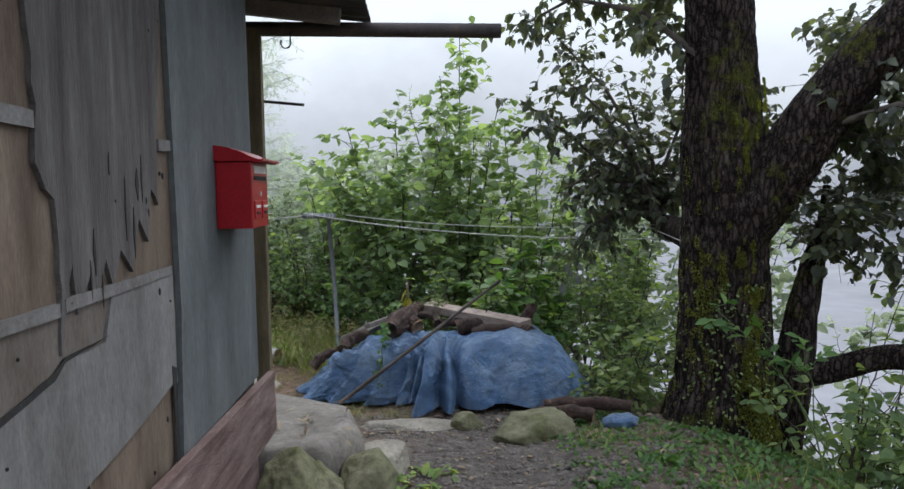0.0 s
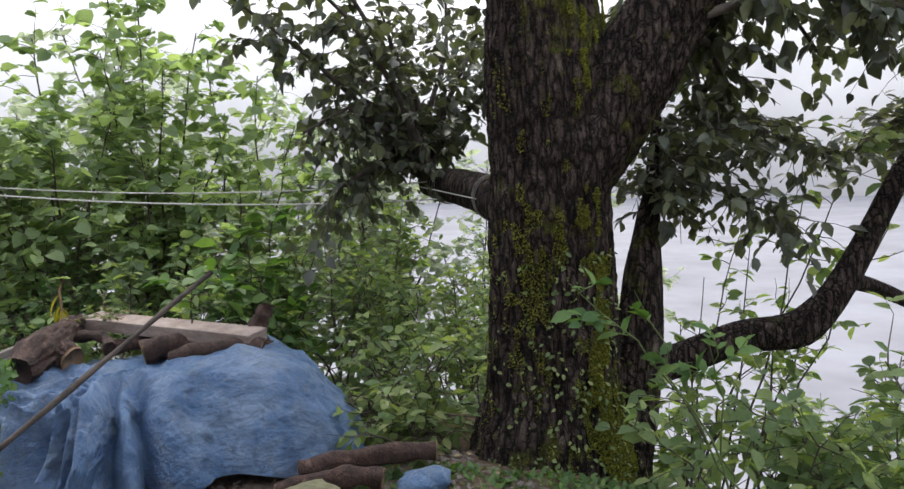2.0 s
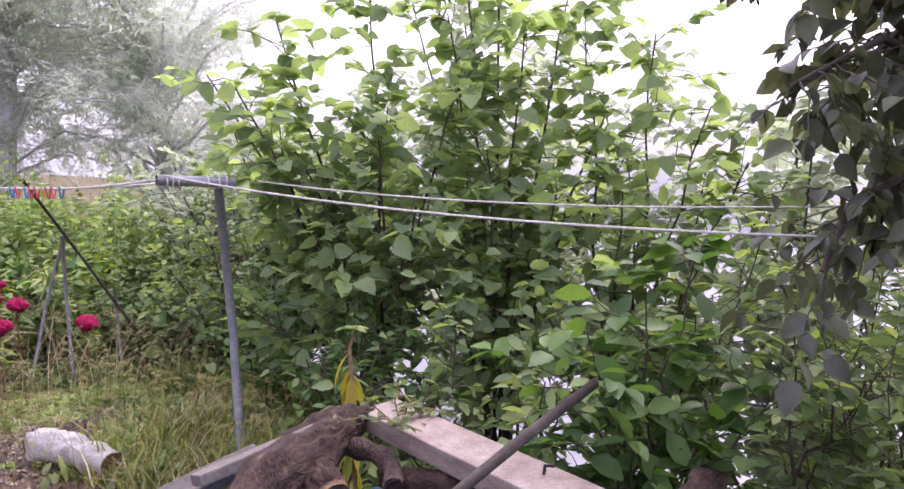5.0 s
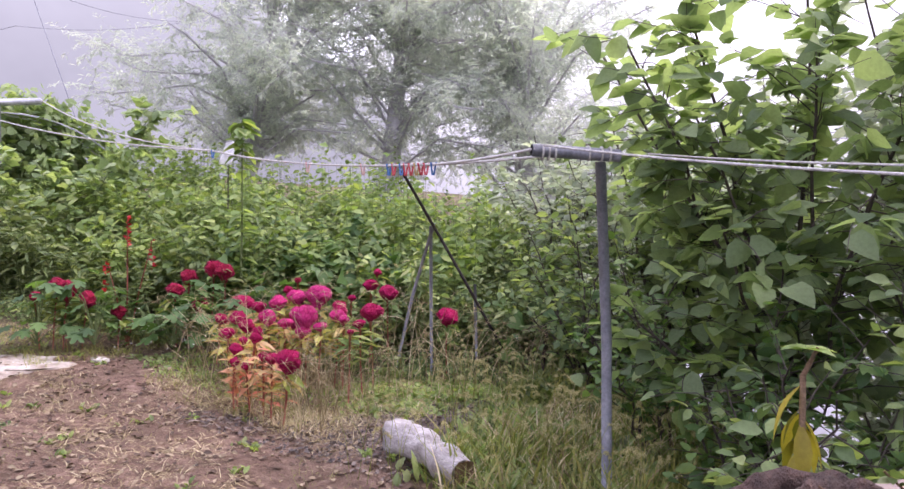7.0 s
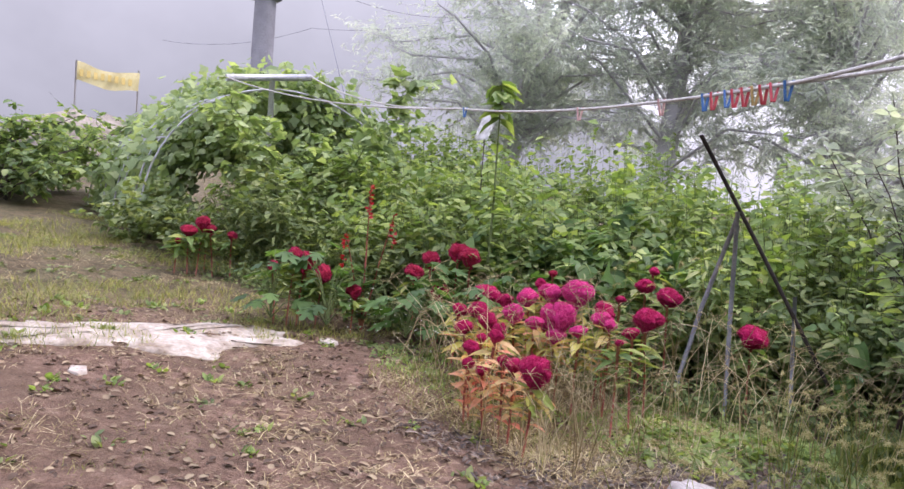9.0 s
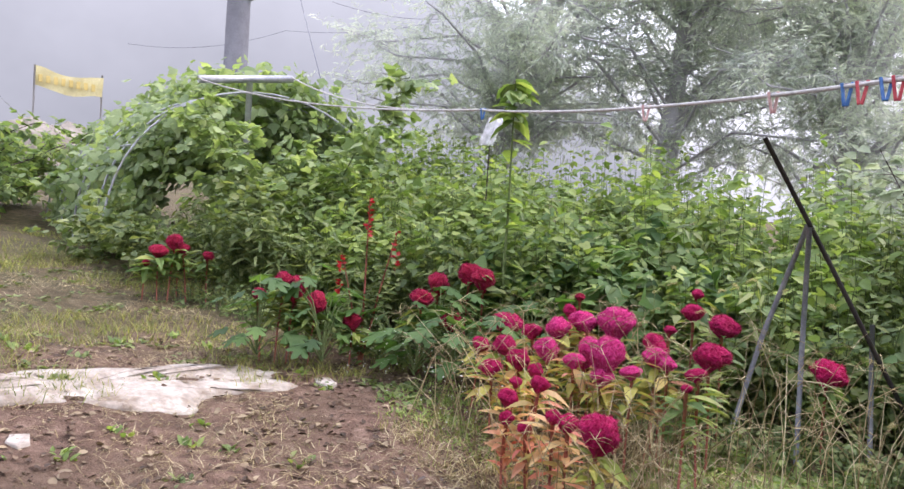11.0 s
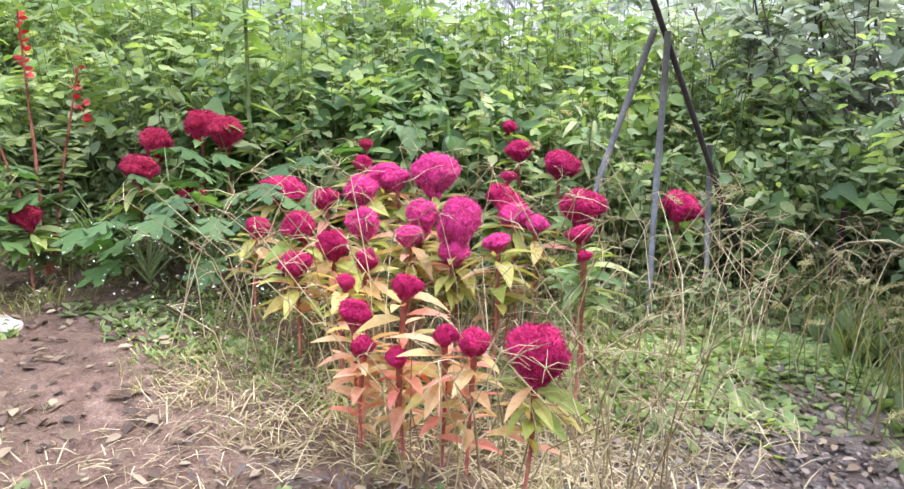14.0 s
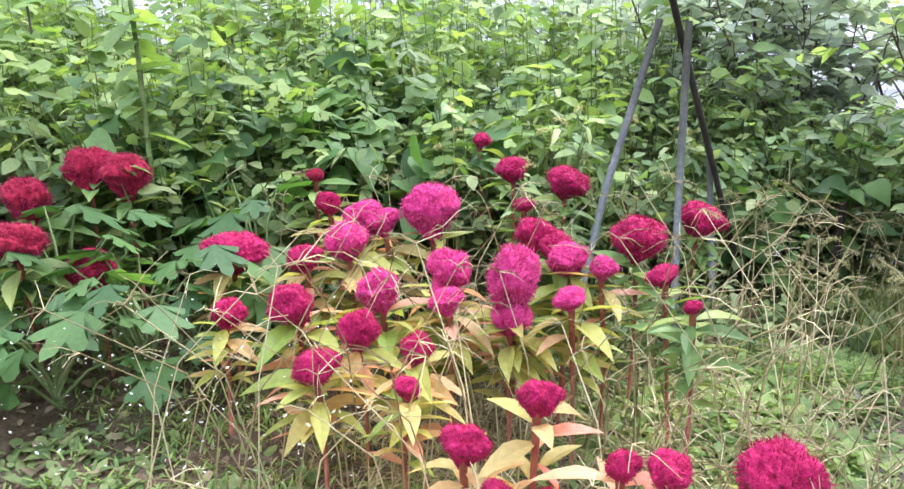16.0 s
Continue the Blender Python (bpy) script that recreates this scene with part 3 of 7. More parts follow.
# ---- setting: ground, river, distance ----
def make_ground():
    xs = np.concatenate([np.linspace(-420, -40, 12), np.linspace(-36, -12, 25), np.arange(-11.6, 5.6, 0.12), np.linspace(6, 16, 18), np.linspace(20, 420, 14)])
    ys = np.concatenate([np.linspace(-420, -30, 10), np.linspace(-26, -2, 16), np.arange(-1.6, 15.0, 0.12), np.linspace(15.5, 40, 34), np.linspace(46, 420, 14)])
    X, Y = np.meshgrid(xs, ys)
    Z = gz(X, Y)
    fineness = ((X > -11.7) & (X < 5.7) & (Y > -1.7) & (Y < 15.1)).astype(float)
    Z = Z + fineness * RNG.normal(0, 0.007, X.shape)
    nx, ny = len(xs), len(ys)
    idx = np.arange(nx * ny).reshape(ny, nx)
    f = np.stack([idx[:-1, :-1], idx[:-1, 1:], idx[1:, 1:], idx[1:, :-1]], -1).reshape(-1, 4)
    ob = link_mesh("ground", np.stack([X, Y, Z], -1).reshape(-1, 3), f, SOIL)
    bare = np.exp(-(((X + 4.6) / 2.6) ** 2 + ((Y - 9.4) / 1.5) ** 2)) * 1.1 + np.exp(-(((X + 3.1) / 0.9) ** 2 + ((Y - 11.3) / 0.8) ** 2))
    gravel = np.exp(-(((X - 0.35) / 1.1) ** 2 + ((Y - 5.2) / 1.8) ** 2)) * 1.2 + 0.7 * np.exp(-(((X + 3.2) / 0.7) ** 2 + ((Y - 11.2) / 0.8) ** 2)) + 0.6 * np.exp(-(((X + 0.1) / 1.1) ** 2 + ((Y - 2.5) / 2.5) ** 2))
    green = np.clip(0.62 - bare - gravel - 0.12 * ((X < -5) & (X > -7.6)) + 0.1 * (X < -8), 0, 1)
    for nm, val in (("green", green), ("gravel", np.clip(gravel, 0, 1))):
        a = ob.data.attributes.new(nm, "FLOAT", "POINT")
        a.data.foreach_set("value", val.astype(np.float32).ravel())
    return tagged(ob, "bare reddish-brown garden soil with gravel and patchy weeds", "ground", kind="structure")


make_ground()

v, f = [], []
for i in range(41):
    ang = 2 * math.pi * i / 40
    v.append((420 * math.cos(ang), 420 * math.sin(ang), -3.0))
river = link_mesh("water", [(-0.0, 0.0, -3.0)] + v, [(0, i, i + 1) for i in range(1, 41)], WATER_MAT, smooth=False)
tagged(river, "river below the bank, mist painted into its pale colour", "river", kind="structure")

# Both backdrops emit their haze colour; neither is lit by the sky.
HILL_GLOW = mist_glow_mat("glowing_mist_hill", (0.225, 0.238, 0.25), (0.60, 0.62, 0.635), 6, 50)
FOG_GLOW = mist_glow_mat("glowing_fog_backdrop", (0.33, 0.335, 0.37), (1.28, 1.30, 1.33), 9, 46)


def distance(name, a0, a1, radius, top, material, label):
    """A far backdrop ridge: an arc of glowing slope with an uneven crest."""
    n, rows = 60, 7
    v, f = [], []
    for j in range(rows):
        for i in range(n):
            ang = radians(a0 + (a1 - a0) * i / (n - 1))
            s = j / (rows - 1)
            edge = min(1.0, i / 9, (n - 1 - i) / 9)
            h = top * (0.3 + 0.7 * edge) * (0.85 + 0.3 * noise.noise(Vector((i * 0.17, radius, 0))))
            r = radius + 26 * s
            v.append((r * math.cos(ang), 8 + r * math.sin(ang), -6 + (h + 6) * s))
    for j in range(rows - 1):
        for i in range(n - 1):
            f.append((j * n + i, j * n + i + 1, (j + 1) * n + i + 1, (j + 1) * n + i))
    return tagged(link_mesh(name, v, f, material), label, "hillside", kind="structure")


distance("backdrop", 124, 262, 62, 44, HILL_GLOW, "glowing grey backdrop standing in for a hillside in mist")
distance("backdrop", -120, 140, 96, 62, FOG_GLOW, "glowing white backdrop standing in for fog over the far shore")


# ---- shed at the start: walls, porch roof, post ----
def ragged_panel(name, outline, x, thick, material, parent, rag=0.006, label="", seed=1.0):
    """A sheet on the wall face: an outline of (y, z), edges torn a little, with thickness."""
    pts = []
    m = len(outline)
    for i in range(m):
        a, b = np.array(outline[i]), np.array(outline[(i + 1) % m])
        k = max(2, int(np.linalg.norm(b - a) / 0.05))
        for s in range(k):
            p = a + (b - a) * s / k
            d = rag * noise.noise(Vector((p[0] * 13 + seed, p[1] * 13, seed)))
            pts.append((p[0] + d, p[1] + d * 0.8))
    bm = bmesh.new()
    face = bm.faces.new([bm.verts.new((x, p[0], p[1])) for p in pts])
    ext = bmesh.ops.extrude_face_region(bm, geom=[face])
    bmesh.ops.translate(bm, vec=(thick, 0, 0), verts=[g for g in ext["geom"] if isinstance(g, bmesh.types.BMVert)])
    bmesh.ops.recalc_face_normals(bm, faces=bm.faces)
    return part(name, bm, material, parent, label)


wall_e = part("wall_east", box_bm((0.12, 7.3, 3.0), (-1.28, 0.6, 2.1), 0.004), PLY_TAN, None)
tagged(wall_e, "shed wall of patched plywood sheets, stained and peeling", "wall", kind="structure")
for nm, size, at in (("wall_north", (3.6, 0.12, 3.0), (-3.14, 4.17, 2.1)), ("wall_west", (0.12, 7.3, 3.0), (-4.9, 0.6, 2.1)), ("wall_south", (3.6, 0.12, 3.0), (-3.08, -2.98, 2.1))):
    tagged(part(nm, box_bm(size, at, 0.004), PLY_TAN, None), "plain plywood shed wall", "wall", kind="structure")
ragged_panel("panel", [(2.0, 3.62), (2.03, 2.85), (2.06, 2.61), (2.045, 2.47), (2.08, 2.40), (2.125, 2.377), (2.124, 2.23), (2.131, 2.08), (2.125, 1.97), (2.16, 2.10), (2.20, 2.20), (2.22, 2.06), (2.30, 2.16), (2.33, 2.07), (2.40, 2.19), (2.44, 2.10), (2.52, 2.22), (2.60, 2.13), (2.66, 2.30), (2.74, 2.22), (2.78, 2.40), (2.84, 2.34), (2.86, 2.6), (2.90, 2.84), (2.95, 3.1), (2.96, 3.62)], -1.219, 0.014, PLY_GREY, wall_e, 0.02, "splintered grey veneer sheet", 1.0)
ragged_panel("panel", [(2.96, 3.62), (3.0, 2.6), (3.02, 1.95), (2.98, 1.35), (4.26, 1.35), (4.255, 2.4), (4.24, 3.62)], -1.219, 0.022, PLY_SMOOTH, wall_e, 0.004, "smooth blue-grey panel", 2.0)
ragged_panel("panel", [(1.2, 1.80), (1.835, 1.872), (2.076, 1.912), (2.138, 1.942), (2.38, 1.945), (2.44, 2.09), (2.97, 2.10), (2.975, 1.66), (2.913, 1.663), (2.53, 1.60), (2.2, 1.565), (1.7, 1.40), (1.2, 1.25)], -1.219, 0.011, PLY_PALE, wall_e, 0.008, "pale grey lower sheet with a torn edge", 3.0)
ragged_panel("panel", [(1.2, 1.815), (1.835, 1.885), (2.07, 1.925), (2.132, 1.955), (2.37, 1.957), (2.43, 2.075), (1.2, 2.06)], -1.219, 0.006, PLY_TAN_PALE, wall_e, 0.006, "pale stained sheet above the crack", 3.5)
ragged_panel("strip", [(1.3, 2.105), (2.12, 2.105), (2.12, 2.068), (1.3, 2.068)], -1.219, 0.016, STRIP, wall_e, 0.004, "worn whitish strip", 4.0)
ragged_panel("strip", [(2.15, 2.112), (2.95, 2.118), (2.95, 2.085), (2.15, 2.075)], -1.208, 0.005, STRIP, wall_e, 0.004, "worn whitish strip", 5.0)
ragged_panel("strip", [(1.3, 2.60), (2.045, 2.595), (2.045, 2.552), (1.3, 2.55)], -1.219, 0.016, STRIP, wall_e, 0.004, "worn whitish strip", 6.0)
ragged_panel("strip", [(2.87, 2.585), (2.99, 2.59), (2.99, 2.55), (2.87, 2.545)], -1.219, 0.016, STRIP, wall_e, 0.004, "worn whitish strip", 6.5)
for i in range(26):
    y, z = RNG.uniform(1.7, 2.95), RNG.uniform(1.4, 3.2)
    bm = bmesh.new()
    bmesh.ops.create_uvsphere(bm, u_segments=8, v_segments=5, radius=1)
    knot = RNG.uniform(0.004, 0.009)
    bm.transform(Matrix.Translation((-1.206, y, z)) @ Matrix.Diagonal((0.004, knot, knot * RNG.uniform(1.0, 2.2), 1)))
    part("knot", bm, BLACK_GAP, wall_e, smooth=True)
# Splits are thin black sheets on the face; the gap's shade is colour.
for y, z, w, h in ((2.33, 2.22, 0.010, 0.14), (2.37, 2.10, 0.007, 0.10), (2.30, 2.14, 0.006, 0.12), (2.66, 2.42, 0.016, 0.11), (2.62, 2.26, 0.009, 0.17), (2.56, 2.34, 0.006, 0.20), (2.70, 2.44, 0.008, 0.16), (2.45, 2.48, 0.005, 0.07)):
    ragged_panel("split", [(y - w, z), (y, z + h / 2), (y + w * 0.7, z + h * 0.2), (y + w * 0.5, z - h / 3), (y, z - h / 2)], -1.2045, 0.002, BLACK_GAP, wall_e, 0.003, "", y)
ragged_panel("split", [(1.4, 1.812), (1.835, 1.886), (2.076, 1.926), (2.138, 1.957), (2.40, 1.962), (2.138, 1.944), (2.08, 1.908), (1.835, 1.868), (1.4, 1.798)], -1.2085, 0.002, BLACK_GAP, wall_e, 0.004, "", 9.0)
ragged_panel("split", [(2.92, 1.74), (2.965, 1.72), (2.96, 1.36), (2.93, 1.36)], -1.2085, 0.003, BLACK_GAP, wall_e, 0.003, "", 9.5)

for nm, z, y1, dx, tilt in (("base_board", 1.22, 4.47, 0.0, -2.2), ("base_board", 0.88, 4.2, -0.05, -1.5)):
    b = part(nm, box_bm((0.045, 4.2, 0.36), (-1.17 + dx, y1 - 2.1, z), 0.006, (tilt, 0, 0), 5, 0.006, z), WOOD_BASE, None, smooth=False)
    tagged(b, "weathered red-brown board along the foot of the shed wall", "board", kind="structure")


def tin_roof():
    v, f = [], []
    nx, ny = 22, 220
    for j in range(ny):
        y = -3.3 + 8.95 * j / (ny - 1)
        for i in range(nx):
            x = -5.2 + 4.6 * i / (nx - 1)
            v.append((x, y, 3.67 + 0.11 * (-0.6 - x) + 0.018 * math.sin(y * 2 * math.pi / 0.15)))
    k = len(v)
    v += [(a, b, c + 0.012) for a, b, c in v]
    for j in range(ny - 1):
        for i in range(nx - 1):
            q = (j * nx + i, j * nx + i + 1, (j + 1) * nx + i + 1, (j + 1) * nx + i)
            f += [q[::-1], tuple(a + k for a in q)]
    for j in range(ny - 1):
        for i in (0, nx - 1):
            f.append((j * nx + i, (j + 1) * nx + i, (j + 1) * nx + i + k, j * nx + i + k))
    for i in range(nx - 1):
        for j in (0, ny - 1):
            f.append((j * nx + i, j * nx + i + 1, j * nx + i + 1 + k, j * nx + i + k))
    r = link_mesh("roof", v, f, ROOF_TIN)
    tagged(r, "dark rusty corrugated tin roof over the shed", "roof", kind="structure")
    for y in (5.05, 2.2, -0.6):
        part("rafter", box_bm((4.4, 0.07, 0.1), (-2.95, y, 3.79), 0.006, (0, 6.2, 0)), WOOD_OLD, r)


tin_roof()
tagged(part("porch_post", box_bm((0.105, 0.105, 2.72), (-1.44, 5.5, 2.22), 0.012, (0, 0, 4), 4, 0.004, 3), POST_WOOD, None), "weathered square timber post holding the porch roof", "post", kind="structure")
tagged(tube("porch_beam", [(-4.4, 5.5, 3.60), (-2, 5.5, 3.585), (-1, 5.5, 3.575), (0.36, 5.5, 3.56)], 0.052, ROOF_TIN, sides=14, bumpy=0.05), "rusty round porch beam jutting past the roof", "beam", kind="structure")
tagged(tube("rod", [(-1.75, 5.58, 3.105), (-1.1, 5.56, 3.04)], 0.011, IRON, sides=8), "thin dark metal rod fixed across the porch post", "rod")
hook = [(-1.2 + 0.035 * math.cos(a), 5.45, 3.47 + 0.04 * math.sin(a)) for a in np.linspace(0.4, -3.6, 10)]
tagged(tube("hook", [(-1.17, 5.46, 3.56)] + hook, 0.006, IRON, sides=6), "small bent wire hook hanging under the porch beam", "hook")


def slab_rock(name, outline, z0, z1, material, label, rough=0.02, seed=0, kind="", category="rock", crown=0.0, follow=0.0):
    """A flat rock or slab: an uneven outline, worn edge and lumpy top."""
    n = len(outline)
    pts = []
    for i in range(n):
        a, b = np.array(outline[i], float), np.array(outline[(i + 1) % n], float)
        for s in range(5):
            p = a + (b - a) * s / 5
            d = noise.noise(Vector((p[0] * 5, p[1] * 5, seed))) * rough * 2.2
            pts.append(p + d)
    pts = np.array(pts)
    c = pts.mean(0)
    v, f, m = [], [], len(pts)
    rings = ((1.04, z0), (1.03, z0 + (z1 - z0) * 0.55), (1.0, z1 - 0.02), (0.96, z1), (0.72, z1), (0.45, z1), (0.2, z1))
    for s, z in rings:
        for p in pts:
            q = c + (p - c) * s
            lump = rough * noise.noise(Vector((q[0] * 4, q[1] * 4, seed + z * 3)))
            low = follow * (float(gz(q[0], q[1])) + 0.022 - z1)
            v.append((q[0] + lump * 0.5, q[1] + lump * 0.5, z + low + (lump * (0.35 if follow else 1) + crown * (1 - s * s) if s < 1 else 0)))
    for k in range(len(rings) - 1):
        for i in range(m):
            j = (i + 1) % m
            f.append((k * m + i, k * m + j, (k + 1) * m + j, (k + 1) * m + i))
    f.append(tuple(range((len(rings) - 1) * m, len(rings) * m)))
    return tagged(link_mesh(name, v, f, material), label, category, kind=kind)


slab_rock("porch_slab", [(-4.6, 5.9), (-1.5, 5.75), (-0.82, 5.3), (-0.69, 4.9), (-0.88, 4.5), (-1.2, 4.44), (-4.6, 4.40)], 0.62, 0.85, SLAB_CONC, "flat grey-brown stone slab under the porch post", 0.025, 3, "structure", "slab")
slab_rock("white_slab", [(-7.15, 7.2), (-7.2, 8.0), (-7.1, 8.8), (-7.15, 9.5), (-7.2, 10.0), (-6.95, 10.45), (-6.7, 10.3), (-6.55, 9.9), (-6.45, 9.3), (-6.6, 8.9), (-6.65, 8.2), (-6.8, 7.4)], 0.0, 0.262, SLAB_WHITE, "long bleached white stone slab set in the garden soil", 0.09, 8, "", "slab", 0.0, 1.0)
for cx, cy, sz in ((-6.62, 10.62, 0.14), (-6.3, 8.0, 0.22), (-6.15, 8.55, 0.1)):
    slab_rock("stone_chip", [(cx - sz, cy - sz * 0.4), (cx, cy - sz * 0.6), (cx + sz, cy - sz * 0.2), (cx + sz * 0.7, cy + sz * 0.4), (cx - sz * 0.6, cy + sz * 0.5)], float(gz(cx, cy)) - 0.04, float(gz(cx, cy)) + 0.014, SLAB_WHITE, "small pale broken stone beside the white slab", 0.015, cx, "", "stone")


def boulder(place, size, material, label, seed, name="boulder"):
    """A field stone with broken flat faces, worn edges and a rough skin."""
    bm = bmesh.new()
    bmesh.ops.create_icosphere(bm, subdivisions=5, radius=1.0)
    r = random.Random(int(seed * 10) + 3)
    planes = [(Vector((r.uniform(-1, 1), r.uniform(-1, 1), r.uniform(-0.5, 1))).normalized(), r.uniform(0.58, 0.86)) for _ in range(9)]
    for p in bm.verts:
        q = p.co.copy()
        d = 1 + 0.22 * noise.noise(q * 1.3 + Vector((seed, 0, seed)))
        for way, far in planes:
            k = q.dot(way)
            if k * d > far:
                d = far / k + 0.06 * (d - far / k)
        d += 0.05 * noise.noise(q * 4 + Vector((0, seed, 0))) + 0.025 * noise.noise(q * 11) + 0.012 * noise.noise(q * 27)
        p.co = Vector((q.x * d * size[0], q.y * d * size[1], max(q.z, -0.75) * d * size[2])) * 1.15
    ob = part(name, bm, material, None, smooth=True)
    ob.matrix_basis = pose(*place)
    return tagged(ob, label, "rock")


for i, (x, y, z, sx, sy, sz, mt, tx) in enumerate((
    (-1.0, 4.16, 0.70, 0.20, 0.22, 0.22, STONE_MOSS, "mossy grey boulder under the shed's corner board"),
    (-0.62, 4.55, 0.60, 0.17, 0.26, 0.17, STONE_MOSS, "mossy rounded stone beside the porch slab"),
    (-0.92, 4.40, 0.62, 0.20, 0.17, 0.14, STONE_MOSS, "dark mossy stone under the porch slab"),
    (-0.55, 5.02, 0.50, 0.18, 0.30, 0.16, STONE, "grey stone under the porch slab"),
    (-0.74, 3.86, 0.62, 0.24, 0.2, 0.15, STONE, "angular grey stone by the shed path"),
    (-1.0, 3.5, 0.62, 0.2, 0.26, 0.2, STONE_MOSS, "mossy stone against the shed wall"),
    (-0.38, 6.28, 0.34, 0.40, 0.20, 0.065, STONE, "flat pale stone at the edge of the gravel"),
    (0.66, 5.95, 0.40, 0.36, 0.24, 0.14, STONE_MOSS, "broad mossy boulder in front of the woodpile"),
    (0.12, 6.22, 0.36, 0.14, 0.12, 0.1, STONE_MOSS, "small mossy stone in front of the woodpile"),
    (-0.36, 7.35, 0.24, 0.22, 0.16, 0.12, WOOD_LOG, "reddish crumbling stone at the woodpile's foot"),
    (-0.02, 7.0, 0.27, 0.15, 0.12, 0.08, STONE, "grey stone at the woodpile's foot"),
    (-2.3, 8.6, 0.12, 0.3, 0.18, 0.12, STONE, "pale stone in the grass beyond the porch"),
    (-1.75, 7.2, 0.24, 0.28, 0.18, 0.07, SLAB_WHITE, "flat whitish stone in the grass"),
)):
    boulder((x, y, z), (sx, sy, sz), mt, tx, i * 1.7)

# ---- mailbox ----
mb = thing("mailbox", (-1.197, 3.54, 2.225), "glossy red metal mailbox screwed to the shed wall", "mailbox")
part("body", box_bm((0.165, 0.335, 0.31), (0.0835, 0.168, 0.155), 0.006, (0, 0, 0)), RED_PAINT, mb)
prof = [(0.0, 0.385), (0.06, 0.375), (0.12, 0.355), (0.17, 0.33), (0.205, 0.318), (0.225, 0.322), (0.225, 0.312), (0.2, 0.304), (0.165, 0.312), (0.0, 0.312)]
bm = bmesh.new()
ring = [[bm.verts.new((a, y, b)) for a, b in prof] for y in (-0.012, 0.348)]
bm.faces.new(ring[0])
bm.faces.new(ring[1][::-1])
for i in range(len(prof)):
    j = (i + 1) % len(prof)
    bm.faces.new((ring[0][i], ring[1][i], ring[1][j], ring[0][j]))
bmesh.ops.recalc_face_normals(bm, faces=bm.faces)
part("lid", bm, RED_PAINT, mb, "red sloping lid with a rolled lip")
part("label_plate", box_bm((0.004, 0.24, 0.035), (0.168, 0.168, 0.275), 0.001), WHITE_PAINT, mb, "worn white lettering strip")
# The slot is a raised black strip, its inner shade only coloured on.
part("slot", box_bm((0.004, 0.25, 0.02), (0.168, 0.168, 0.235), 0.001), BLACK_GAP, mb)
for y in (0.09, 0.245):
    fr = part("front_window", box_bm((0.006, 0.11, 0.085), (0.169, y, 0.085), 0.003), RED_PAINT, mb)
    part("bar", box_bm((0.004, 0.085, 0.012), (0.174, y, 0.10), 0.001), WHITE_PAINT, fr)
    part("bar", box_bm((0.004, 0.06, 0.012), (0.174, y, 0.07), 0.001), BLACK_GAP, fr)
part("lock", box_bm((0.008, 0.022, 0.022), (0.169, 0.168, 0.16), 0.004), STEEL, mb, "small steel lock")


# ---- woodpile under the blue tarpaulin ----
PILE_C, PILE_U = np.array([0.02, 7.62]), np.array([0.885, -0.465])
PILE_V = np.array([0.465, 0.885])


def pile_xy(u, w):
    return PILE_C[0] + PILE_U[0] * u + PILE_V[0] * w, PILE_C[1] + PILE_U[1] * u + PILE_V[1] * w


# Folds of the tarpaulin by direction: place, width, push outwards (+) or in (-).
TARP_FOLDS = ((-0.30, 0.16, 0.05), (-0.62, 0.10, -0.07), (-0.86, 0.08, 0.05), (-1.02, 0.05, -0.16), (-1.13, 0.05, 0.08), (-1.24, 0.045, -0.20), (-1.37, 0.06, 0.17),
              (-1.50, 0.04, -0.10), (-1.60, 0.045, 0.08), (-1.72, 0.05, -0.17), (-1.86, 0.05, 0.06), (-2.00, 0.07, -0.15), (-2.16, 0.05, 0.09), (-2.30, 0.06, -0.12),
              (-2.46, 0.05, 0.10), (-2.60, 0.05, -0.08), (-2.72, 0.05, 0.08), (-2.88, 0.05, -0.07), (0.3, 0.12, -0.06), (1.2, 0.2, 0.06), (2.2, 0.2, -0.08))


def pile_outline(ang):
    """Half-widths of the pile's foot by direction: longer along, bulging in front."""
    cu, cw = math.cos(ang), math.sin(ang)
    a = 1.56 if cu > 0 else 1.86
    b = 0.95 if cw > 0 else 0.80
    r = (abs(cu / a) ** 2.3 + abs(cw / b) ** 2.3) ** (-1 / 2.3)
    return r + 0.30 * math.exp(-(((ang + 1.30) / 0.16) ** 2)) - 0.12 * math.exp(-(((ang + 1.95) / 0.35) ** 2))


def tarp_fold(ang, s):
    """Folds run down from the load: slack cloth gathers between stretched ridges."""
    a = ang + 0.16 * (1 - s) * noise.noise(Vector((ang * 2.3, s * 2.0, 5))) + 0.05 * noise.noise(Vector((ang * 5, s * 4.5, 1)))
    return 1.45 * sum(am * math.exp(-(((a - c) / (wd_ * (1.5 - 0.5 * s))) ** 2)) for c, wd_, am in TARP_FOLDS)


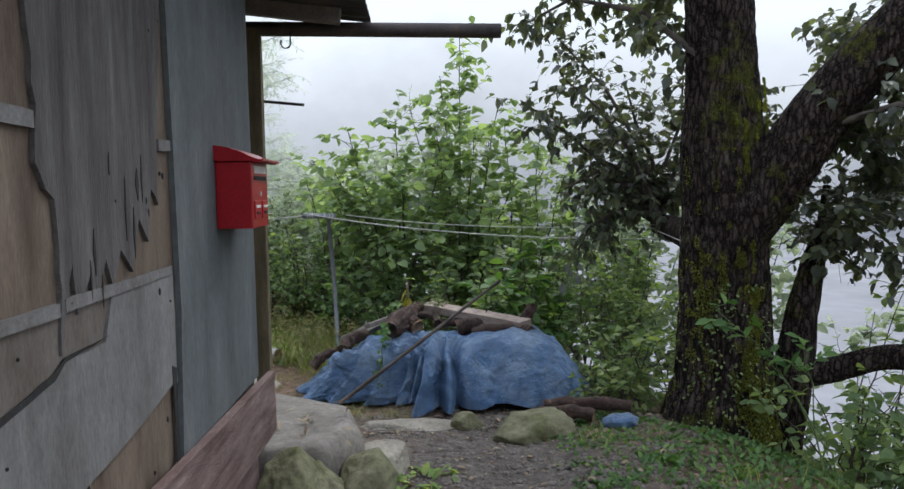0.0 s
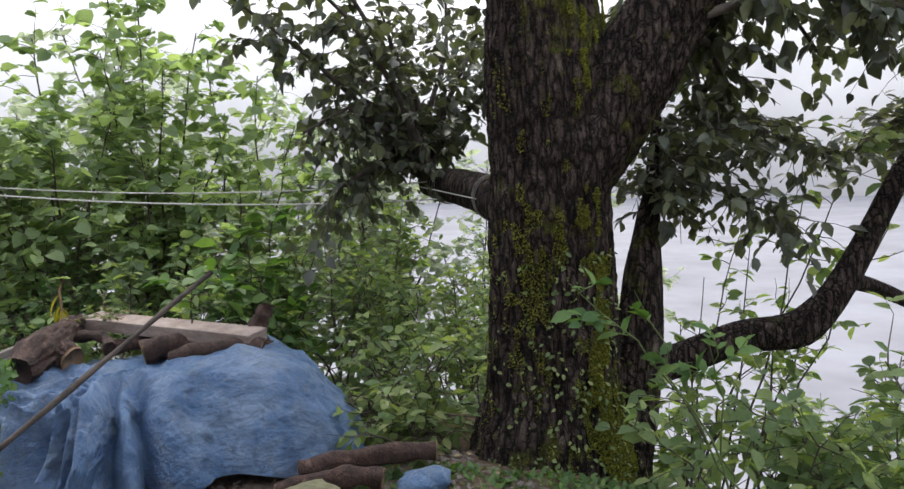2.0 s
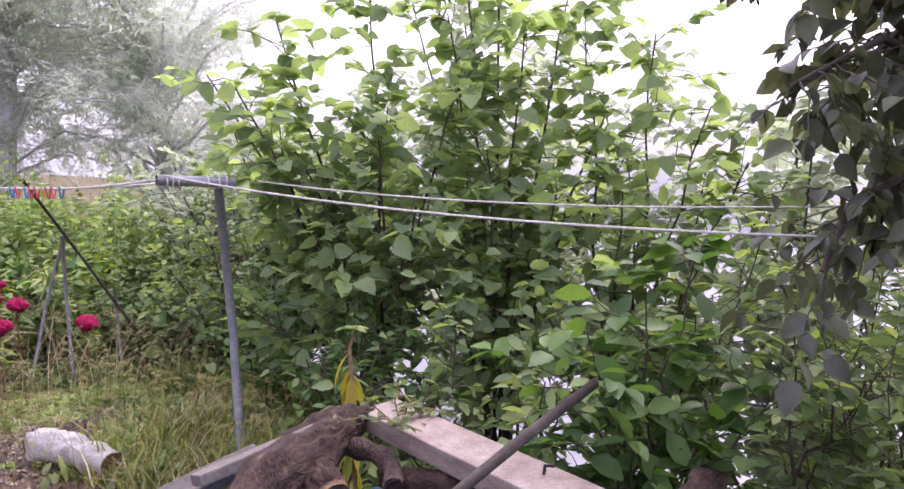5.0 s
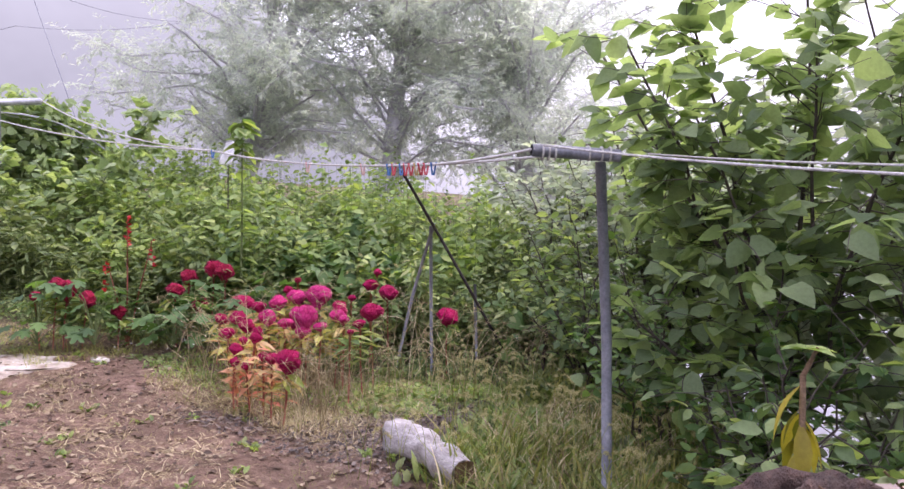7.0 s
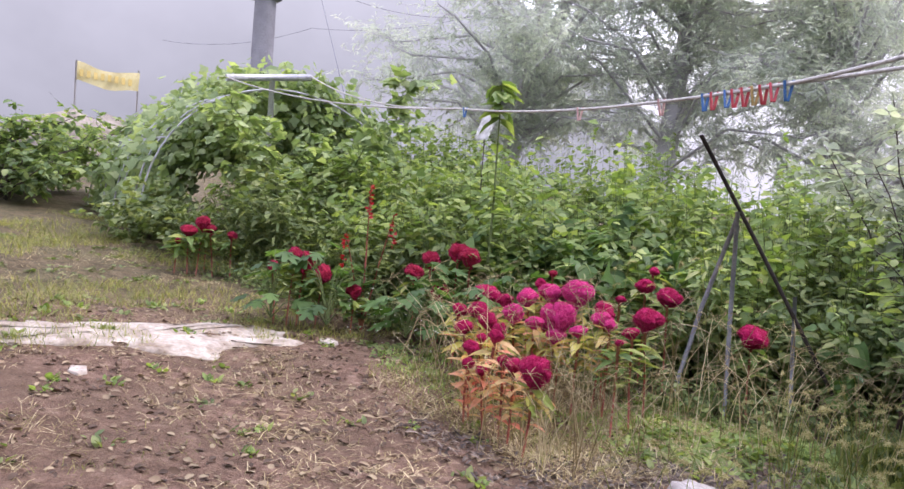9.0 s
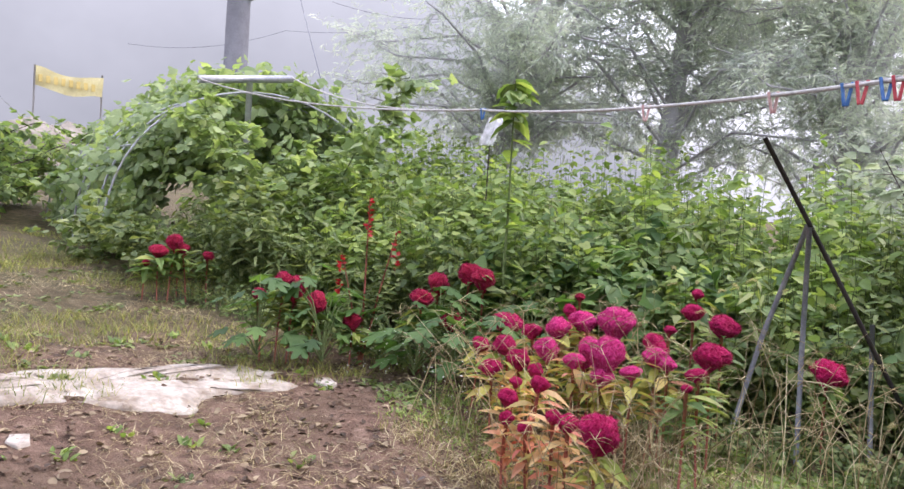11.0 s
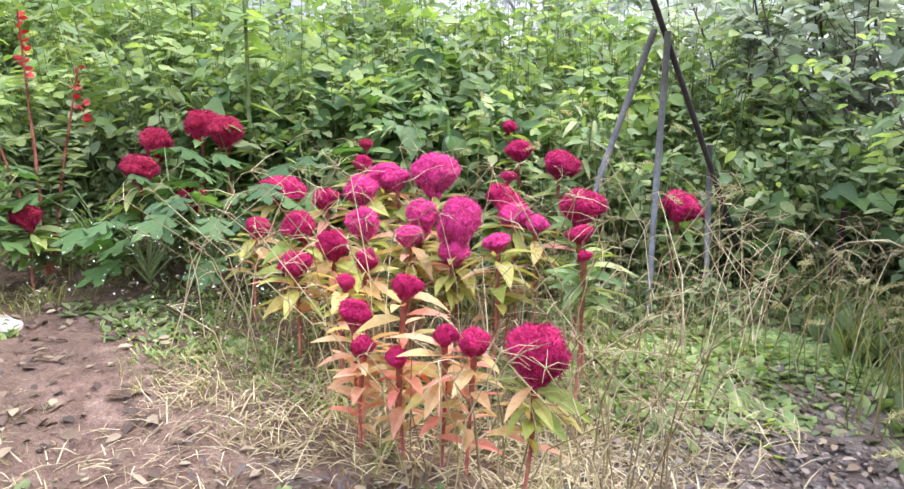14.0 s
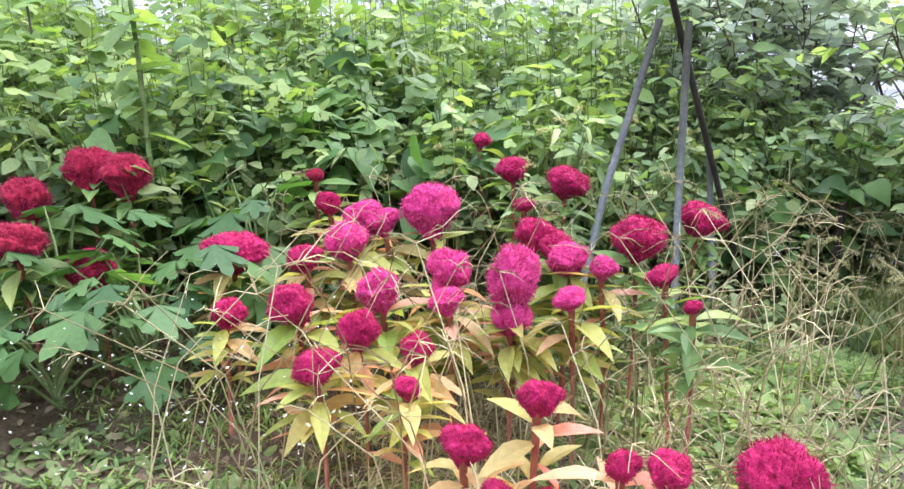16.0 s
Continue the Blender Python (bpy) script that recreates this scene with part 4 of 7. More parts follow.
def make_tarp():
    n, m = 420, 92
    v, f = [], []
    for j in range(m):
        s = j / (m - 1)
        for i in range(n):
            ang = -math.pi + 2 * math.pi * i / n
            cu = math.cos(ang)
            dome = min(1.0, max(0.0, cu * 1.6))
            big = pile_outline(ang)
            fold = tarp_fold(ang, s)
            grow = min(1.0, max(0.0, (s - 0.28) / 0.5))
            grow = grow * grow * (3 - 2 * grow)
            side = max(0.0, (s - 0.55) / 0.45)
            flat = s / 0.55 * 0.74 if s < 0.55 else 0.74 + 0.26 * side ** 1.1
            fold *= 0.6 + 0.4 * min(1.0, max(0.0, (ang + 2.4) / 0.6)) if ang < -1.8 else 1.0
            r = big * (flat * (1 - dome) + (s ** 0.62 * 0.93 + 0.07 * s ** 6) * dome) * (1 + fold * grow)
            u, w = r * cu, r * math.sin(ang)
            x, y = pile_xy(u, w)
            g = float(gz(x, y))
            top = np.interp(u, [-2.1, -1.7, -1.2, -0.7, -0.2, 0.3, 0.75, 1.2, 1.6], [0.36, 0.52, 0.74, 0.86, 0.84, 0.89, 1.02, 1.02, 0.84])
            steep = 0.16 * (s / 0.55) ** 2.0 if s < 0.55 else 0.16 + 0.84 * side ** 0.9
            bulge = 0.55 * s ** 3.2 + 0.45 * s ** 7
            mixw = min(1.0, max(0.0, (-0.9 - u) / 0.8))
            drop = (steep * (1 - dome) + bulge * dome) * (1 - mixw) + s ** 1.8 * mixw
            hem = 0.03 + 0.10 * max(0.0, noise.noise(Vector((ang * 2.4, 3, 0)))) + 0.02 * dome
            z = top * (1 - drop) + (g + hem) * drop
            z += 0.45 * fold * math.sin(math.pi * min(1.0, s * 1.1)) * (1 - 0.5 * dome)
            z += (0.06 * noise.noise(Vector((x * 2.2, y * 2.2, 1))) + 0.04 * noise.noise(Vector((x * 5, y * 5, 4)))) * (1 - s ** 4)
            rid = abs(noise.noise(Vector((x * 3.4 + 3, y * 3.4, z * 2.0)))) + 0.5 * abs(noise.noise(Vector((x * 8, y * 8 + 2, z * 5))))
            z += 0.14 * (0.3 - rid) * (1 - s ** 6) * (1 - 0.4 * dome)
            q = Vector((x * 6 + z * 3, y * 6, z * 6))
            wr = (0.05 * (0.35 - abs(noise.noise(q))) + 0.03 * (0.3 - abs(noise.noise(q * 2.3)))) * s
            v.append((x + wr * cu, y - wr, max(z, g + 0.008)))
    for j in range(m - 1):
        for i in range(n):
            k = (i + 1) % n
            f.append((j * n + i, j * n + k, (j + 1) * n + k, (j + 1) * n + i))
    ob = link_mesh("tarpaulin", v, f, TARP)
    return tagged(ob, "crumpled blue plastic tarpaulin draped over a woodpile", "tarpaulin")


make_tarp()


def log(name, a, b, r0, r1, material, label, cut=None, bumpy=0.25, seed=0.0, category="log", bend=0.03, sides=18):
    """A round log with bark relief and a pale sawn face at its ends."""
    a, b = np.array(a, float), np.array(b, float)
    n = 14
    t = np.linspace(0, 1, n)[:, None]
    p = a + (b - a) * t
    p[:, 2] += bend * np.sin(t[:, 0] * math.pi)
    p[:, 0] += bend * np.sin(t[:, 0] * 5 + seed)
    r = np.linspace(r0, r1, n) * (1 + 0.10 * np.sin(np.arange(n) * 1.3 + seed))
    e = thing(name, tuple(a), label, category)
    ob = tube("stem", p - a, r, material, e, sides, "", bumpy, seed)
    if cut is not None:
        for q, d, rr in ((p[0], p[0] - p[1], r[0]), (p[-1], p[-1] - p[-2], r[-1])):
            d = d / np.linalg.norm(d)
            tube("cut_end", [q - a + d * 0.001, q - a + d * 0.006], [rr * 0.96, rr * 0.93], cut, e, sides, "", bumpy, seed)
    return e


def plank(a, b, w, h, material, label, roll=0, name="plank", seed=1, bevel=0.008):
    a, b = Vector(a), Vector(b)
    d = b - a
    bm = box_bm((w, d.length, h), (0, 0, 0), bevel, (0, roll, 0), 4, 0.004, seed)
    bm.transform(Matrix.Translation((a + b) / 2) @ d.to_track_quat("Y", "Z").to_matrix().to_4x4())
    return tagged(part(name, bm, material, None), label, "plank")


plank((-0.20, 8.42, 1.055), (0.80, 7.27, 1.03), 0.19, 0.085, WOOD_PLANK, "pale sawn timber plank lying on the woodpile", 4)
tagged(tube("nail", [(0.44, 7.72, 1.07), (0.445, 7.715, 1.115), (0.475, 7.70, 1.12)], 0.006, IRON, sides=6), "bent rusty nail in the sawn plank", "nail")
def gnarled():
    """A thick weathered stump of a limb: swollen lower end, a forked stub, a knobbed torn head."""
    base = np.array([-0.56, 7.78, 0.90])
    e = thing("gnarled_log", tuple(base), "thick gnarled reddish-brown log with a forked stub on the woodpile", "log")

    def knotty(name, pts, radii, seed, sides=60, rings=60):
        pts, radii = np.array(pts, float) - base, np.array(radii, float)
        s = np.linspace(0, len(pts) - 1, rings)
        p = np.stack([np.interp(s, range(len(pts)), pts[:, c]) for c in range(3)], 1)
        for _ in range(4):
            p[1:-1] = (p[:-2] + 2 * p[1:-1] + p[2:]) / 4
        r = np.interp(s, range(len(radii)), radii)
        v, f = tube_arrays(p, r, sides)
        for k in range(len(v)):
            i, a = k // sides, 2 * math.pi * (k % sides) / sides
            grain = abs(noise.noise(Vector((math.cos(a) * 4, math.sin(a) * 4, s[i] * 1.2 + seed))))
            lump = noise.noise(Vector((math.cos(a) * 1.4, math.sin(a) * 1.4, s[i] * 1.5 + seed)))
            v[k] = p[i] + (v[k] - p[i]) * (1 + 0.24 * lump - 0.30 * grain - 0.12 * abs(noise.noise(Vector((math.cos(a) * 9, math.sin(a) * 9, s[i] * 2.0 + seed)))))
        return link_mesh(name, v, f, WOOD_LOG, e)

    knotty("stem", [(-0.60, 7.72, 0.90), (-0.50, 7.92, 0.955), (-0.42, 8.10, 0.99), (-0.35, 8.22, 1.02), (-0.31, 8.33, 1.04), (-0.29, 8.39, 1.05)], [0.105, 0.135, 0.12, 0.085, 0.085, 0.06], 1.3)
    knotty("stub", [(-0.46, 8.06, 0.96), (-0.38, 7.98, 0.93), (-0.31, 7.90, 0.90)], [0.09, 0.10, 0.095], 6.1)
    tube("cut_end", np.array([(-0.312, 7.902, 0.901), (-0.300, 7.888, 0.894)]) - base, [0.088, 0.082], WOOD_CUT, e, 22, "weathered sawn face", 0.2, 6.1)
    knotty("knob", [(-0.31, 8.30, 1.06), (-0.25, 8.34, 1.075), (-0.21, 8.36, 1.06)], [0.05, 0.05, 0.03], 3.7, 22, 20)


gnarled()
log("cut_log", (0.10, 7.66, 0.93), (0.50, 7.66, 0.94), 0.085, 0.08, WOOD_LOG, "short round log with a sawn pale end", WOOD_CUT, 0.15, 1.1)
log("split_log", (0.30, 7.38, 0.94), (0.80, 7.22, 0.95), 0.055, 0.075, WOOD_LOG, "barky split log under the plank", WOOD_CUT, 0.22, 4.0)
log("stump", (0.84, 7.42, 0.93), (0.88, 7.50, 1.19), 0.075, 0.045, WOOD_LOG, "reddish torn stump on the woodpile", None, 0.5, 3.0)
log("log", (-0.26, 8.22, 0.98), (-0.06, 7.92, 0.95), 0.04, 0.036, WOOD_LOG, "thin barked log on the tarpaulin", WOOD_LOG, 0.25, 5.0)
log("log", (-0.10, 8.05, 0.90), (0.42, 7.86, 0.93), 0.05, 0.05, WOOD_LOG, "thin dark log under the plank", WOOD_CUT, 0.3, 6.0)
plank((-1.16, 8.22, 0.70), (-0.72, 8.40, 0.87), 0.11, 0.06, WOOD_OLD, "dark old board on the woodpile", 25, "old_board", 3)
plank((-0.86, 8.06, 0.90), (-0.46, 8.44, 0.98), 0.10, 0.05, WOOD_OLD, "dark old board on the woodpile", -15, "old_board", 4)
log("log", (-0.62, 8.42, 0.92), (-0.34, 8.62, 0.98), 0.045, 0.04, WOOD_LOG, "thin log at the back of the woodpile", WOOD_CUT, 0.3, 7.0)
log("log", (-1.52, 8.12, 0.44), (-1.18, 8.24, 0.58), 0.06, 0.05, WOOD_LOG, "brown log at the woodpile's end", WOOD_CUT, 0.4, 8.0)
log("log", (-1.10, 7.72, 0.72), (-0.90, 8.0, 0.82), 0.07, 0.06, WOOD_LOG, "short brown log on the tarpaulin", WOOD_CUT, 0.4, 9.0)
log("log", (0.86, 6.42, 0.44), (1.55, 6.22, 0.48), 0.062, 0.05, WOOD_LOG, "rotting reddish log in front of the woodpile", WOOD_CUT, 0.35, 10.0)
log("log", (0.72, 6.30, 0.41), (1.22, 6.12, 0.44), 0.05, 0.055, WOOD_LOG, "rotting reddish log in front of the woodpile", WOOD_CUT, 0.35, 11.0)
log("leaning_stick", (-1.04, 6.82, 0.40), (0.58, 7.50, 1.455), 0.019, 0.015, TWIG, "long crooked stick leaning across the tarpaulin", None, 0.35, 12.0, "stick", 0.012, 10)
log("bleached_log", (-3.08, 10.50, 0.11), (-2.26, 10.10, 0.12), 0.115, 0.105, LOG_WHITE, "bleached white log lying in the grass", WOOD_CUT, 0.35, 13.0)
log("grey_log", (-0.9, 9.35, 0.11), (-0.1, 9.1, 0.16), 0.07, 0.06, LOG_WHITE, "grey fallen log behind the woodpile", WOOD_CUT, 0.35, 14.0)
blue = bmesh.new()
bmesh.ops.create_icosphere(blue, subdivisions=3, radius=1)
for p in blue.verts:
    p.co *= 1 + 0.3 * noise.noise(p.co * 2)
    p.co = Vector((p.co.x * 0.15, p.co.y * 0.1, max(p.co.z, -0.5) * 0.07))
bb = part("tarpaulin_scrap", blue, TARP, None, smooth=True)
bb.matrix_basis = pose(1.42, 6.02, 0.42)
tagged(bb, "scrap of blue tarpaulin under the rotting logs", "tarpaulin")

# ---- plants: tools ----
def sprout(branches, twig_step, twig_len, n_leaf, size, droop=0.0, start=0.3, rise=0.0, flat=0.35, twig_r=0.004):
    """Twigs along branches and leaves along the twigs. Returns the twig bundle and the leaf places, ways, faces and sizes."""
    wood, P, T, U, S = Bundle(), [], [], [], []
    for br in branches:
        br = np.asarray(br, float)
        seg = np.linalg.norm(np.diff(br, axis=0), axis=1)
        cum = np.r_[0, np.cumsum(seg)]
        length = cum[-1]
        k = max(2, int(length * (1 - start) / twig_step))
        for d in RNG.uniform(length * start, length, k):
            a = np.array([np.interp(d, cum, br[:, c]) for c in range(3)])
            i = min(np.searchsorted(cum, d), len(br) - 1)
            along = unit(br[i] - br[i - 1])
            way = unit(along * 0.5 + rand_dirs(1, flat)[0] + np.array([0, 0, rise]))
            ln = twig_len * RNG.uniform(0.5, 1.3)
            tw = wander(a, way, ln, 5, 0.22, -droop * 0.25)
            wood.add(tw, np.linspace(twig_r, twig_r * 0.35, 5), 4)
            s = np.sort(RNG.uniform(0.12, 1.0, n_leaf))
            q = np.stack([np.interp(s * 4, range(5), tw[:, c]) for c in range(3)], 1)
            td = unit(tw[-1] - tw[0])
            ld = unit(td * 0.6 + rand_dirs(n_leaf, 0.35, droop))
            P.append(q)
            T.append(ld)
            U.append(unit(np.array([0, 0, 1.0]) + RNG.normal(0, 0.45, (n_leaf, 3))))
            S.append(size * RNG.uniform(0.55, 1.2, n_leaf))
    return wood, np.concatenate(P), np.concatenate(T), np.concatenate(U), np.concatenate(S)


def shrub(name, base, tops, label, category, leaf_material, shape, size, twig_step=0.06, twig_len=0.4, n_leaf=7, droop=0.2, stem_r=0.016, wood=TWIG, start=0.25, bend=0.12, group=""):
    """A woody plant: a stem to each of the tops, side twigs and leaves."""
    base = np.array(base, float)
    e = thing(name, tuple(base), label, category, group)
    brs = []
    for tp in tops:
        tp = np.array(tp, float)
        b0 = base + np.array([RNG.normal(0, 0.06), RNG.normal(0, 0.06), -0.03])
        n = 9
        t = np.linspace(0, 1, n)[:, None]
        p = b0 + (tp - b0) * t ** np.array([1.25, 1.25, 0.9]) + RNG.normal(0, bend * 0.25, (n, 3)) * np.sin(t * math.pi)
        brs.append(p)
        tube("stem", p - base, np.linspace(stem_r, stem_r * 0.3, n), wood, e, 7)
    tw, P, T, U, S = sprout(brs, twig_step, twig_len, n_leaf, size, droop, start, 0.1)
    tw.v = [q - base for q in tw.v]
    tagged(tw.link("twig_growth", wood, e), kind="stuff")
    leaves("crown", P - base, T, U, S, shape, leaf_material, e)
    return e


# ---- the big tree at the river bank ----
def bark_tube(name, points, radii, parent, rings=70, sides=56, ridge=0.05, seed=0.0, label="", knots=6.5):
    """A trunk or limb with furrowed bark in its surface."""
    pts, radii = np.array(points, float), np.array(radii, float)
    cum = np.r_[0, np.cumsum(np.linalg.norm(np.diff(pts, axis=0), axis=1))]
    d = np.linspace(0, cum[-1], rings)
    p = np.stack([np.interp(d, cum, pts[:, c]) for c in range(3)], 1)
    for _ in range(3):
        p[1:-1] = (p[:-2] + 2 * p[1:-1] + p[2:]) / 4
    r = np.interp(d, cum, radii)
    v, f = tube_arrays(p, r, sides)
    v2 = v.copy()
    for i in range(rings):
        for j in range(sides):
            k = i * sides + j
            a = 2 * math.pi * j / sides
            q = Vector((math.cos(a) * 2.2, math.sin(a) * 2.2, d[i] * 1.4 + seed))
            fur = 1 - 2.2 * abs(noise.noise(Vector((math.cos(a) * knots, math.sin(a) * knots, d[i] * 3.0 + seed * 3)))) - 0.9 * abs(noise.noise(Vector((math.cos(a) * knots * 2.2, math.sin(a) * knots * 2.2, d[i] * 9 + seed))))
            lump = noise.noise(q)
            v2[k] = p[i] + (v[k] - p[i]) * (1 + ridge * fur + 0.09 * lump)
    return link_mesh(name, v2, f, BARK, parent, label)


TREE = (2.41, 6.28, 0.25)
tree = thing("persimmon_tree", TREE, "big old tree with dark mossy bark on the river bank", "tree")


def rel(pts, base=TREE):
    return np.array(pts, float) - np.array(base)


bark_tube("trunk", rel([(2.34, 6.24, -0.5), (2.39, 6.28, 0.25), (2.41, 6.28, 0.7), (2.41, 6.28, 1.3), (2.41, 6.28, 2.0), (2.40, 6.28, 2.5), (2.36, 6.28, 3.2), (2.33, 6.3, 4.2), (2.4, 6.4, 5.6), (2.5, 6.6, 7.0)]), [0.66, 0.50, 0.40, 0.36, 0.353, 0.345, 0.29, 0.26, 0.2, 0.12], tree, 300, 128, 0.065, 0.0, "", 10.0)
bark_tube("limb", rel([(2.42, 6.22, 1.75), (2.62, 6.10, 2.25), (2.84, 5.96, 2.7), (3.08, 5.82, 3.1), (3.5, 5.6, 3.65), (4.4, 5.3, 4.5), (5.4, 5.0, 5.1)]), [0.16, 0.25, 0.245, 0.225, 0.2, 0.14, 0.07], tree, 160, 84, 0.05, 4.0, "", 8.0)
stub = bark_tube("cut_limb", rel([(2.44, 6.4, 1.74), (2.50, 6.9, 1.82), (2.55, 7.4, 1.89), (2.60, 8.0, 1.94), (2.64, 8.56, 1.96)]), [0.19, 0.165, 0.15, 0.138, 0.125], tree, 50, 36, 0.04, 9.0, "sawn-off limb with cord wound round it")

BR = [
    [(2.5, 8.3, 2.0), (2.1, 8.4, 2.5), (1.5, 8.3, 3.0), (0.9, 8.2, 3.4)],
    [(2.5, 8.3, 2.0), (2.2, 8.35, 2.4), (1.8, 8.3, 2.6), (1.4, 8.2, 2.4)],
    [(2.5, 8.3, 2.05), (2.4, 8.5, 2.8), (2.0, 8.7, 3.6), (1.5, 8.9, 4.2)],
    [(2.5, 8.2, 2.05), (2.2, 8.3, 2.8), (1.8, 8.2, 3.3), (1.4, 8.1, 3.6)],
    [(2.48, 8.1, 2.0), (2.3, 8.4, 2.5), (2.0, 8.5, 2.7), (1.6, 8.4, 2.3)],
    [(2.5, 8.4, 2.0), (2.6, 8.9, 2.5), (2.7, 9.4, 2.7), (2.7, 9.8, 2.5)],
    [(2.5, 8.4, 2.0), (2.9, 8.7, 2.7), (3.3, 9.0, 3.2), (3.6, 9.4, 3.4)],
    [(2.2, 6.1, 3.4), (1.8, 6.7, 4.0), (1.3, 7.4, 4.3), (0.9, 8.1, 4.2)],
    [(2.2, 6.1, 3.8), (1.8, 7.0, 4.6), (1.6, 8.0, 4.9), (1.4, 8.8, 4.8)],
    [(2.2, 6.1, 4.0), (2.3, 7.2, 4.6), (2.5, 8.3, 4.7), (2.6, 9.2, 4.4)],
    [(2.22, 6.1, 4.2), (1.6, 5.9, 5.0), (0.9, 5.9, 5.2), (0.3, 6.0, 5.0)],
    [(2.8, 5.85, 2.8), (3.3, 6.5, 3.2), (3.9, 7.2, 3.4), (4.4, 7.8, 3.2)],
    [(3.2, 5.7, 3.3), (3.7, 6.2, 3.6), (4.3, 6.8, 3.6), (5.0, 7.2, 3.3)],
    [(3.5, 5.6, 3.7), (4.2, 5.9, 3.7), (4.9, 6.0, 3.4), (5.5, 5.9, 2.9)],
    [(3.4, 5.65, 3.6), (3.9, 5.2, 3.7), (4.5, 4.8, 3.5), (5.0, 4.5, 3.1)],
    [(4.2, 5.35, 4.3), (4.8, 5.6, 4.3), (5.5, 5.7, 4.1), (6.1, 5.8, 3.6)],
    [(2.9, 5.8, 2.9), (3.4, 6.0, 2.8), (3.9, 6.3, 2.6), (4.3, 6.6, 2.3)],
    [(2.45, 8.2, 2.1), (2.0, 8.3, 2.12), (1.7, 8.3, 1.95), (1.55, 8.2, 1.7)],
    [(2.5, 8.35, 2.0), (2.2, 8.5, 2.2), (1.95, 8.5, 2.0), (1.85, 8.4, 1.75)],
    [(2.5, 8.35, 2.05), (2.55, 8.6, 2.7), (2.4, 8.8, 3.2), (2.3, 8.9, 3.7)],
    [(2.5, 8.35, 2.05), (2.7, 8.7, 2.6), (3.0, 8.9, 3.2), (3.1, 9.1, 3.8)],
    [(2.52, 8.38, 2.05), (2.2, 8.7, 2.8), (2.0, 8.9, 3.0), (1.8, 9.0, 3.0)],
    [(3.5, 5.6, 3.7), (4.3, 5.2, 3.2), (4.9, 5.0, 2.7), (5.3, 4.9, 2.3)],
    [(2.8, 5.85, 2.8), (3.4, 5.5, 3.0), (4.0, 5.2, 2.9), (4.6, 5.0, 2.6)],
    [(3.3, 5.7, 3.4), (3.8, 6.8, 3.9), (4.3, 7.6, 4.1), (4.8, 8.2, 3.9)],
    [(2.9, 5.8, 2.9), (3.3, 6.9, 2.9), (3.7, 7.6, 2.7), (4.0, 8.2, 2.4)],
    [(4.0, 5.4, 4.2), (4.6, 4.6, 4.2), (5.2, 4.0, 3.9), (5.7, 3.5, 3.4)],
    [(2.25, 6.2, 5.0), (2.9, 6.8, 5.6), (3.6, 7.3, 5.8), (4.3, 7.8, 5.6)],
    [(2.35, 6.3, 3.0), (2.9, 7.4, 3.2), (3.3, 8.3, 3.1), (3.5, 8.8, 2.7)],
    [(2.35, 6.3, 3.3), (3.0, 7.6, 3.4), (3.5, 8.4, 3.0), (3.7, 8.7, 2.45)],
    [(2.5, 8.4, 2.0), (2.9, 8.5, 2.5), (3.26, 8.62, 2.8), (3.45, 8.6, 3.0)],
    [(2.3, 6.3, 5.6), (2.0, 7.2, 6.2), (1.8, 8.2, 6.2), (1.7, 9.0, 5.8)],
    [(3.0, 5.78, 3.0), (3.5, 5.9, 3.2), (4.0, 6.0, 3.15), (4.4, 6.0, 2.8)],
    [(3.3, 5.7, 3.4), (3.8, 5.6, 3.3), (4.3, 5.5, 3.1), (4.7, 5.4, 2.7)],
    [(3.2, 5.7, 3.2), (3.7, 6.4, 3.0), (4.2, 6.9, 2.8), (4.6, 7.2, 2.4)],
    [(3.5, 5.6, 3.7), (4.0, 6.0, 4.1), (4.6, 6.5, 4.2), (5.2, 6.9, 4.0)],
    [(3.6, 5.55, 3.8), (4.2, 5.0, 3.9), (4.7, 4.6, 3.7), (5.1, 4.3, 3.3)],
]
for b in BR:
    tube("branch", rel(b), np.linspace(0.035, 0.010, len(b)), TWIG, tree, 7)
tw, P, T, U, S = sprout(BR, 0.042, 0.5, 7, 0.118, 0.55, 0.12, 0.0, 0.5)
tw.v = [rel(q) for q in tw.v]
tagged(tw.link("twig_growth", TWIG, tree), kind="stuff")
leaves("crown", rel(P), T, U, S, DROOP_WIDE, LEAF_DARK, tree, "dark green drooping oval leaves")

# moss cushions and creeper on the trunk
n = 130000
hh = RNG.uniform(0.2, 3.3, n)
aa = RNG.normal(-1.35, 0.85, n)
keep = np.array([0.8 * noise.noise(Vector((math.cos(a) * 2.5, math.sin(a) * 2.5, h * 1.6))) + 0.8 * noise.noise(Vector((math.cos(a) * 6, math.sin(a) * 6, h * 7))) + 0.36 * math.exp(-((a + 1.25) / 0.34) ** 2) * min(1.0, max(0.0, 2.9 - h)) + 0.25 * math.exp(-(h / 0.9) ** 2) for h, a in zip(hh, aa)]) > 0.29
hh, aa = hh[keep], aa[keep]
rr = np.interp(hh, [0.25, 0.7, 1.3, 2.5, 3.3], [0.50, 0.40, 0.362, 0.348, 0.29]) * 1.03
mp = np.stack([2.405 + rr * np.cos(aa), 6.28 + rr * np.sin(aa), hh], 1)
out = np.stack([np.cos(aa), np.sin(aa), np.zeros_like(aa)], 1)
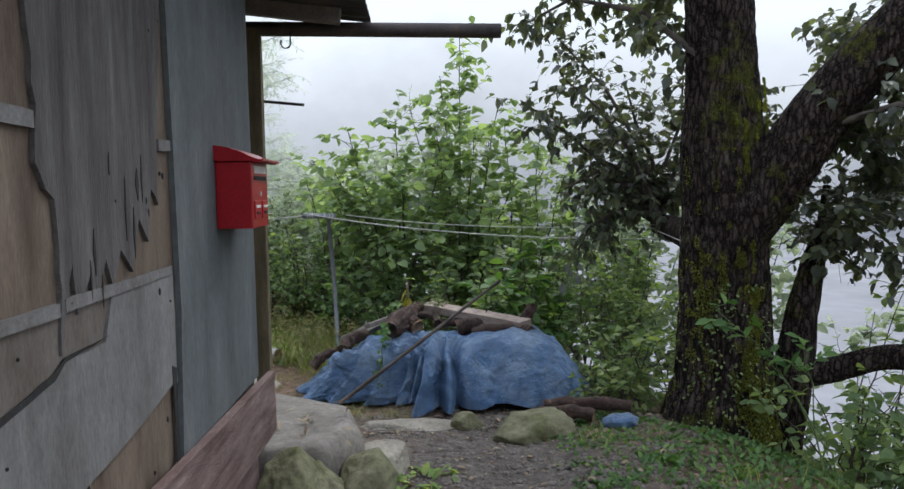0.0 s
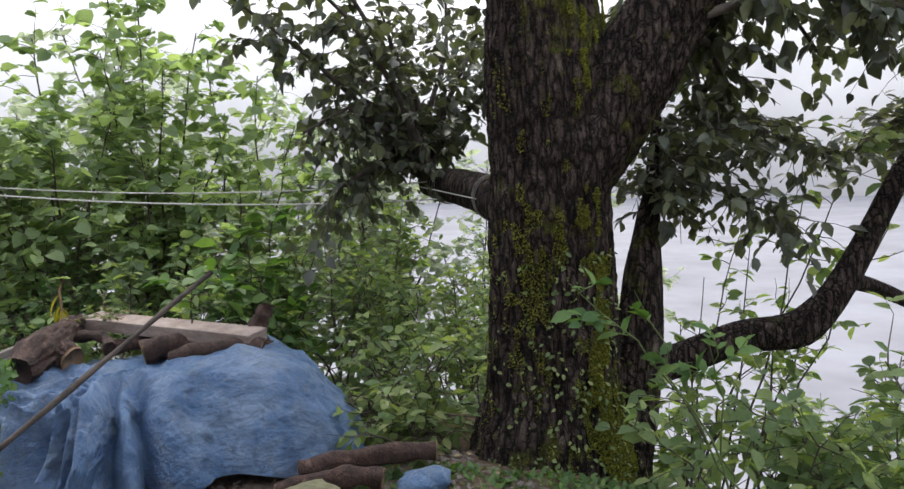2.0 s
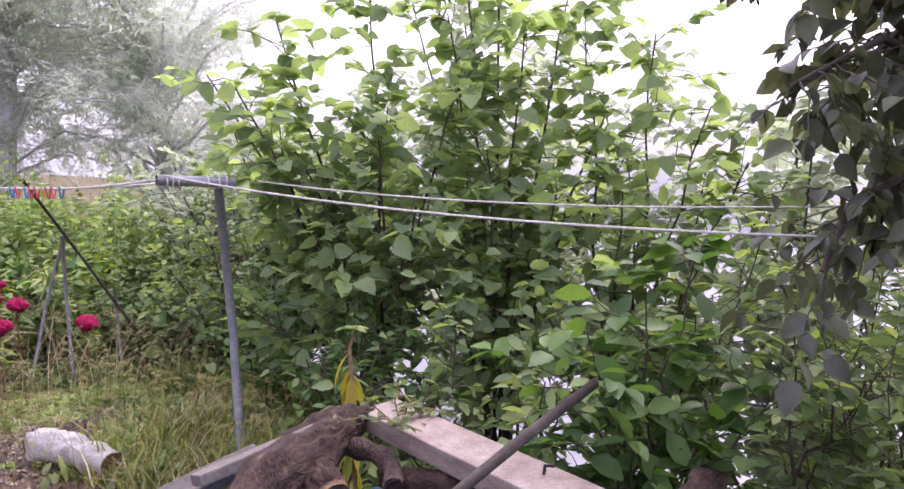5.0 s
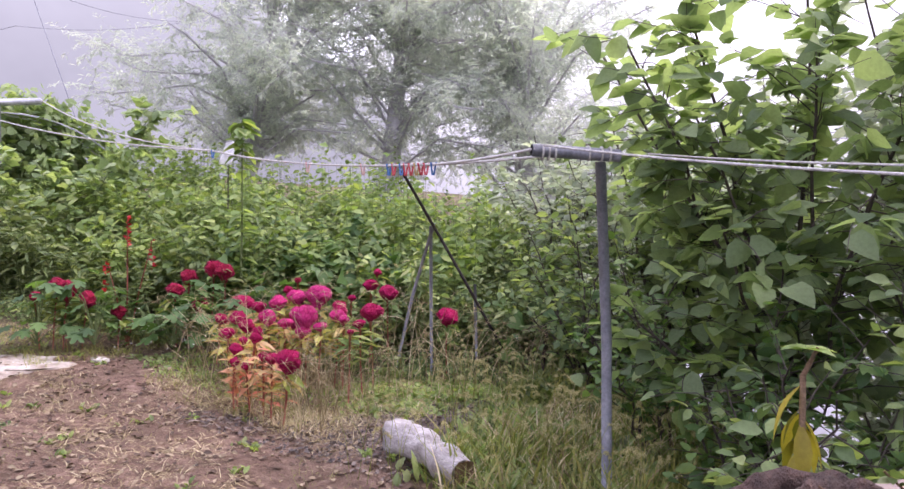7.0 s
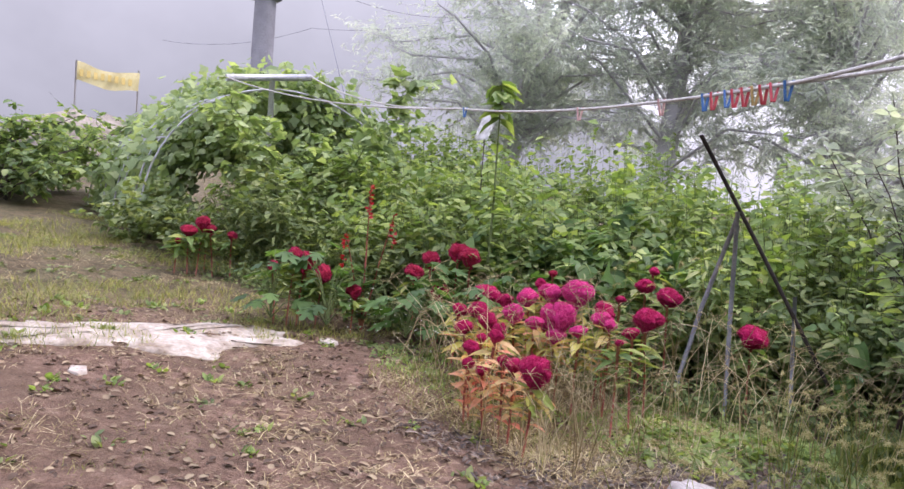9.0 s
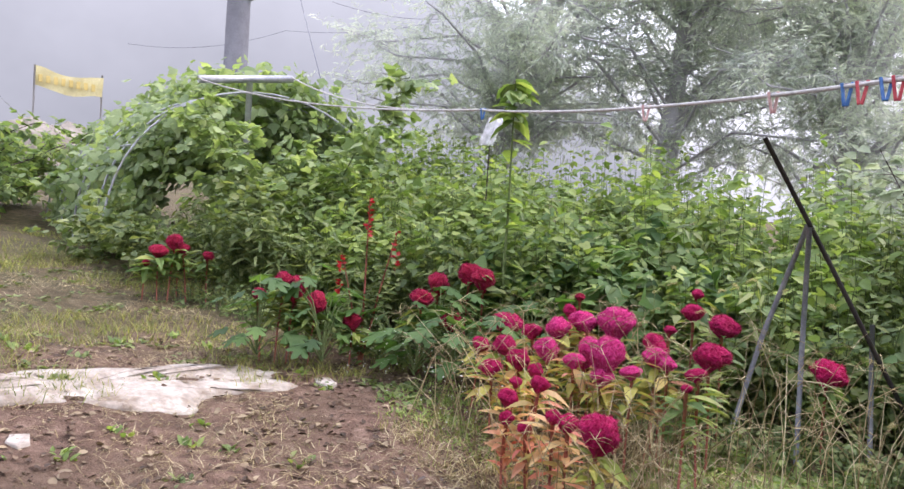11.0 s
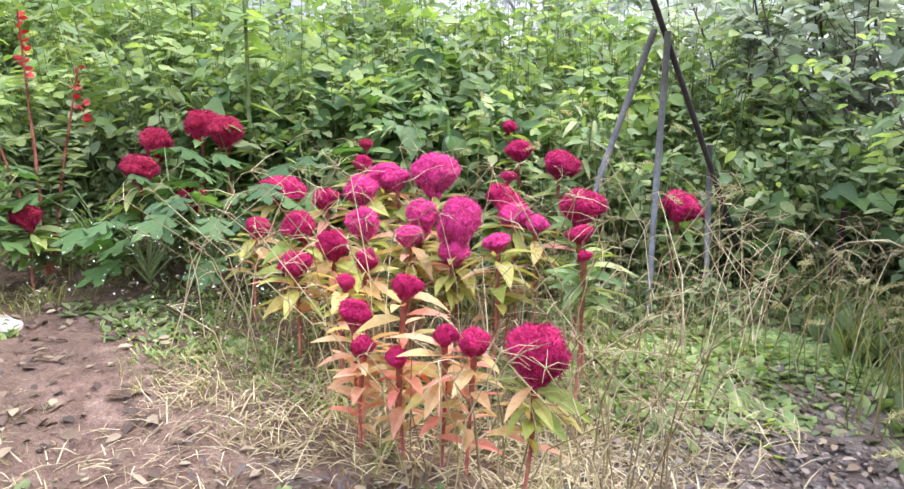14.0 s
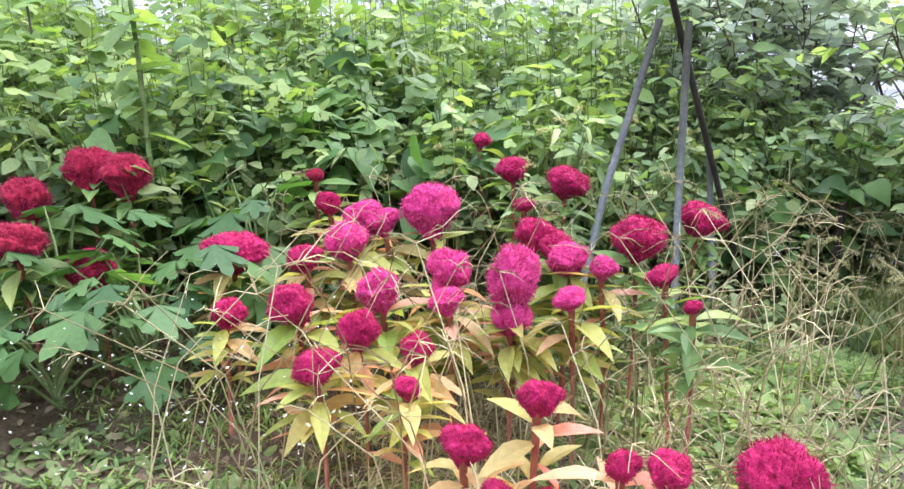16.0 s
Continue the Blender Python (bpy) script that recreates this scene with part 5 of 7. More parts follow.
leaves("moss", rel(mp), out + RNG.normal(0, 0.6, mp.shape), rand_dirs(len(mp)), RNG.uniform(0.008, 0.021, len(mp)), DIAMOND, MOSS, tree, "olive-green moss cushions on the bark")
n = 520
hh, aa = 0.25 + 1.35 * RNG.uniform(0, 1, n) ** 1.8, RNG.normal(-1.75, 0.75, n)
rr = np.interp(hh, [0.25, 0.7, 1.3, 2.5], [0.51, 0.41, 0.37, 0.355]) * 1.05
mp = np.stack([2.405 + rr * np.cos(aa), 6.28 + rr * np.sin(aa), hh], 1)
creeper = thing("creeper", (2.405, 6.28, 0.3), "small-leaved green creeper climbing the mossy trunk", "creeper")
leaves("foliage", mp - np.array([2.405, 6.28, 0.3]), rand_dirs(n, 0.4, 0.5), np.stack([np.cos(aa), np.sin(aa), np.full(n, 0.5)], 1), RNG.uniform(0.018, 0.045, n), OVAL, LEAF_WEED, creeper)

T2 = (2.88, 6.2, -0.05)
second = thing("crooked_tree", T2, "slim dark tree with one crooked limb on the river bank", "tree")
bark_tube("trunk", rel([(2.80, 6.2, -0.9), (2.86, 6.2, -0.2), (2.97, 6.2, 0.5), (3.05, 6.22, 0.95), (3.1, 6.25, 1.35), (3.2, 6.3, 1.75), (3.35, 6.4, 2.1)], T2), [0.22, 0.185, 0.165, 0.15, 0.12, 0.07, 0.02], second, 60, 28, 0.04, 2.0)
bark_tube("limb", rel([(3.03, 6.22, 0.72), (3.3, 6.08, 0.80), (3.6, 5.9, 0.95), (3.9, 5.68, 0.98), (4.1, 5.6, 1.2), (4.3, 5.56, 1.5), (4.6, 5.52, 1.98), (5.1, 5.5, 2.4), (5.8, 5.5, 2.7)], T2), [0.12, 0.11, 0.10, 0.115, 0.09, 0.075, 0.065, 0.05, 0.02], second, 60, 24, 0.05, 7.0)
bark_tube("limb", rel([(4.2, 5.58, 1.3), (4.5, 5.6, 1.22), (4.9, 5.55, 1.05), (5.4, 5.5, 1.05), (5.9, 5.4, 1.25)], T2), [0.06, 0.05, 0.045, 0.04, 0.02], second, 30, 16, 0.04, 8.0)
bark_tube("limb", rel([(3.05, 6.22, 0.9), (3.3, 6.45, 1.3), (3.4, 6.5, 1.8), (3.45, 6.5, 2.4)], T2), [0.08, 0.075, 0.06, 0.03], second, 30, 16, 0.04, 3.0)
BR2 = [[(3.2, 6.3, 1.75), (3.1, 6.0, 2.1), (3.2, 5.7, 2.3)], [(3.2, 6.3, 1.75), (3.5, 6.6, 2.0), (3.8, 6.9, 2.0)], [(4.6, 5.5, 1.98), (5.0, 5.7, 2.3), (5.4, 6.0, 2.4)], [(5.1, 5.5, 2.4), (5.5, 5.2, 2.8), (5.9, 5.0, 2.9)], [(5.4, 5.5, 1.05), (5.8, 5.6, 1.2), (6.2, 5.6, 1.1)], [(3.35, 6.4, 2.1), (3.8, 6.5, 2.5), (4.2, 6.4, 2.4)],
       [(3.45, 6.5, 2.2), (3.9, 6.1, 2.3), (4.3, 5.8, 2.1)], [(3.3, 6.3, 2.1), (3.6, 6.0, 1.9), (3.9, 5.8, 1.7)], [(5.1, 5.5, 2.4), (5.6, 6.2, 2.3), (6.1, 6.8, 2.2)], [(4.8, 5.5, 2.2), (5.0, 5.0, 2.4), (5.3, 4.6, 2.3)]]
tw, P, T, U, S = sprout(BR2, 0.022, 0.45, 7, 0.115, 0.4, 0.05)
tw.v = [rel(q, T2) for q in tw.v]
tagged(tw.link("twig_growth", TWIG, second), kind="stuff")
leaves("crown", rel(P, T2), T, U, S, OVAL, LEAF_DARK, second)


# ---- shrubs behind the woodpile and along the bank ----
def tops_around(x, y, z, n, spread, vary):
    return [(x + RNG.normal(0, spread), y + RNG.normal(0, spread), z + RNG.uniform(-vary, 0)) for _ in range(n)]


def base_at(x, y):
    return (x, y, float(gz(x, y)))


MUL = "leafy green mulberry bush with heart-shaped leaves behind the woodpile"
shrub("mulberry_bush", base_at(-0.55, 11.2), [(-1.5, 10.5, 2.75), (-1.85, 10.9, 2.9), (-1.1, 10.6, 2.3), (-0.9, 10.3, 1.7), (-0.5, 10.6, 2.6), (-1.3, 10.9, 3.3), (-0.6, 11.0, 3.5), (-0.2, 10.4, 1.9), (-1.4, 10.3, 1.2), (0.1, 10.8, 2.8)], MUL, "bush", LEAF_MULB, HEART, 0.155, 0.062, 0.55, 6, 0.35, 0.02)
shrub("mulberry_bush", base_at(0.4, 11.4), [(0.1, 11.4, 4.2), (0.45, 11.9, 4.9), (0.0, 11.1, 3.4), (0.6, 11.0, 3.3), (1.0, 11.3, 3.7), (0.3, 10.6, 2.3), (0.8, 10.5, 2.0), (0.5, 10.3, 1.3), (-0.1, 10.3, 1.4), (1.2, 10.8, 2.6)], MUL, "bush", LEAF_MULB, HEART, 0.155, 0.062, 0.55, 6, 0.35, 0.02)
shrub("mulberry_bush", base_at(1.3, 10.9), [(1.1, 11.3, 3.5), (1.6, 11.0, 3.2), (1.9, 10.6, 2.6), (1.2, 10.2, 2.0), (1.7, 10.0, 1.6), (2.1, 10.4, 2.2), (1.0, 9.9, 1.3), (1.5, 9.7, 1.0)], MUL, "bush", LEAF_MULB, HEART, 0.15, 0.066, 0.55, 6, 0.35, 0.018)
shrub("mulberry_bush", base_at(-1.6, 12.6), tops_around(-1.6, 12.6, 2.9, 8, 0.6, 1.2), MUL, "bush", LEAF_MULB, HEART, 0.13, 0.06, 0.42, 6, 0.35, 0.02)
HANG = "thin leafy sapling leaning over the river bank beside the big tree"
shrub("leaning_sapling", base_at(3.9, 6.1), [(4.47, 6.1, 2.0), (4.67, 5.82, 2.25), (4.24, 6.39, 1.45), (4.59, 5.94, 1.35), (4.76, 5.69, 1.6)], HANG, "sapling", LEAF_SHRUB, OVAL, 0.12, 0.13, 0.34, 5, 0.3, 0.010, group="bank saplings")
shrub("leaning_sapling", base_at(3.7, 6.5), [(4.02, 6.62, 1.2), (4.37, 6.23, 0.9), (3.9, 6.74, 0.85), (4.3, 6.5, 1.6), (4.1, 6.3, 0.6)], HANG, "sapling", LEAF_SHRUB, OVAL, 0.11, 0.14, 0.32, 5, 0.3, 0.010, group="bank saplings")
SAP = "young broadleaf shrub on the river bank behind the woodpile"
for x, y, h, n_t, mt in ((1.05, 8.75, 1.75, 6, LEAF_BROAD), (1.75, 8.9, 1.6, 6, LEAF_SHRUB), (2.3, 8.9, 1.5, 6, LEAF_SHRUB), (1.5, 9.6, 1.9, 6, LEAF_SHRUB), (2.6, 9.8, 1.9, 6, LEAF_SHRUB), (2.1, 8.1, 1.1, 5, LEAF_SHRUB), (1.9, 7.5, 0.9, 5, LEAF_SHRUB), (0.5, 9.2, 1.25, 5, LEAF_SHRUB), (0.0, 9.6, 1.3, 5, LEAF_SHRUB), (2.9, 8.6, 1.3, 6, LEAF_SHRUB), (3.4, 9.4, 1.5, 6, LEAF_SHRUB), (2.7, 7.5, 0.9, 5, LEAF_SHRUB), (-0.5, 9.9, 1.1, 5, LEAF_SHRUB), (1.62, 7.1, 0.95, 6, LEAF_WEED), (1.72, 6.65, 0.8, 6, LEAF_WEED), (1.9, 7.0, 1.05, 6, LEAF_SHRUB)):
    gg = float(gz(x, y))
    shrub("bank_shrub", (x, y, gg), tops_around(x, y, h, n_t, 0.32, 0.7), SAP, "shrub", mt, OVAL, 0.16 if mt is LEAF_BROAD else 0.105, 0.064, 0.40, 6, 0.2, 0.011, group="bank shrubs")
for x, y, h, n_t in ((3.5, 4.3, 1.35, 5), (3.9, 4.9, 1.1, 5), (4.4, 4.2, 1.2, 5), (3.2, 4.9, 0.95, 4), (4.9, 5.0, 0.6, 4), (5.4, 4.2, 0.8, 4), (3.1, 3.6, 1.2, 4), (4.2, 3.2, 1.0, 4), (5.2, 6.6, 0.1, 5), (4.3, 7.2, 0.1, 5), (5.0, 3.4, 0.8, 4), (3.0, 5.3, 0.8, 5), (3.3, 4.4, 0.9, 5), (3.7, 5.5, 0.6, 5), (2.9, 4.3, 0.85, 5), (4.6, 5.8, 0.5, 5), (3.9, 3.9, 0.9, 5)):
    gg = float(gz(x, y))
    shrub("bank_sapling", (x, y, gg), tops_around(x, y, max(h, gg + 0.8), n_t, 0.26, 0.6), "thin open sapling with pointed leaves on the river bank", "sapling", LEAF_SHRUB, OVAL, 0.12, 0.06, 0.34, 6, 0.15, 0.009, group="bank saplings")
shrub("bank_sapling", base_at(2.62, 5.05), [(1.86, 5.3, 1.55), (2.15, 5.2, 1.5), (2.4, 5.0, 1.3)], "slender sapling with pale green leaves before the trunk", "sapling", LEAF_BROAD, OVAL, 0.10, 0.14, 0.22, 6, 0.05, 0.007, wood=STEM_GREEN, start=0.55)

# Bank trees look misty only through their paled leaf colour.
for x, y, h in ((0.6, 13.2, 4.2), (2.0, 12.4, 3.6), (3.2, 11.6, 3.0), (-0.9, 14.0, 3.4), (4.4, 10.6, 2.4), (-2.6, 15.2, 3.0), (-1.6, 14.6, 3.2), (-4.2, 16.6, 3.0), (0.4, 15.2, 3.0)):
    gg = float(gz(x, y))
    shrub("bank_tree", (x, y, gg), tops_around(x, y, h, 9, 0.75, 2.2), "small tree down the river bank, leaves paled to imitate mist", "tree", LEAF_FAR_HAZE, HEART, 0.15, 0.06, 0.55, 7, 0.3, 0.02, group="bank trees in the mist")

# ---- clothes line ----
tp = thing("clothes_pole", (-1.48, 10.34, 0.0), "dull grey steel clothes-line pole leaning in the weeds", "pole")
tube("upright", [(0.04, -0.05, -0.15), (0.0, -0.06, 1.0), (-0.06, -0.11, 2.03)], 0.030, STEEL_DARK, tp, 16, bumpy=0.02)
cross = tube("crossbar", [(-0.39, -0.32, 2.085), (0.03, -0.045, 2.068)], 0.036, STEEL_DARK, tp, 18, bumpy=0.02)
# A black plug paints the shade inside the open pipe end.
tube("bore_shade", [(-0.394, -0.3225, 2.0852), (-0.37, -0.307, 2.0845)], 0.028, BLACK_GAP, cross, 16)
for k in (-0.28, -0.25, -0.22, -0.06, 0.0, 0.04):
    c = np.array([-0.06 + k, -0.105 + k * 0.65, 2.074])
    ring = [c + 0.040 * (math.cos(a) * np.array([-0.55, 0.84, 0]) + math.sin(a) * np.array([0, 0, 1])) for a in np.linspace(0, 6.1, 14)]
    tube("cord_turn", ring, 0.006, CORD, cross, 5)

bar = thing("line_bar", (-10.92, 11.9, 0.55), "galvanised pipe bar on a post carrying the clothes line", "pole")
tube("crossbar", [(-0.08, -0.6, 2.42), (0.08, 0.62, 2.62)], 0.05, STEEL, bar, 12)
tube("upright", [(0.0, 0.05, -0.2), (0.0, 0.05, 2.5)], 0.04, STEEL, bar, 12)

M1, M2 = (-2.66, 10.31, 2.03), (-5.9, 11.33, 2.26)
CORDS = (
    ([curve_pts((-1.84, 10.0, 2.09), M1, 0.01, 6), curve_pts(M1, M2, 0.06, 14)[1:], curve_pts(M2, (-11.0, 11.3, 2.98), 0.12, 14)[1:]], 0.0085),
    ([curve_pts((-1.52, 10.22, 2.10), M1, 0.01, 6)], 0.0085),
    ([curve_pts(M2, (-10.84, 12.49, 3.2), 0.14, 14)], 0.0085),
    ([curve_pts((-1.80, 10.02, 2.11), (2.44, 8.0, 1.83), 0.10, 24)], 0.007),
    ([curve_pts((-1.3, 10.34, 2.08), (2.50, 8.35, 1.97), 0.09, 24)], 0.006),
    ([curve_pts((2.48, 8.5, 1.93), (2.36, 7.15, 1.86), 0.0, 8)], 0.005),
)
for pieces, r in CORDS:
    tagged(tube("clothes_line", np.concatenate(pieces), r, CORD, sides=6), "pale twisted clothes-line cord strung across the garden", "clothes line", "clothes lines")
for k, y in enumerate((7.15, 7.19, 7.24, 8.12, 8.17, 8.22, 8.27)):
    c = np.array([2.525 + (y - 7.15) * 0.085, y, 1.855 + (y - 7.15) * 0.075])
    rr = 0.168 - 0.02 * (y - 7.1)
    loop = [c + rr * np.array([math.cos(a), 0.15 * math.sin(a * 0.5 + k), math.sin(a)]) for a in np.linspace(0, 6.2, 22)]
    tagged(tube("cord_loop", loop, 0.005, CORD_OLD, sides=5), "old pale cord wound round the sawn limb", "cord", "cord loops")


def pin(place, turn, tilt, material, label):
    e = thing("clothespin", (*place, tilt, 0, turn), label, "clothespin", "clothespins")
    for s in (-1, 1):
        part("leg", box_bm((0.011, 0.012, 0.085), (s * 0.011, 0, -0.028), 0.003, (0, s * 9, 0)), material, e)
    tube("spring", [(0.014 * math.cos(a), 0.008 * (a / 9 - 0.5), 0.004 + 0.007 * math.sin(a)) for a in np.linspace(0, 9, 16)], 0.0016, STEEL, e, 4)


line = np.concatenate([curve_pts(M1, M2, 0.06, 240)])
for s, mt, tx in ((0.01, PIN_BLUE, "blue plastic"), (0.03, PIN_RED, "dark red plastic"), (0.045, PIN_RED, "dark red plastic"), (0.06, PIN_YEL, "yellow plastic"), (0.075, PIN_RED, "red plastic"), (0.09, PIN_RED, "red plastic"), (0.105, PIN_BLUE, "pale blue plastic"), (0.13, PIN_RED, "red plastic"), (0.145, PIN_BLUE, "teal plastic"), (0.24, PIN_PINK, "faded pink plastic"), (0.46, PIN_PINK, "faded pink plastic"), (0.985, PIN_BLUE, "faded blue plastic")):
    q = line[int(round(s * 239))]
    pin(tuple(q), 17 + RNG.uniform(-20, 20), RNG.uniform(-14, 14), mt, tx + " clothespin clipped on the cord")
bag = bmesh.new()
bmesh.ops.create_grid(bag, x_segments=10, y_segments=14, size=0.5)
for p in bag.verts:
    q = p.co.copy()
    p.co = Vector((q.x * 0.16 + q.y * 0.10, 0.03 * noise.noise(q * 5), q.y * 0.30))
ext = bmesh.ops.solidify(bag, geom=bag.faces[:], thickness=0.004)
bg = part("plastic_bag", bag, BAG, None, smooth=True)
bg.matrix_basis = pose(-7.55, 13.1, 2.40, 0, 0, 45)
tagged(bg, "torn white plastic bag caught on a garden stake", "bag")
tagged(tube("garden_stake", [(-7.6, 13.15, 0.2), (-7.58, 13.12, 2.5)], 0.007, TWIG, sides=6), "thin wooden stake with a bag on it", "stake")

tagged(tube("iron_rod", [(-4.22, 12.25, 2.11), (-3.9, 12.65, 1.32), (-3.5, 13.12, 0.33), (-3.36, 13.3, -0.05)], 0.016, IRON, sides=8), "dark iron rod leaning over the flower bed", "rod")
tagged(tube("garden_stake", [(-3.97, 12.43, 1.56), (-3.96, 12.46, 0.7), (-3.94, 12.48, -0.1)], 0.017, STEEL_DARK, sides=8), "grey upright stake behind the flowers", "stake")
tagged(tube("garden_stake", [(-4.06, 12.64, 1.58), (-4.28, 12.6, 0.8), (-4.46, 12.56, -0.05)], 0.018, STEEL_DARK, sides=8), "grey leaning stake behind the flowers", "stake")
tagged(tube("garden_stake", [(-3.72, 12.95, 0.95), (-3.64, 12.9, -0.05)], 0.016, STEEL_DARK, sides=8), "short grey stake behind the flowers", "stake")
tagged(tube("garden_stake", [(-2.95, 13.1, 0.62), (-2.98, 13.05, -0.1)], 0.02, WOOD_LOG, sides=7), "short brown stake at the garden's edge", "stake")


# ---- cockscomb flowers ----
def comb_mesh(seed, crested):
    """A velvety, folded flower head about one unit wide, base at the origin."""
    bm = bmesh.new()
    bmesh.ops.create_icosphere(bm, subdivisions=5, radius=0.5)
    for p in bm.verts:
        q = p.co * 2
        lobe = 1.5 * noise.noise(q * 1.25 + Vector((seed, seed, 0)))
        w = abs(noise.noise(Vector((q.x * 4.5, q.y * 4.5, q.z * 2.0)) + Vector((seed, 0, 0))))
        w2 = abs(noise.noise(q * 9 + Vector((0, seed, 0))))
        d = 0.86 + 0.24 * lobe + 0.34 * min(w, 0.3) + 0.20 * min(w2, 0.3) + 0.05 * noise.noise(q * 22)
        up = 0.5 + 0.5 * q.z
        taper = 0.26 + 0.74 * min(1.0, up * 1.8)
        p.co = Vector((p.co.x * d * taper * crested, p.co.y * d * taper, (min(p.co.z * d, 0.36 + 0.25 * p.co.z * d) + 0.36) * 0.95))
    me = bpy.data.meshes.new("flower_head")
    bm.to_mesh(me)
    bm.free()
    me.polygons.foreach_set("use_smooth", np.ones(len(me.polygons), bool))
    return me


def fuzz_mesh(me, n, seed):
    """Short stiff fibres all over a head."""
    r = np.random.default_rng(seed)
    co = np.array([v.co for v in me.vertices])
    no = np.array([v.normal for v in me.vertices])
    pick = r.integers(0, len(co), n)
    pick = pick[co[pick, 2] > 0.1]
    return leaf_arrays(co[pick] * 0.985, no[pick] + r.normal(0, 0.35, (len(pick), 3)), r.normal(0, 1, (len(pick), 3)), r.uniform(0.04, 0.10, len(pick)), THIN)


HEADS = [comb_mesh(3.1 + k * 4.7, c) for k, c in enumerate((1.0, 1.12, 0.92, 1.25))]
FUZZ = []
for k, me in enumerate(HEADS):
    fv, ff = fuzz_mesh(me, 2600, k)
    FUZZ.append((fv, ff))


LEAF_MESH = {}


def comb_leaf(material):
    """One folded lance leaf, shared by all plants of its colour."""
    key = (material.name, int(RNG.integers(0, 4)))
    if key not in LEAF_MESH:
        tv, tf = COMBLEAF
        tv = tv * np.array([1, 0.9 + 0.12 * key[1], 0.7 + 0.3 * key[1]])
        me = bpy.data.meshes.new("leaf")
        me.from_pydata([tuple(map(float, q)) for q in tv], [], [tuple(int(k) for k in q) for q in tf])
        me.materials.append(material)
        LEAF_MESH[key] = me
    return LEAF_MESH[key]


def comb_variant(k, head_material, fibre_material, leaf_material, size_leaf, tall, low=0.46, name="cockscomb"):
    """One plant: red stem, leaves whorled under the head, velvety head."""
    e = thing(name, (0, 0, 0), "", "flower")
    tube("stem", [(0, 0, 0), (0.01, 0.005, tall * 0.5), (0, 0, tall + 0.02)], [0.007, 0.007, 0.012], STEM_RED, e, 7)
    me = HEADS[k].copy()
    me.materials.append(head_material)
    h = new("flower_head", me)
    h.parent = e
    h.location = (0, 0, tall)
    fz = link_mesh("fringe", FUZZ[k][0], FUZZ[k][1], fibre_material, h, "", smooth=False)
    n = 21
    for i in range(n):
        t = low + (1 - low) * ((i + RNG.uniform(0, 1)) / n) ** 0.8
        lf = new("leaf", comb_leaf(leaf_material))
        lf.parent = e
        size = size_leaf * (0.7 + 0.5 * t) * RNG.uniform(0.8, 1.15)
        lf.matrix_basis = pose(0, 0, t * tall, RNG.uniform(-25, 25), -48 + 42 * t + RNG.uniform(-18, 18), i * 137.5 + RNG.uniform(-20, 20)) @ Matrix.Scale(size, 4)
    return e, h


FRONT = [(-4.12, 10.5, 0.51, 0.205), (-4.35, 10.6, 0.50, 0.12), (-4.77, 10.64, 0.50, 0.12), (-4.75, 10.58, 0.42, 0.10), (-4.64, 10.65, 0.62, 0.12), (-4.585, 10.6, 0.40, 0.075), (-4.45, 10.62, 0.49, 0.085)]
MIDDLE = [(-5.71, 11.26, 0.6, 0.135), (-5.42, 11.34, 0.62, 0.159), (-5.29, 11.02, 0.54, 0.143), (-5.2, 11.21, 0.59, 0.148), (-5.01, 10.91, 0.51, 0.078), (-4.98, 11.11, 0.56, 0.117), (-5.49, 11.65, 0.7, 0.149), (-5.86, 11.7, 0.71, 0.214), (-5.49, 12.08, 0.81, 0.111)]
PINK = [(-5.14, 11.44, 0.65, 0.182), (-4.91, 11.34, 0.62, 0.124), (-4.73, 11.45, 0.65, 0.213), (-4.96, 11.58, 0.68, 0.186), (-4.5, 11.37, 0.63, 0.108), (-5.34, 11.77, 0.73, 0.189), (-5.34, 12.02, 0.79, 0.185), (-5.07, 11.99, 0.78, 0.209), (-5.2, 11.93, 0.77, 0.149), (-4.54, 11.65, 0.7, 0.157), (-4.38, 11.57, 0.68, 0.101), (-4.72, 11.36, 0.56, 0.16), (-4.95, 11.5, 0.6, 0.13)]
BACK = [(-4.64, 11.89, 0.76, 0.169), (-4.72, 12.08, 0.81, 0.074), (-4.74, 12.5, 0.91, 0.165), (-4.5, 12.5, 0.87, 0.215), (-4.94, 12.84, 1.0, 0.09), (-4.24, 11.87, 0.75, 0.22), (-4.51, 11.74, 0.72, 0.134), (-4.13, 11.55, 0.67, 0.1), (-4.12, 11.33, 0.62, 0.058), (-3.84, 12.6, 0.66, 0.225)]
LEFT = [(-6.61, 12.01, 0.98, 0.19), (-6.44, 12.07, 0.94, 0.20), (-6.56, 11.47, 0.8, 0.20), (-6.75, 11.75, 0.88, 0.2), (-6.4, 11.66, 0.65, 0.22), (-5.71, 12.4, 0.89, 0.087), (-7.17, 10.59, 0.81, 0.196), (-7.09, 10.74, 0.72, 0.174), (-7.21, 10.51, 0.89, 0.174), (-6.91, 11.02, 0.58, 0.152), (-7.27, 10.41, 0.76, 0.109), (-7.3, 10.7, 0.84, 0.15)]
FAR = [(-9.37, 10.44, 1.02, 0.25), (-9.31, 10.61, 0.97, 0.178), (-9.24, 10.79, 0.89, 0.148), (-9.45, 10.22, 0.81, 0.118), (-9.4, 10.35, 0.94, 0.22), (-9.55, 10.6, 0.9, 0.16)]


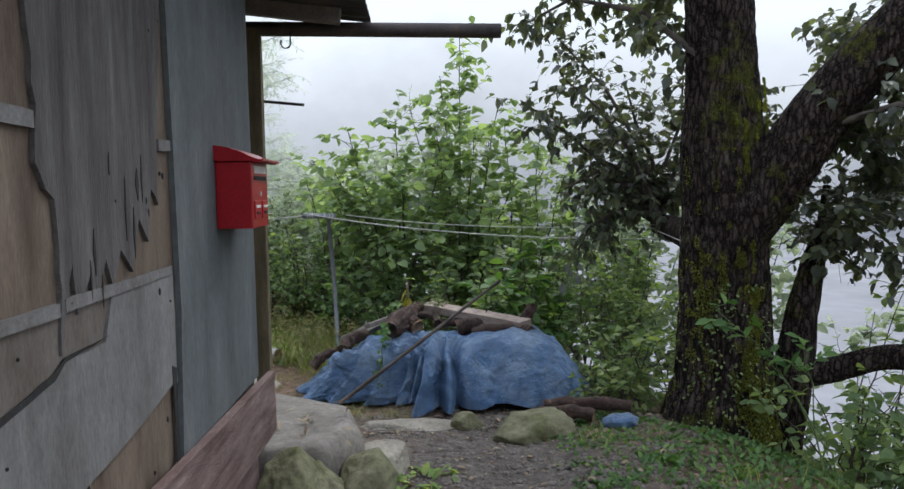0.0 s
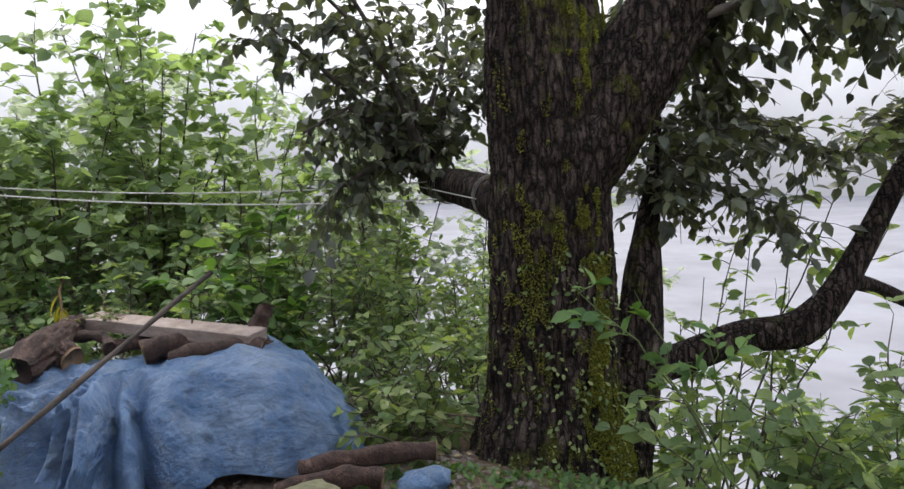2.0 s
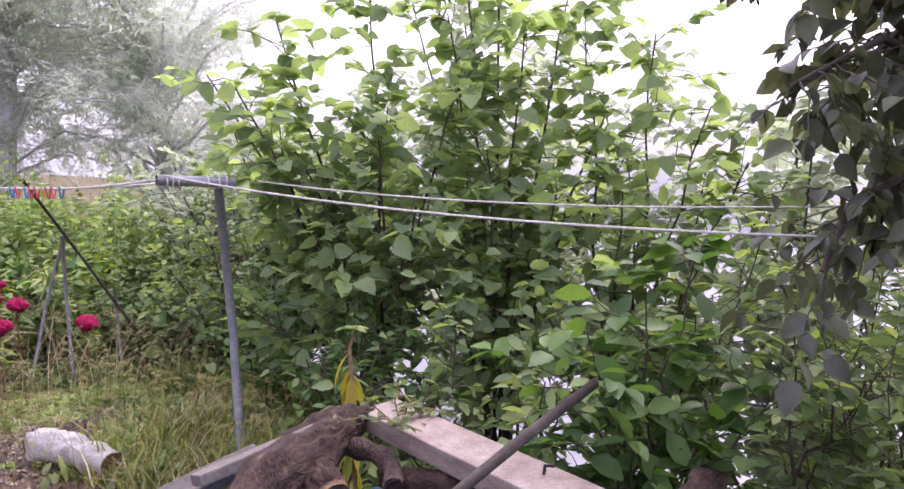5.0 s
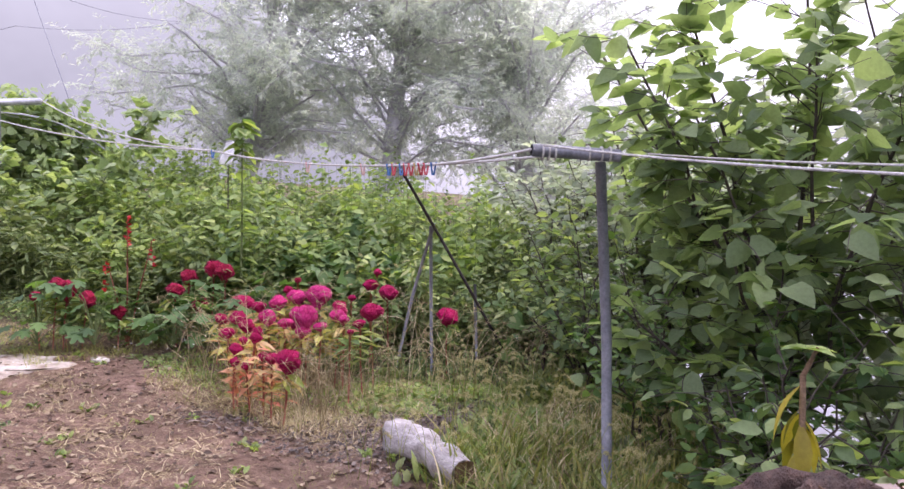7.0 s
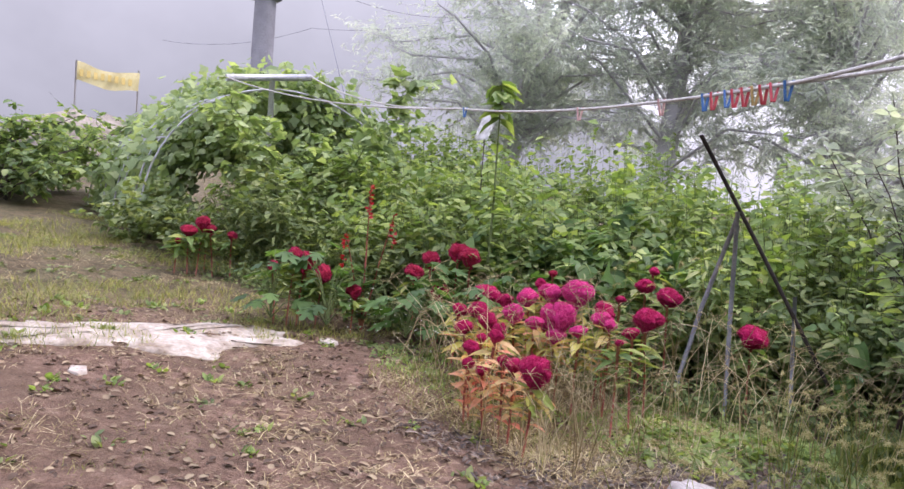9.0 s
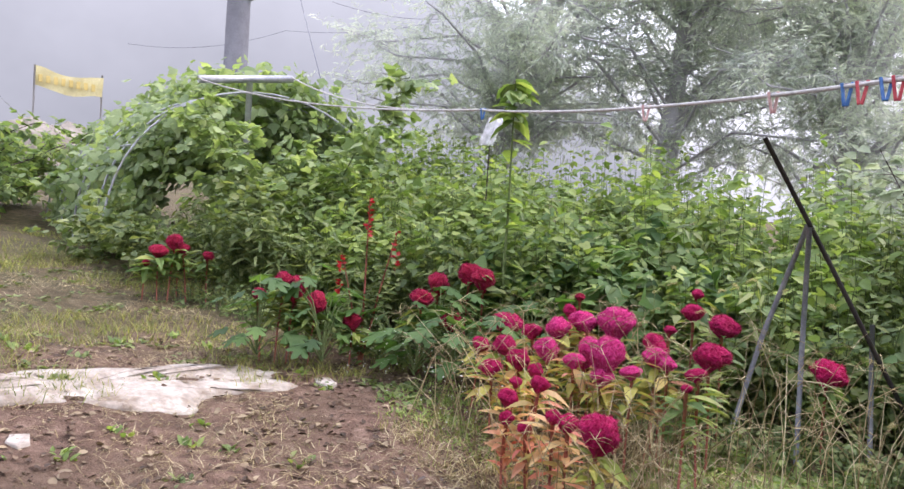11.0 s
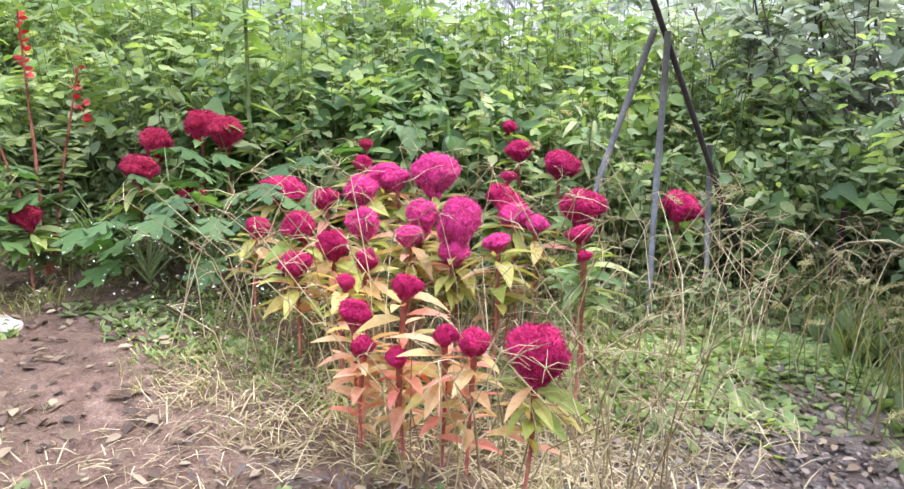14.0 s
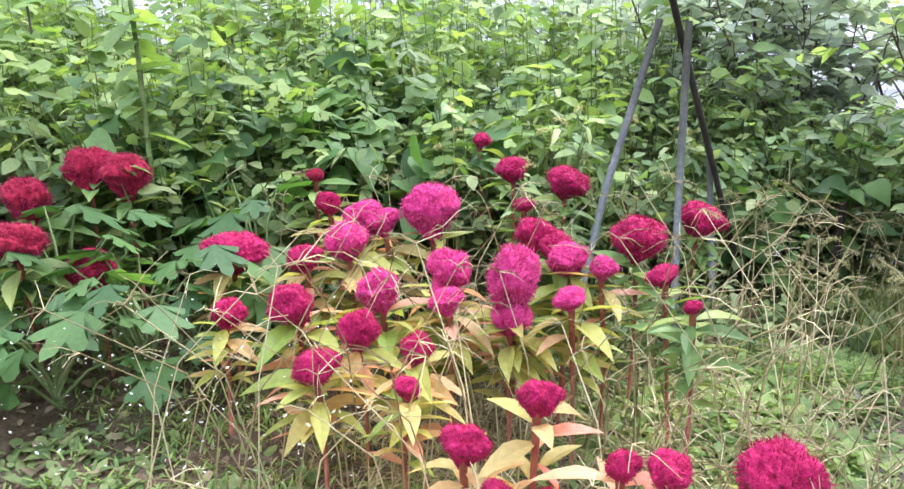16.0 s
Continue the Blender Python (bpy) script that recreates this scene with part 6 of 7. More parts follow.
def plant_bed(spots, head_material, fibre_material, leaf_material, label, group, leaf=0.16, low=0.46):
    """Plants of one bed, each at its place, height and head width."""
    for i, (x, y, z, w) in enumerate(spots):
        g = float(gz(x, y))
        tall = max(0.12, z - g - 0.42 * w)
        k = i % 3 if w < 0.23 else 3
        e, h = comb_variant(k, head_material, fibre_material, leaf_material, leaf * RNG.uniform(0.8, 1.15), tall, low)
        e.matrix_basis = pose(x, y, g, RNG.uniform(-5, 5), RNG.uniform(-5, 5), RNG.uniform(0, 360) if k < 3 else 12)
        hs = w * 0.95
        h.scale = (hs * RNG.uniform(0.88, 1.15), hs * RNG.uniform(0.85, 1.1), hs * RNG.uniform(0.9, 1.2) * (1.25 if w > 0.2 and head_material is COMB_PINK else 0.78 if w > 0.21 else 1.0))
        h.rotation_euler = (RNG.uniform(-0.25, 0.25), RNG.uniform(-0.25, 0.25), 0)
        big = "large crested" if w > 0.2 else "small" if w < 0.1 else "round"
        tagged(e, big + " " + label, "flower", group)


plant_bed(FRONT[:1], COMB, COMB_FIBRE, LEAF_COMB, "crimson velvety cockscomb flower with drooping green leaves", "cockscombs in the bed", 0.17)
plant_bed(FRONT[1:], COMB, COMB_FIBRE, LEAF_BLUSH, "crimson velvety cockscomb flower with yellow and pink leaves", "cockscombs in the bed", 0.14, 0.15)
plant_bed(MIDDLE, COMB, COMB_FIBRE, LEAF_COMB, "crimson velvety cockscomb flower with pink-edged leaves", "cockscombs in the bed")
plant_bed(PINK, COMB_PINK, COMB_FIBRE_PINK, LEAF_COMB, "bright magenta feathery cockscomb flower", "cockscombs in the bed", 0.18)
plant_bed(BACK, COMB, COMB_FIBRE, LEAF_COMB_GREEN, "crimson velvety cockscomb flower among green weeds", "cockscombs in the bed")
plant_bed(LEFT, COMB_DEEP, COMB_FIBRE, LEAF_COMB_GREEN, "dark red cockscomb flower among broad green leaves", "cockscombs by the thicket", 0.2)
plant_bed([(x, y, z, w * 0.72) for x, y, z, w in FAR], COMB_DEEP, COMB_FIBRE, LEAF_COMB_GREEN, "dark red cockscomb flower with dry foliage", "cockscombs far off", 0.2)


def salvia(x, y, top, spikes):
    g = float(gz(x, y))
    e = thing("scarlet_sage", (x, y, g), "tall scarlet sage with small red blooms on a thin stalk", "flower")
    for dx, dy, h in spikes:
        tube("stalk", [(0, 0, 0), (dx * 0.5, dy * 0.5, h * 0.55), (dx, dy, h)], [0.01, 0.008, 0.004], STEM_RED, e, 6)
        n = 24
        s = h - RNG.uniform(0, 0.34, n)
        a = RNG.uniform(0, 6.28, n)
        pos = np.stack([np.full(n, dx), np.full(n, dy), s], 1)
        leaves("bloom_spike", pos, np.stack([np.cos(a), np.sin(a), np.full(n, 0.2)], 1), rand_dirs(n), RNG.uniform(0.03, 0.055, n), OVAL, PETAL_RED, e)["kind"] = "stuff"
        n = 60
        s = RNG.uniform(0.1, h - 0.3, n)
        a = RNG.uniform(0, 6.28, n)
        pos = np.stack([dx * s / h, dy * s / h, s], 1)
        leaves("foliage", pos, np.stack([np.cos(a), np.sin(a), np.full(n, 0.1)], 1), np.tile([0, 0, 1.0], (n, 1)), RNG.uniform(0.07, 0.13, n), OVAL, LEAF_WEED, e)


salvia(-6.98, 11.18, 1.55, [(0, 0, 1.42), (0.14, 0.2, 1.15), (-0.06, -0.2, 0.95)])


def castor(x, y, h, n, label):
    """A plant with big lobed leaves on long stalks."""
    g = float(gz(x, y))
    e = thing("lobed_leaf_plant", (x, y, g), label, "plant", "lobed-leaf plants")
    st, pos, tip = Bundle(), [], []
    for i in range(n):
        a, z = RNG.uniform(0, 6.28), h * RNG.uniform(0.35, 1)
        r = RNG.uniform(0.08, 0.3)
        q = np.array([r * math.cos(a), r * math.sin(a), z])
        st.add([(0, 0, z * 0.3), q * np.array([0.5, 0.5, 0.8]), q], [0.006, 0.005, 0.003], 5)
        pos.append(q)
        tip.append((math.cos(a), math.sin(a), -0.35))
    st.link("stalk_growth", STEM_GREEN, e)
    leaves("foliage", np.array(pos), np.array(tip), np.tile([0, 0, 1.0], (n, 1)) + RNG.normal(0, 0.25, (n, 3)), RNG.uniform(0.13, 0.24, n), LOBED, LEAF_BROAD, e)


for x, y, h in ((-6.1, 11.45, 0.62), (-6.35, 11.25, 0.6), (-6.7, 11.3, 0.62), (-6.9, 10.75, 0.7), (-7.2, 10.35, 0.7), (-6.0, 11.75, 0.7), (-6.5, 11.6, 0.75), (-7.35, 10.9, 0.85), (-5.9, 12.1, 0.8)):
    castor(x, y, h, 16, "plant with broad lobed green leaves among the flowers")


# ---- thicket behind the flower bed ----
def front_line(x):
    return np.interp(x, [-16, -11, -9.6, -8, -7, -5.5, -4.3, -3.4, -2.4, -1.6], [11.2, 11.4, 11.2, 11.6, 12.05, 12.6, 12.85, 13.2, 13.5, 12.6])


def thicket(name, n_plants, x0, x1, depth, hmin, hmax, leaf_material, shape, size, n_leaf, label, tilt=0.25, front=0.0, stem=STEM_GREEN, face=0.5, bottom=0.25):
    """Many tall weeds in one mass: stalks and leaves up each stalk."""
    st, P, T, U, S = Bundle(), [], [], [], []
    xs = RNG.uniform(x0, x1, n_plants)
    back = RNG.uniform(0, 1, n_plants) ** 1.2 * depth + front
    ys = front_line(xs) + back
    for x, y, b in zip(xs, ys, back):
        g = float(gz(x, y))
        h = (hmin + (hmax - hmin) * min(1, max(b, 0) / 2.2)) * RNG.uniform(0.75, 1.15)
        h *= 0.9 + 0.25 * noise.noise(Vector((x * 0.7, y * 0.7, 2)))
        lean = RNG.normal(0, tilt * 0.35, 2)
        top = np.array([x + lean[0], y + lean[1] - 0.1, g + h])
        pts = np.array([(x, y, g - 0.02), (x + lean[0] * 0.3, y + lean[1] * 0.3, g + h * 0.5), top])
        st.add(pts, [0.006, 0.005, 0.0025], 4)
        k = max(3, int(n_leaf * h))
        s = RNG.uniform(bottom, 1, k)
        q = np.stack([np.interp(s, [0, 0.5, 1], pts[:, c]) for c in range(3)], 1) + RNG.normal(0, 0.05, (k, 3))
        P.append(q)
        T.append(rand_dirs(k, 0.3, 0.15) + np.array([0, -0.25 * face, 0]))
        U.append(np.tile([0, -face * 0.6, 1.0], (k, 1)) + RNG.normal(0, 0.35, (k, 3)))
        S.append(size * RNG.uniform(0.5, 1.25, k))
    e = thing(name, (0.5 * (x0 + x1), float(front_line(0.5 * (x0 + x1))), 0.0), label, "weeds", kind="stuff")
    o = np.array(e.location)
    st.v = [q - o for q in st.v]
    tagged(st.link("stalk_growth", stem, e), kind="stuff")
    tagged(leaves("foliage", np.concatenate(P) - o, np.concatenate(T), np.concatenate(U), np.concatenate(S), shape, leaf_material, e), kind="stuff")


thicket("hop_thicket", 900, -11.5, -4.2, 3.6, 1.0, 1.75, LEAF_HOP, LOBED3, 0.115, 24, "tangled yellow-green hop vines and weeds", front=0.25)
thicket("weed_thicket", 900, -10.5, -2.2, 2.4, 0.75, 1.6, LEAF_WEED, OVAL, 0.095, 30, "dense tall green weeds behind the flower bed")
thicket("weed_thicket", 420, -7.5, -2.0, 2.0, 0.9, 1.6, LEAF_SHRUB, OVAL, 0.10, 26, "dark leafy weeds behind the flower bed", front=0.15)
thicket("broad_leaf_weeds", 60, -7.0, -4.8, 1.1, 1.0, 1.6, LEAF_BROAD, HEART_BIG, 0.23, 12, "tall weeds with big drooping leaves", front=0.15, bottom=0.4)
thicket("broad_leaf_weeds", 26, -3.4, -1.6, 1.4, 0.9, 1.5, LEAF_BROAD, HEART_BIG, 0.17, 13, "greyish broad-leaved weeds at the garden's edge", front=-0.35)
thicket("tall_weeds", 420, -13.0, -2.6, 3.0, 1.7, 2.2, LEAF_HOP, OVAL, 0.12, 14, "tall misty weeds at the back of the thicket", front=3.4, bottom=0.4)
thicket("weed_thicket", 260, -11.5, -7.6, 1.2, 0.9, 1.5, LEAF_WEED, LANCE, 0.15, 34, "feathery green weeds by the vine arch", front=-0.2)
thicket("low_weeds", 520, -9.4, -3.0, 0.9, 0.22, 0.5, LEAF_WEED, OVAL, 0.055, 60, "low green weeds along the flower bed", front=-0.75, bottom=0.05)
thicket("tall_stalks", 70, -9.5, -3.0, 2.2, 1.6, 2.3, LEAF_HOP, OVAL, 0.13, 16, "single tall stalks rising out of the thicket", front=0.4, bottom=0.5)
thicket("tall_stalks", 60, -8.5, -2.4, 1.6, 1.2, 1.9, LEAF_WEED, LANCE, 0.16, 26, "feathery tall stalks rising out of the thicket", front=0.1, bottom=0.3)
tall = thing("tall_weed", (-6.5, 12.32, 0.1), "tall single weed with a leafy yellow-green top", "weed")
tube("stalk", [(0, 0, 0), (0.02, 0.0, 1.4), (0.0, 0.0, 2.6)], [0.016, 0.012, 0.005], STEM_GREEN, tall, 7)
n = 64
s = np.r_[RNG.uniform(0.6, 2.6, 34), RNG.uniform(2.2, 2.62, 30)]
leaves("foliage", np.stack([np.zeros(n), np.zeros(n), s], 1), rand_dirs(n, 0.3, 0.25), np.tile([0, 0, 1.0], (n, 1)), RNG.uniform(0.14, 0.26, n), OVAL, LEAF_HOP, tall)
shrub("open_shrub", base_at(-2.4, 12.7), [(-2.9, 12.4, 1.3), (-2.4, 12.3, 1.6), (-2.0, 12.2, 1.7), (-2.6, 12.6, 1.9), (-3.0, 12.7, 1.5), (-1.9, 12.5, 1.3), (-2.2, 12.0, 1.0), (-2.7, 12.1, 0.8)], "open grey-green shrub at the garden's river edge", "shrub", LEAF_SHRUB, OVAL, 0.10, 0.05, 0.34, 6, 0.2, 0.014)
# Shrubs at the edge share the paled leaf, again painted haze.
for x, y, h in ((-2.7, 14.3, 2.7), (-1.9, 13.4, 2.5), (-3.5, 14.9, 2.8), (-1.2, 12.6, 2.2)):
    shrub("haze_pale_shrub", base_at(x, y), tops_around(x, y - 0.2, h, 8, 0.45, 1.3), "tall thin-stemmed shrub at the garden's river edge", "shrub", LEAF_FAR_HAZE, OVAL, 0.13, 0.07, 0.42, 7, 0.2, 0.014, group="river edge shrubs")
# The darker leaf here puts the hedge interior's shade into the colour.
shrub("shade_dark_shrub", base_at(-1.5, 11.6), [(-1.9, 11.2, 0.9), (-1.4, 11.0, 1.2), (-1.8, 11.5, 1.5), (-1.2, 11.2, 1.7), (-1.0, 10.8, 0.9), (-1.6, 10.9, 0.7)], "open shrub beside the clothes pole, hedge shade put into its dark leaves", "shrub", LEAF_BROAD, OVAL, 0.09, 0.05, 0.32, 6, 0.2, 0.012)
shrub("shade_dark_shrub", base_at(-0.7, 10.3), [(-0.9, 10.0, 0.9), (-0.5, 9.9, 1.1), (-0.2, 10.1, 1.2), (-0.6, 10.5, 1.5), (-1.1, 10.3, 0.8), (-0.1, 9.8, 0.8)], "open shrub beside the clothes pole, hedge shade put into its dark leaves", "shrub", LEAF_BROAD, OVAL, 0.09, 0.045, 0.32, 6, 0.2, 0.012)

yel = thing("wilting_plant", (-0.42, 8.96, float(gz(-0.42, 8.96))), "wilting plant with yellow hanging leaves behind the woodpile", "plant")
tube("stalk", [(0, 0, 0), (0.02, 0, 0.6), (0.0, 0, 1.15), (0.04, 0.0, 1.25)], [0.018, 0.014, 0.01, 0.006], WOOD_CUT, yel, 7)
n = 26
a = RNG.uniform(0, 6.28, n)
leaves("foliage", np.stack([0 * a, 0 * a, RNG.uniform(0.35, 1.2, n)], 1), np.stack([np.cos(a), np.sin(a), np.full(n, -1.3)], 1), np.stack([np.cos(a), np.sin(a), np.full(n, 0.5)], 1), RNG.uniform(0.12, 0.24, n), COMBLEAF, LEAF_YEL, yel)
n = 9
a = RNG.uniform(0, 6.28, n)
leaves("top_leaves", np.stack([0 * a, 0 * a, np.full(n, 1.24)], 1), np.stack([np.cos(a), np.sin(a), np.full(n, 0.1)], 1), np.tile([0, 0, 1.0], (n, 1)), RNG.uniform(0.07, 0.11, n), OVAL, LEAF_HOP, yel)


# ---- vine-covered arch frame ----
arch = thing("vine_arch", (-12.6, 12.3, 0.6), "galvanised hoop frame half covered by green vines", "trellis")
A_C, A_ACROSS, A_ALONG = np.array([-11.35, 12.4]), np.array([0.36, 0.93]), np.array([-0.99, 0.04])
P, T, U, S = [], [], [], []
for k in range(7):
    c = A_C + A_ALONG * (0.62 * k - (0.22 if k % 2 else 0.0))
    pts = []
    for t in np.linspace(0, math.pi, 26):
        q = c - A_ACROSS * 2.0 * math.cos(t)
        pts.append((q[0], q[1], 0.62 + 2.38 * math.sin(t) ** 0.8))
    pts = np.array(pts)
    tube("hoop", pts - np.array([-12.6, 12.3, 0.6]), 0.015, STEEL, arch, 8)
    if k < 6:
        for t in np.r_[RNG.normal(1.9, 0.40, 560), RNG.uniform(1.1, 3.05, 700), RNG.uniform(1.8, 3.05, 420), RNG.uniform(0.05, 1.2, 900)]:
            t = min(max(t, 0.05), 3.1)
            c2 = A_C + A_ALONG * (0.62 * (k + RNG.uniform(0, 1)))
            deep = 1.09 - 0.6 * RNG.uniform(0, 1) ** 2 if t > 1.25 else 0.97 - 0.3 * RNG.uniform(0, 1)
            q = c2 - A_ACROSS * 2.0 * deep * math.cos(t)
            P.append((q[0], q[1], 0.66 + 2.42 * deep * math.sin(t) ** 0.8))
            T.append((-math.cos(t) * A_ACROSS[0], -math.cos(t) * A_ACROSS[1], -0.4))
            U.append((-math.cos(t) * A_ACROSS[0] * 0.8 + 0.3, -math.cos(t) * A_ACROSS[1] * 0.8 - 0.2, math.sin(t)))
for h in (0.6, 1.3, 1.9):
    q = A_C - A_ACROSS * 2.0 * math.cos(h)
    q2 = q + A_ALONG * 3.7
    z = 0.62 + 2.38 * math.sin(h) ** 0.8
    tube("purlin", np.array([(q[0], q[1], z), (q2[0], q2[1], z)]) - np.array([-12.6, 12.3, 0.6]), 0.016, STEEL, arch, 6)
P = np.array(P) + RNG.normal(0, 0.12, (len(P), 3))
vine = thing("arch_vine", (-12.6, 12.3, 0.6), "green hop vine spread over the hoop frame", "vine", kind="stuff")
tagged(leaves("foliage", P - np.array([-12.6, 12.3, 0.6]), np.array(T) + RNG.normal(0, 0.5, P.shape), np.array(U) + RNG.normal(0, 0.3, P.shape), RNG.uniform(0.09, 0.20, len(P)), LOBED3, LEAF_VINE, vine), kind="stuff")
shrub("weed_clump", base_at(-10.3, 12.4), tops_around(-10.3, 12.6, 3.0, 10, 0.7, 1.6), "tall weed clump with vines at the end of the arch", "weed", LEAF_VINE, LOBED3, 0.16, 0.05, 0.5, 9, 0.4, 0.012, STEM_GREEN)
shrub("weed_clump", base_at(-9.4, 11.6), tops_around(-9.4, 11.7, 1.9, 9, 0.5, 0.9), "tall bushy green weeds by the arch", "weed", LEAF_WEED, OVAL, 0.12, 0.05, 0.4, 8, 0.2, 0.010, STEM_GREEN)


shrub("weed_clump", base_at(-10.6, 10.7), tops_around(-10.7, 10.8, 1.35, 8, 0.42, 0.5), "bushy green weeds at the foot of the hoop frame", "weed", LEAF_WEED, OVAL, 0.10, 0.05, 0.34, 8, 0.2, 0.008, STEM_GREEN)
shrub("weed_clump", base_at(-11.7, 10.55), tops_around(-11.7, 10.6, 1.25, 8, 0.45, 0.5), "bushy green weeds at the foot of the hoop frame", "weed", LEAF_WEED, LOBED3, 0.11, 0.05, 0.34, 8, 0.2, 0.008, STEM_GREEN)


# ---- far things ----
def willow(x, y, h, lean, n_br, label, width=3.0):
    g = float(gz(x, y))
    base = np.array([x, y, g])
    e = thing("willow_tree", tuple(base), label, "tree", "willows")
    top = base + np.array([lean[0], lean[1], h * 0.75])
    trunk = curve_pts(base - np.array([0, 0, 0.3]), top, -0.1, 10)
    tube("trunk", trunk - base, np.linspace(0.27, 0.10, 10), WILLOW_BARK_HAZE, e, 14, "", 0.2, x)
    brs, limbs = [], Bundle()
    for i in range(n_br):
        s = RNG.uniform(0.25, 1.0)
        a = base + (top - base) * s
        ang = RNG.uniform(0, 6.28)
        out = RNG.uniform(0.5, 1.0) * width
        b = a + np.array([math.cos(ang) * out, math.sin(ang) * out, RNG.uniform(0.2, 0.30 * h)])
        m = (a + b) / 2 + np.array([0, 0, 0.5])
        br = np.array([a, m, b, b + np.array([math.cos(ang) * 0.5, math.sin(ang) * 0.5, 0.1])])
        brs.append(br)
        limbs.add(br - base, np.linspace(0.035, 0.008, 4), 6)
    tagged(limbs.link("limb_growth", WILLOW_BARK_HAZE, e), kind="stuff")
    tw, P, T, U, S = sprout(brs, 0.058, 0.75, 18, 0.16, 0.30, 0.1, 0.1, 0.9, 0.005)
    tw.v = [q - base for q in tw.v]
    tagged(tw.link("twig_growth", WILLOW_BARK_HAZE, e), kind="stuff")
    leaves("crown", P - base, T, U, S, THIN, LEAF_WILLOW_HAZE, e, "narrow leaves with mist painted into their pale colour")


# Haze on these willows comes from their pale leaf and bark colours.
WIL = "tall drooping willow, paled in colour to stand in for mist"
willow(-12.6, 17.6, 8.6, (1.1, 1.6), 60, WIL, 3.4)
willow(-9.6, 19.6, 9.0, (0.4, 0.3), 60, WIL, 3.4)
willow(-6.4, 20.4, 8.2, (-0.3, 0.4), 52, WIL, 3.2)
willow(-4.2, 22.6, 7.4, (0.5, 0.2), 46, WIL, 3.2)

for x, y, h, r in ((-15.4, 9.2, 2.5, 0.8), (-16.6, 8.4, 2.5, 0.8), (-17.6, 10.2, 2.6, 0.9)):
    shrub("round_bush", base_at(x, y), tops_around(x, y, h, 16, r, 1.2), "rounded dull-green bush in the mist beside the yard", "bush", LEAF_SHRUB, OVAL, 0.16, 0.07, 0.5, 10, 0.2, 0.02, group="bushes in the mist")

up = thing("utility_pole", (-14.9, 13.55, 0.6), "grey concrete utility pole with wires, fading into mist", "pole")
tube("shaft", [(0, 0, -0.3), (0, 0, 4), (0.05, 0, 9.5)], [0.235, 0.215, 0.17], CONCRETE, up, 20)
tube("conduit", [(-0.23, -0.08, 0), (-0.2, -0.08, 6), (-0.17, -0.08, 9)], 0.03, STEEL_DARK, up, 8)
part("band", box_bm((0.5, 0.5, 0.09), (0.02, 0, 4.68), 0.06), STEEL_DARK, up)
tagged(tube("guy_wire", [(-14.7, 13.6, 8.4), (-12.9, 14.6, 2.6)], 0.009, STEEL_DARK, sides=5), "dark steel guy wire running down from the utility pole", "wire")
WIRES = (((-22.6, 18.64, 6.92), (-19.13, 23.6, 8.13)), ((-20.67, 19.1, 7.59), (-18.0, 22.8, 7.65)),
         ((-26.0, 15.0, 6.2), (-22.6, 18.64, 6.92)))
for a, b in WIRES:
    tagged(tube("overhead_wire", curve_pts(a, b, 0.3, 16), 0.009, STEEL_DARK, sides=5), "thin dark overhead wire through the mist", "wire", "overhead wires")


ban = thing("banner", (-24.6, 13.25, 1.75), "faded yellow banner, paled further for mist, with orange lettering, hung between posts", "banner")
b0, b1 = np.array([-0.25, -1.05, 3.05]), np.array([0.2, 0.62, 2.92])
v, f = [], []
for j in range(8):
    for i in range(24):
        s = i / 23
        q = b0 + (b1 - b0) * s
        v.append((q[0] + 0.05 * math.sin(s * 14 + j * 0.4), q[1], q[2] + 0.07 * math.cos(s * 6.28) - 0.54 * j / 7))
v += [(a + 0.006, b, c) for a, b, c in v]
for j in range(7):
    for i in range(23):
        q = (j * 24 + i, j * 24 + i + 1, (j + 1) * 24 + i + 1, (j + 1) * 24 + i)
        f += [q, tuple(k + 192 for k in q[::-1])]
link_mesh("cloth", v, f, BANNER, ban)
for i in range(8):
    s = (i + 0.8) / 9.2
    q = b0 + (b1 - b0) * s
    part("lettering_bar", box_bm((0.02, 0.10, 0.20), (q[0] + 0.075, q[1], q[2] - 0.27), 0.004), BANNER_INK, ban)
for y in (-1.08, 0.65):
    tube("post", [(0.0, y, -0.8), (0.0, y, 3.1)], 0.025, STEEL, ban, 8)
slab_rock("rock_bank", [(-26.5, 10.6), (-24.2, 10.8), (-23.9, 13.0), (-24.4, 14.6), (-27, 14.4)], 0.3, 2.9, STONE, "pale rocky bank in the mist under the banner", 0.35, 2, "", "rock", 0.4)


# ---- grass, weeds, straw, litter ----
def tufts(name, x, y, n_blades, size, material, label, shape=BLADE, upright=0.9, spread=0.05, category="grass"):
    """Grass and weeds over given spots, one mass."""
    m = len(x)
    xs = np.repeat(x, n_blades) + RNG.normal(0, spread, m * n_blades)
    ys = np.repeat(y, n_blades) + RNG.normal(0, spread, m * n_blades)
    a = RNG.uniform(0, 6.28, len(xs))
    up_ = upright * RNG.uniform(0.5, 1.5, len(xs))
    tip = np.stack([np.cos(a), np.sin(a), up_], 1)
    face = np.stack([-np.cos(a), -np.sin(a), 1 / (up_ + 0.2)], 1)
    s = size * RNG.uniform(0.45, 1.25, len(xs))
    ob = leaves(name, on_ground(xs, ys, -0.005), tip, face, s, shape, material)
    return tagged(ob, label, category, kind="stuff")


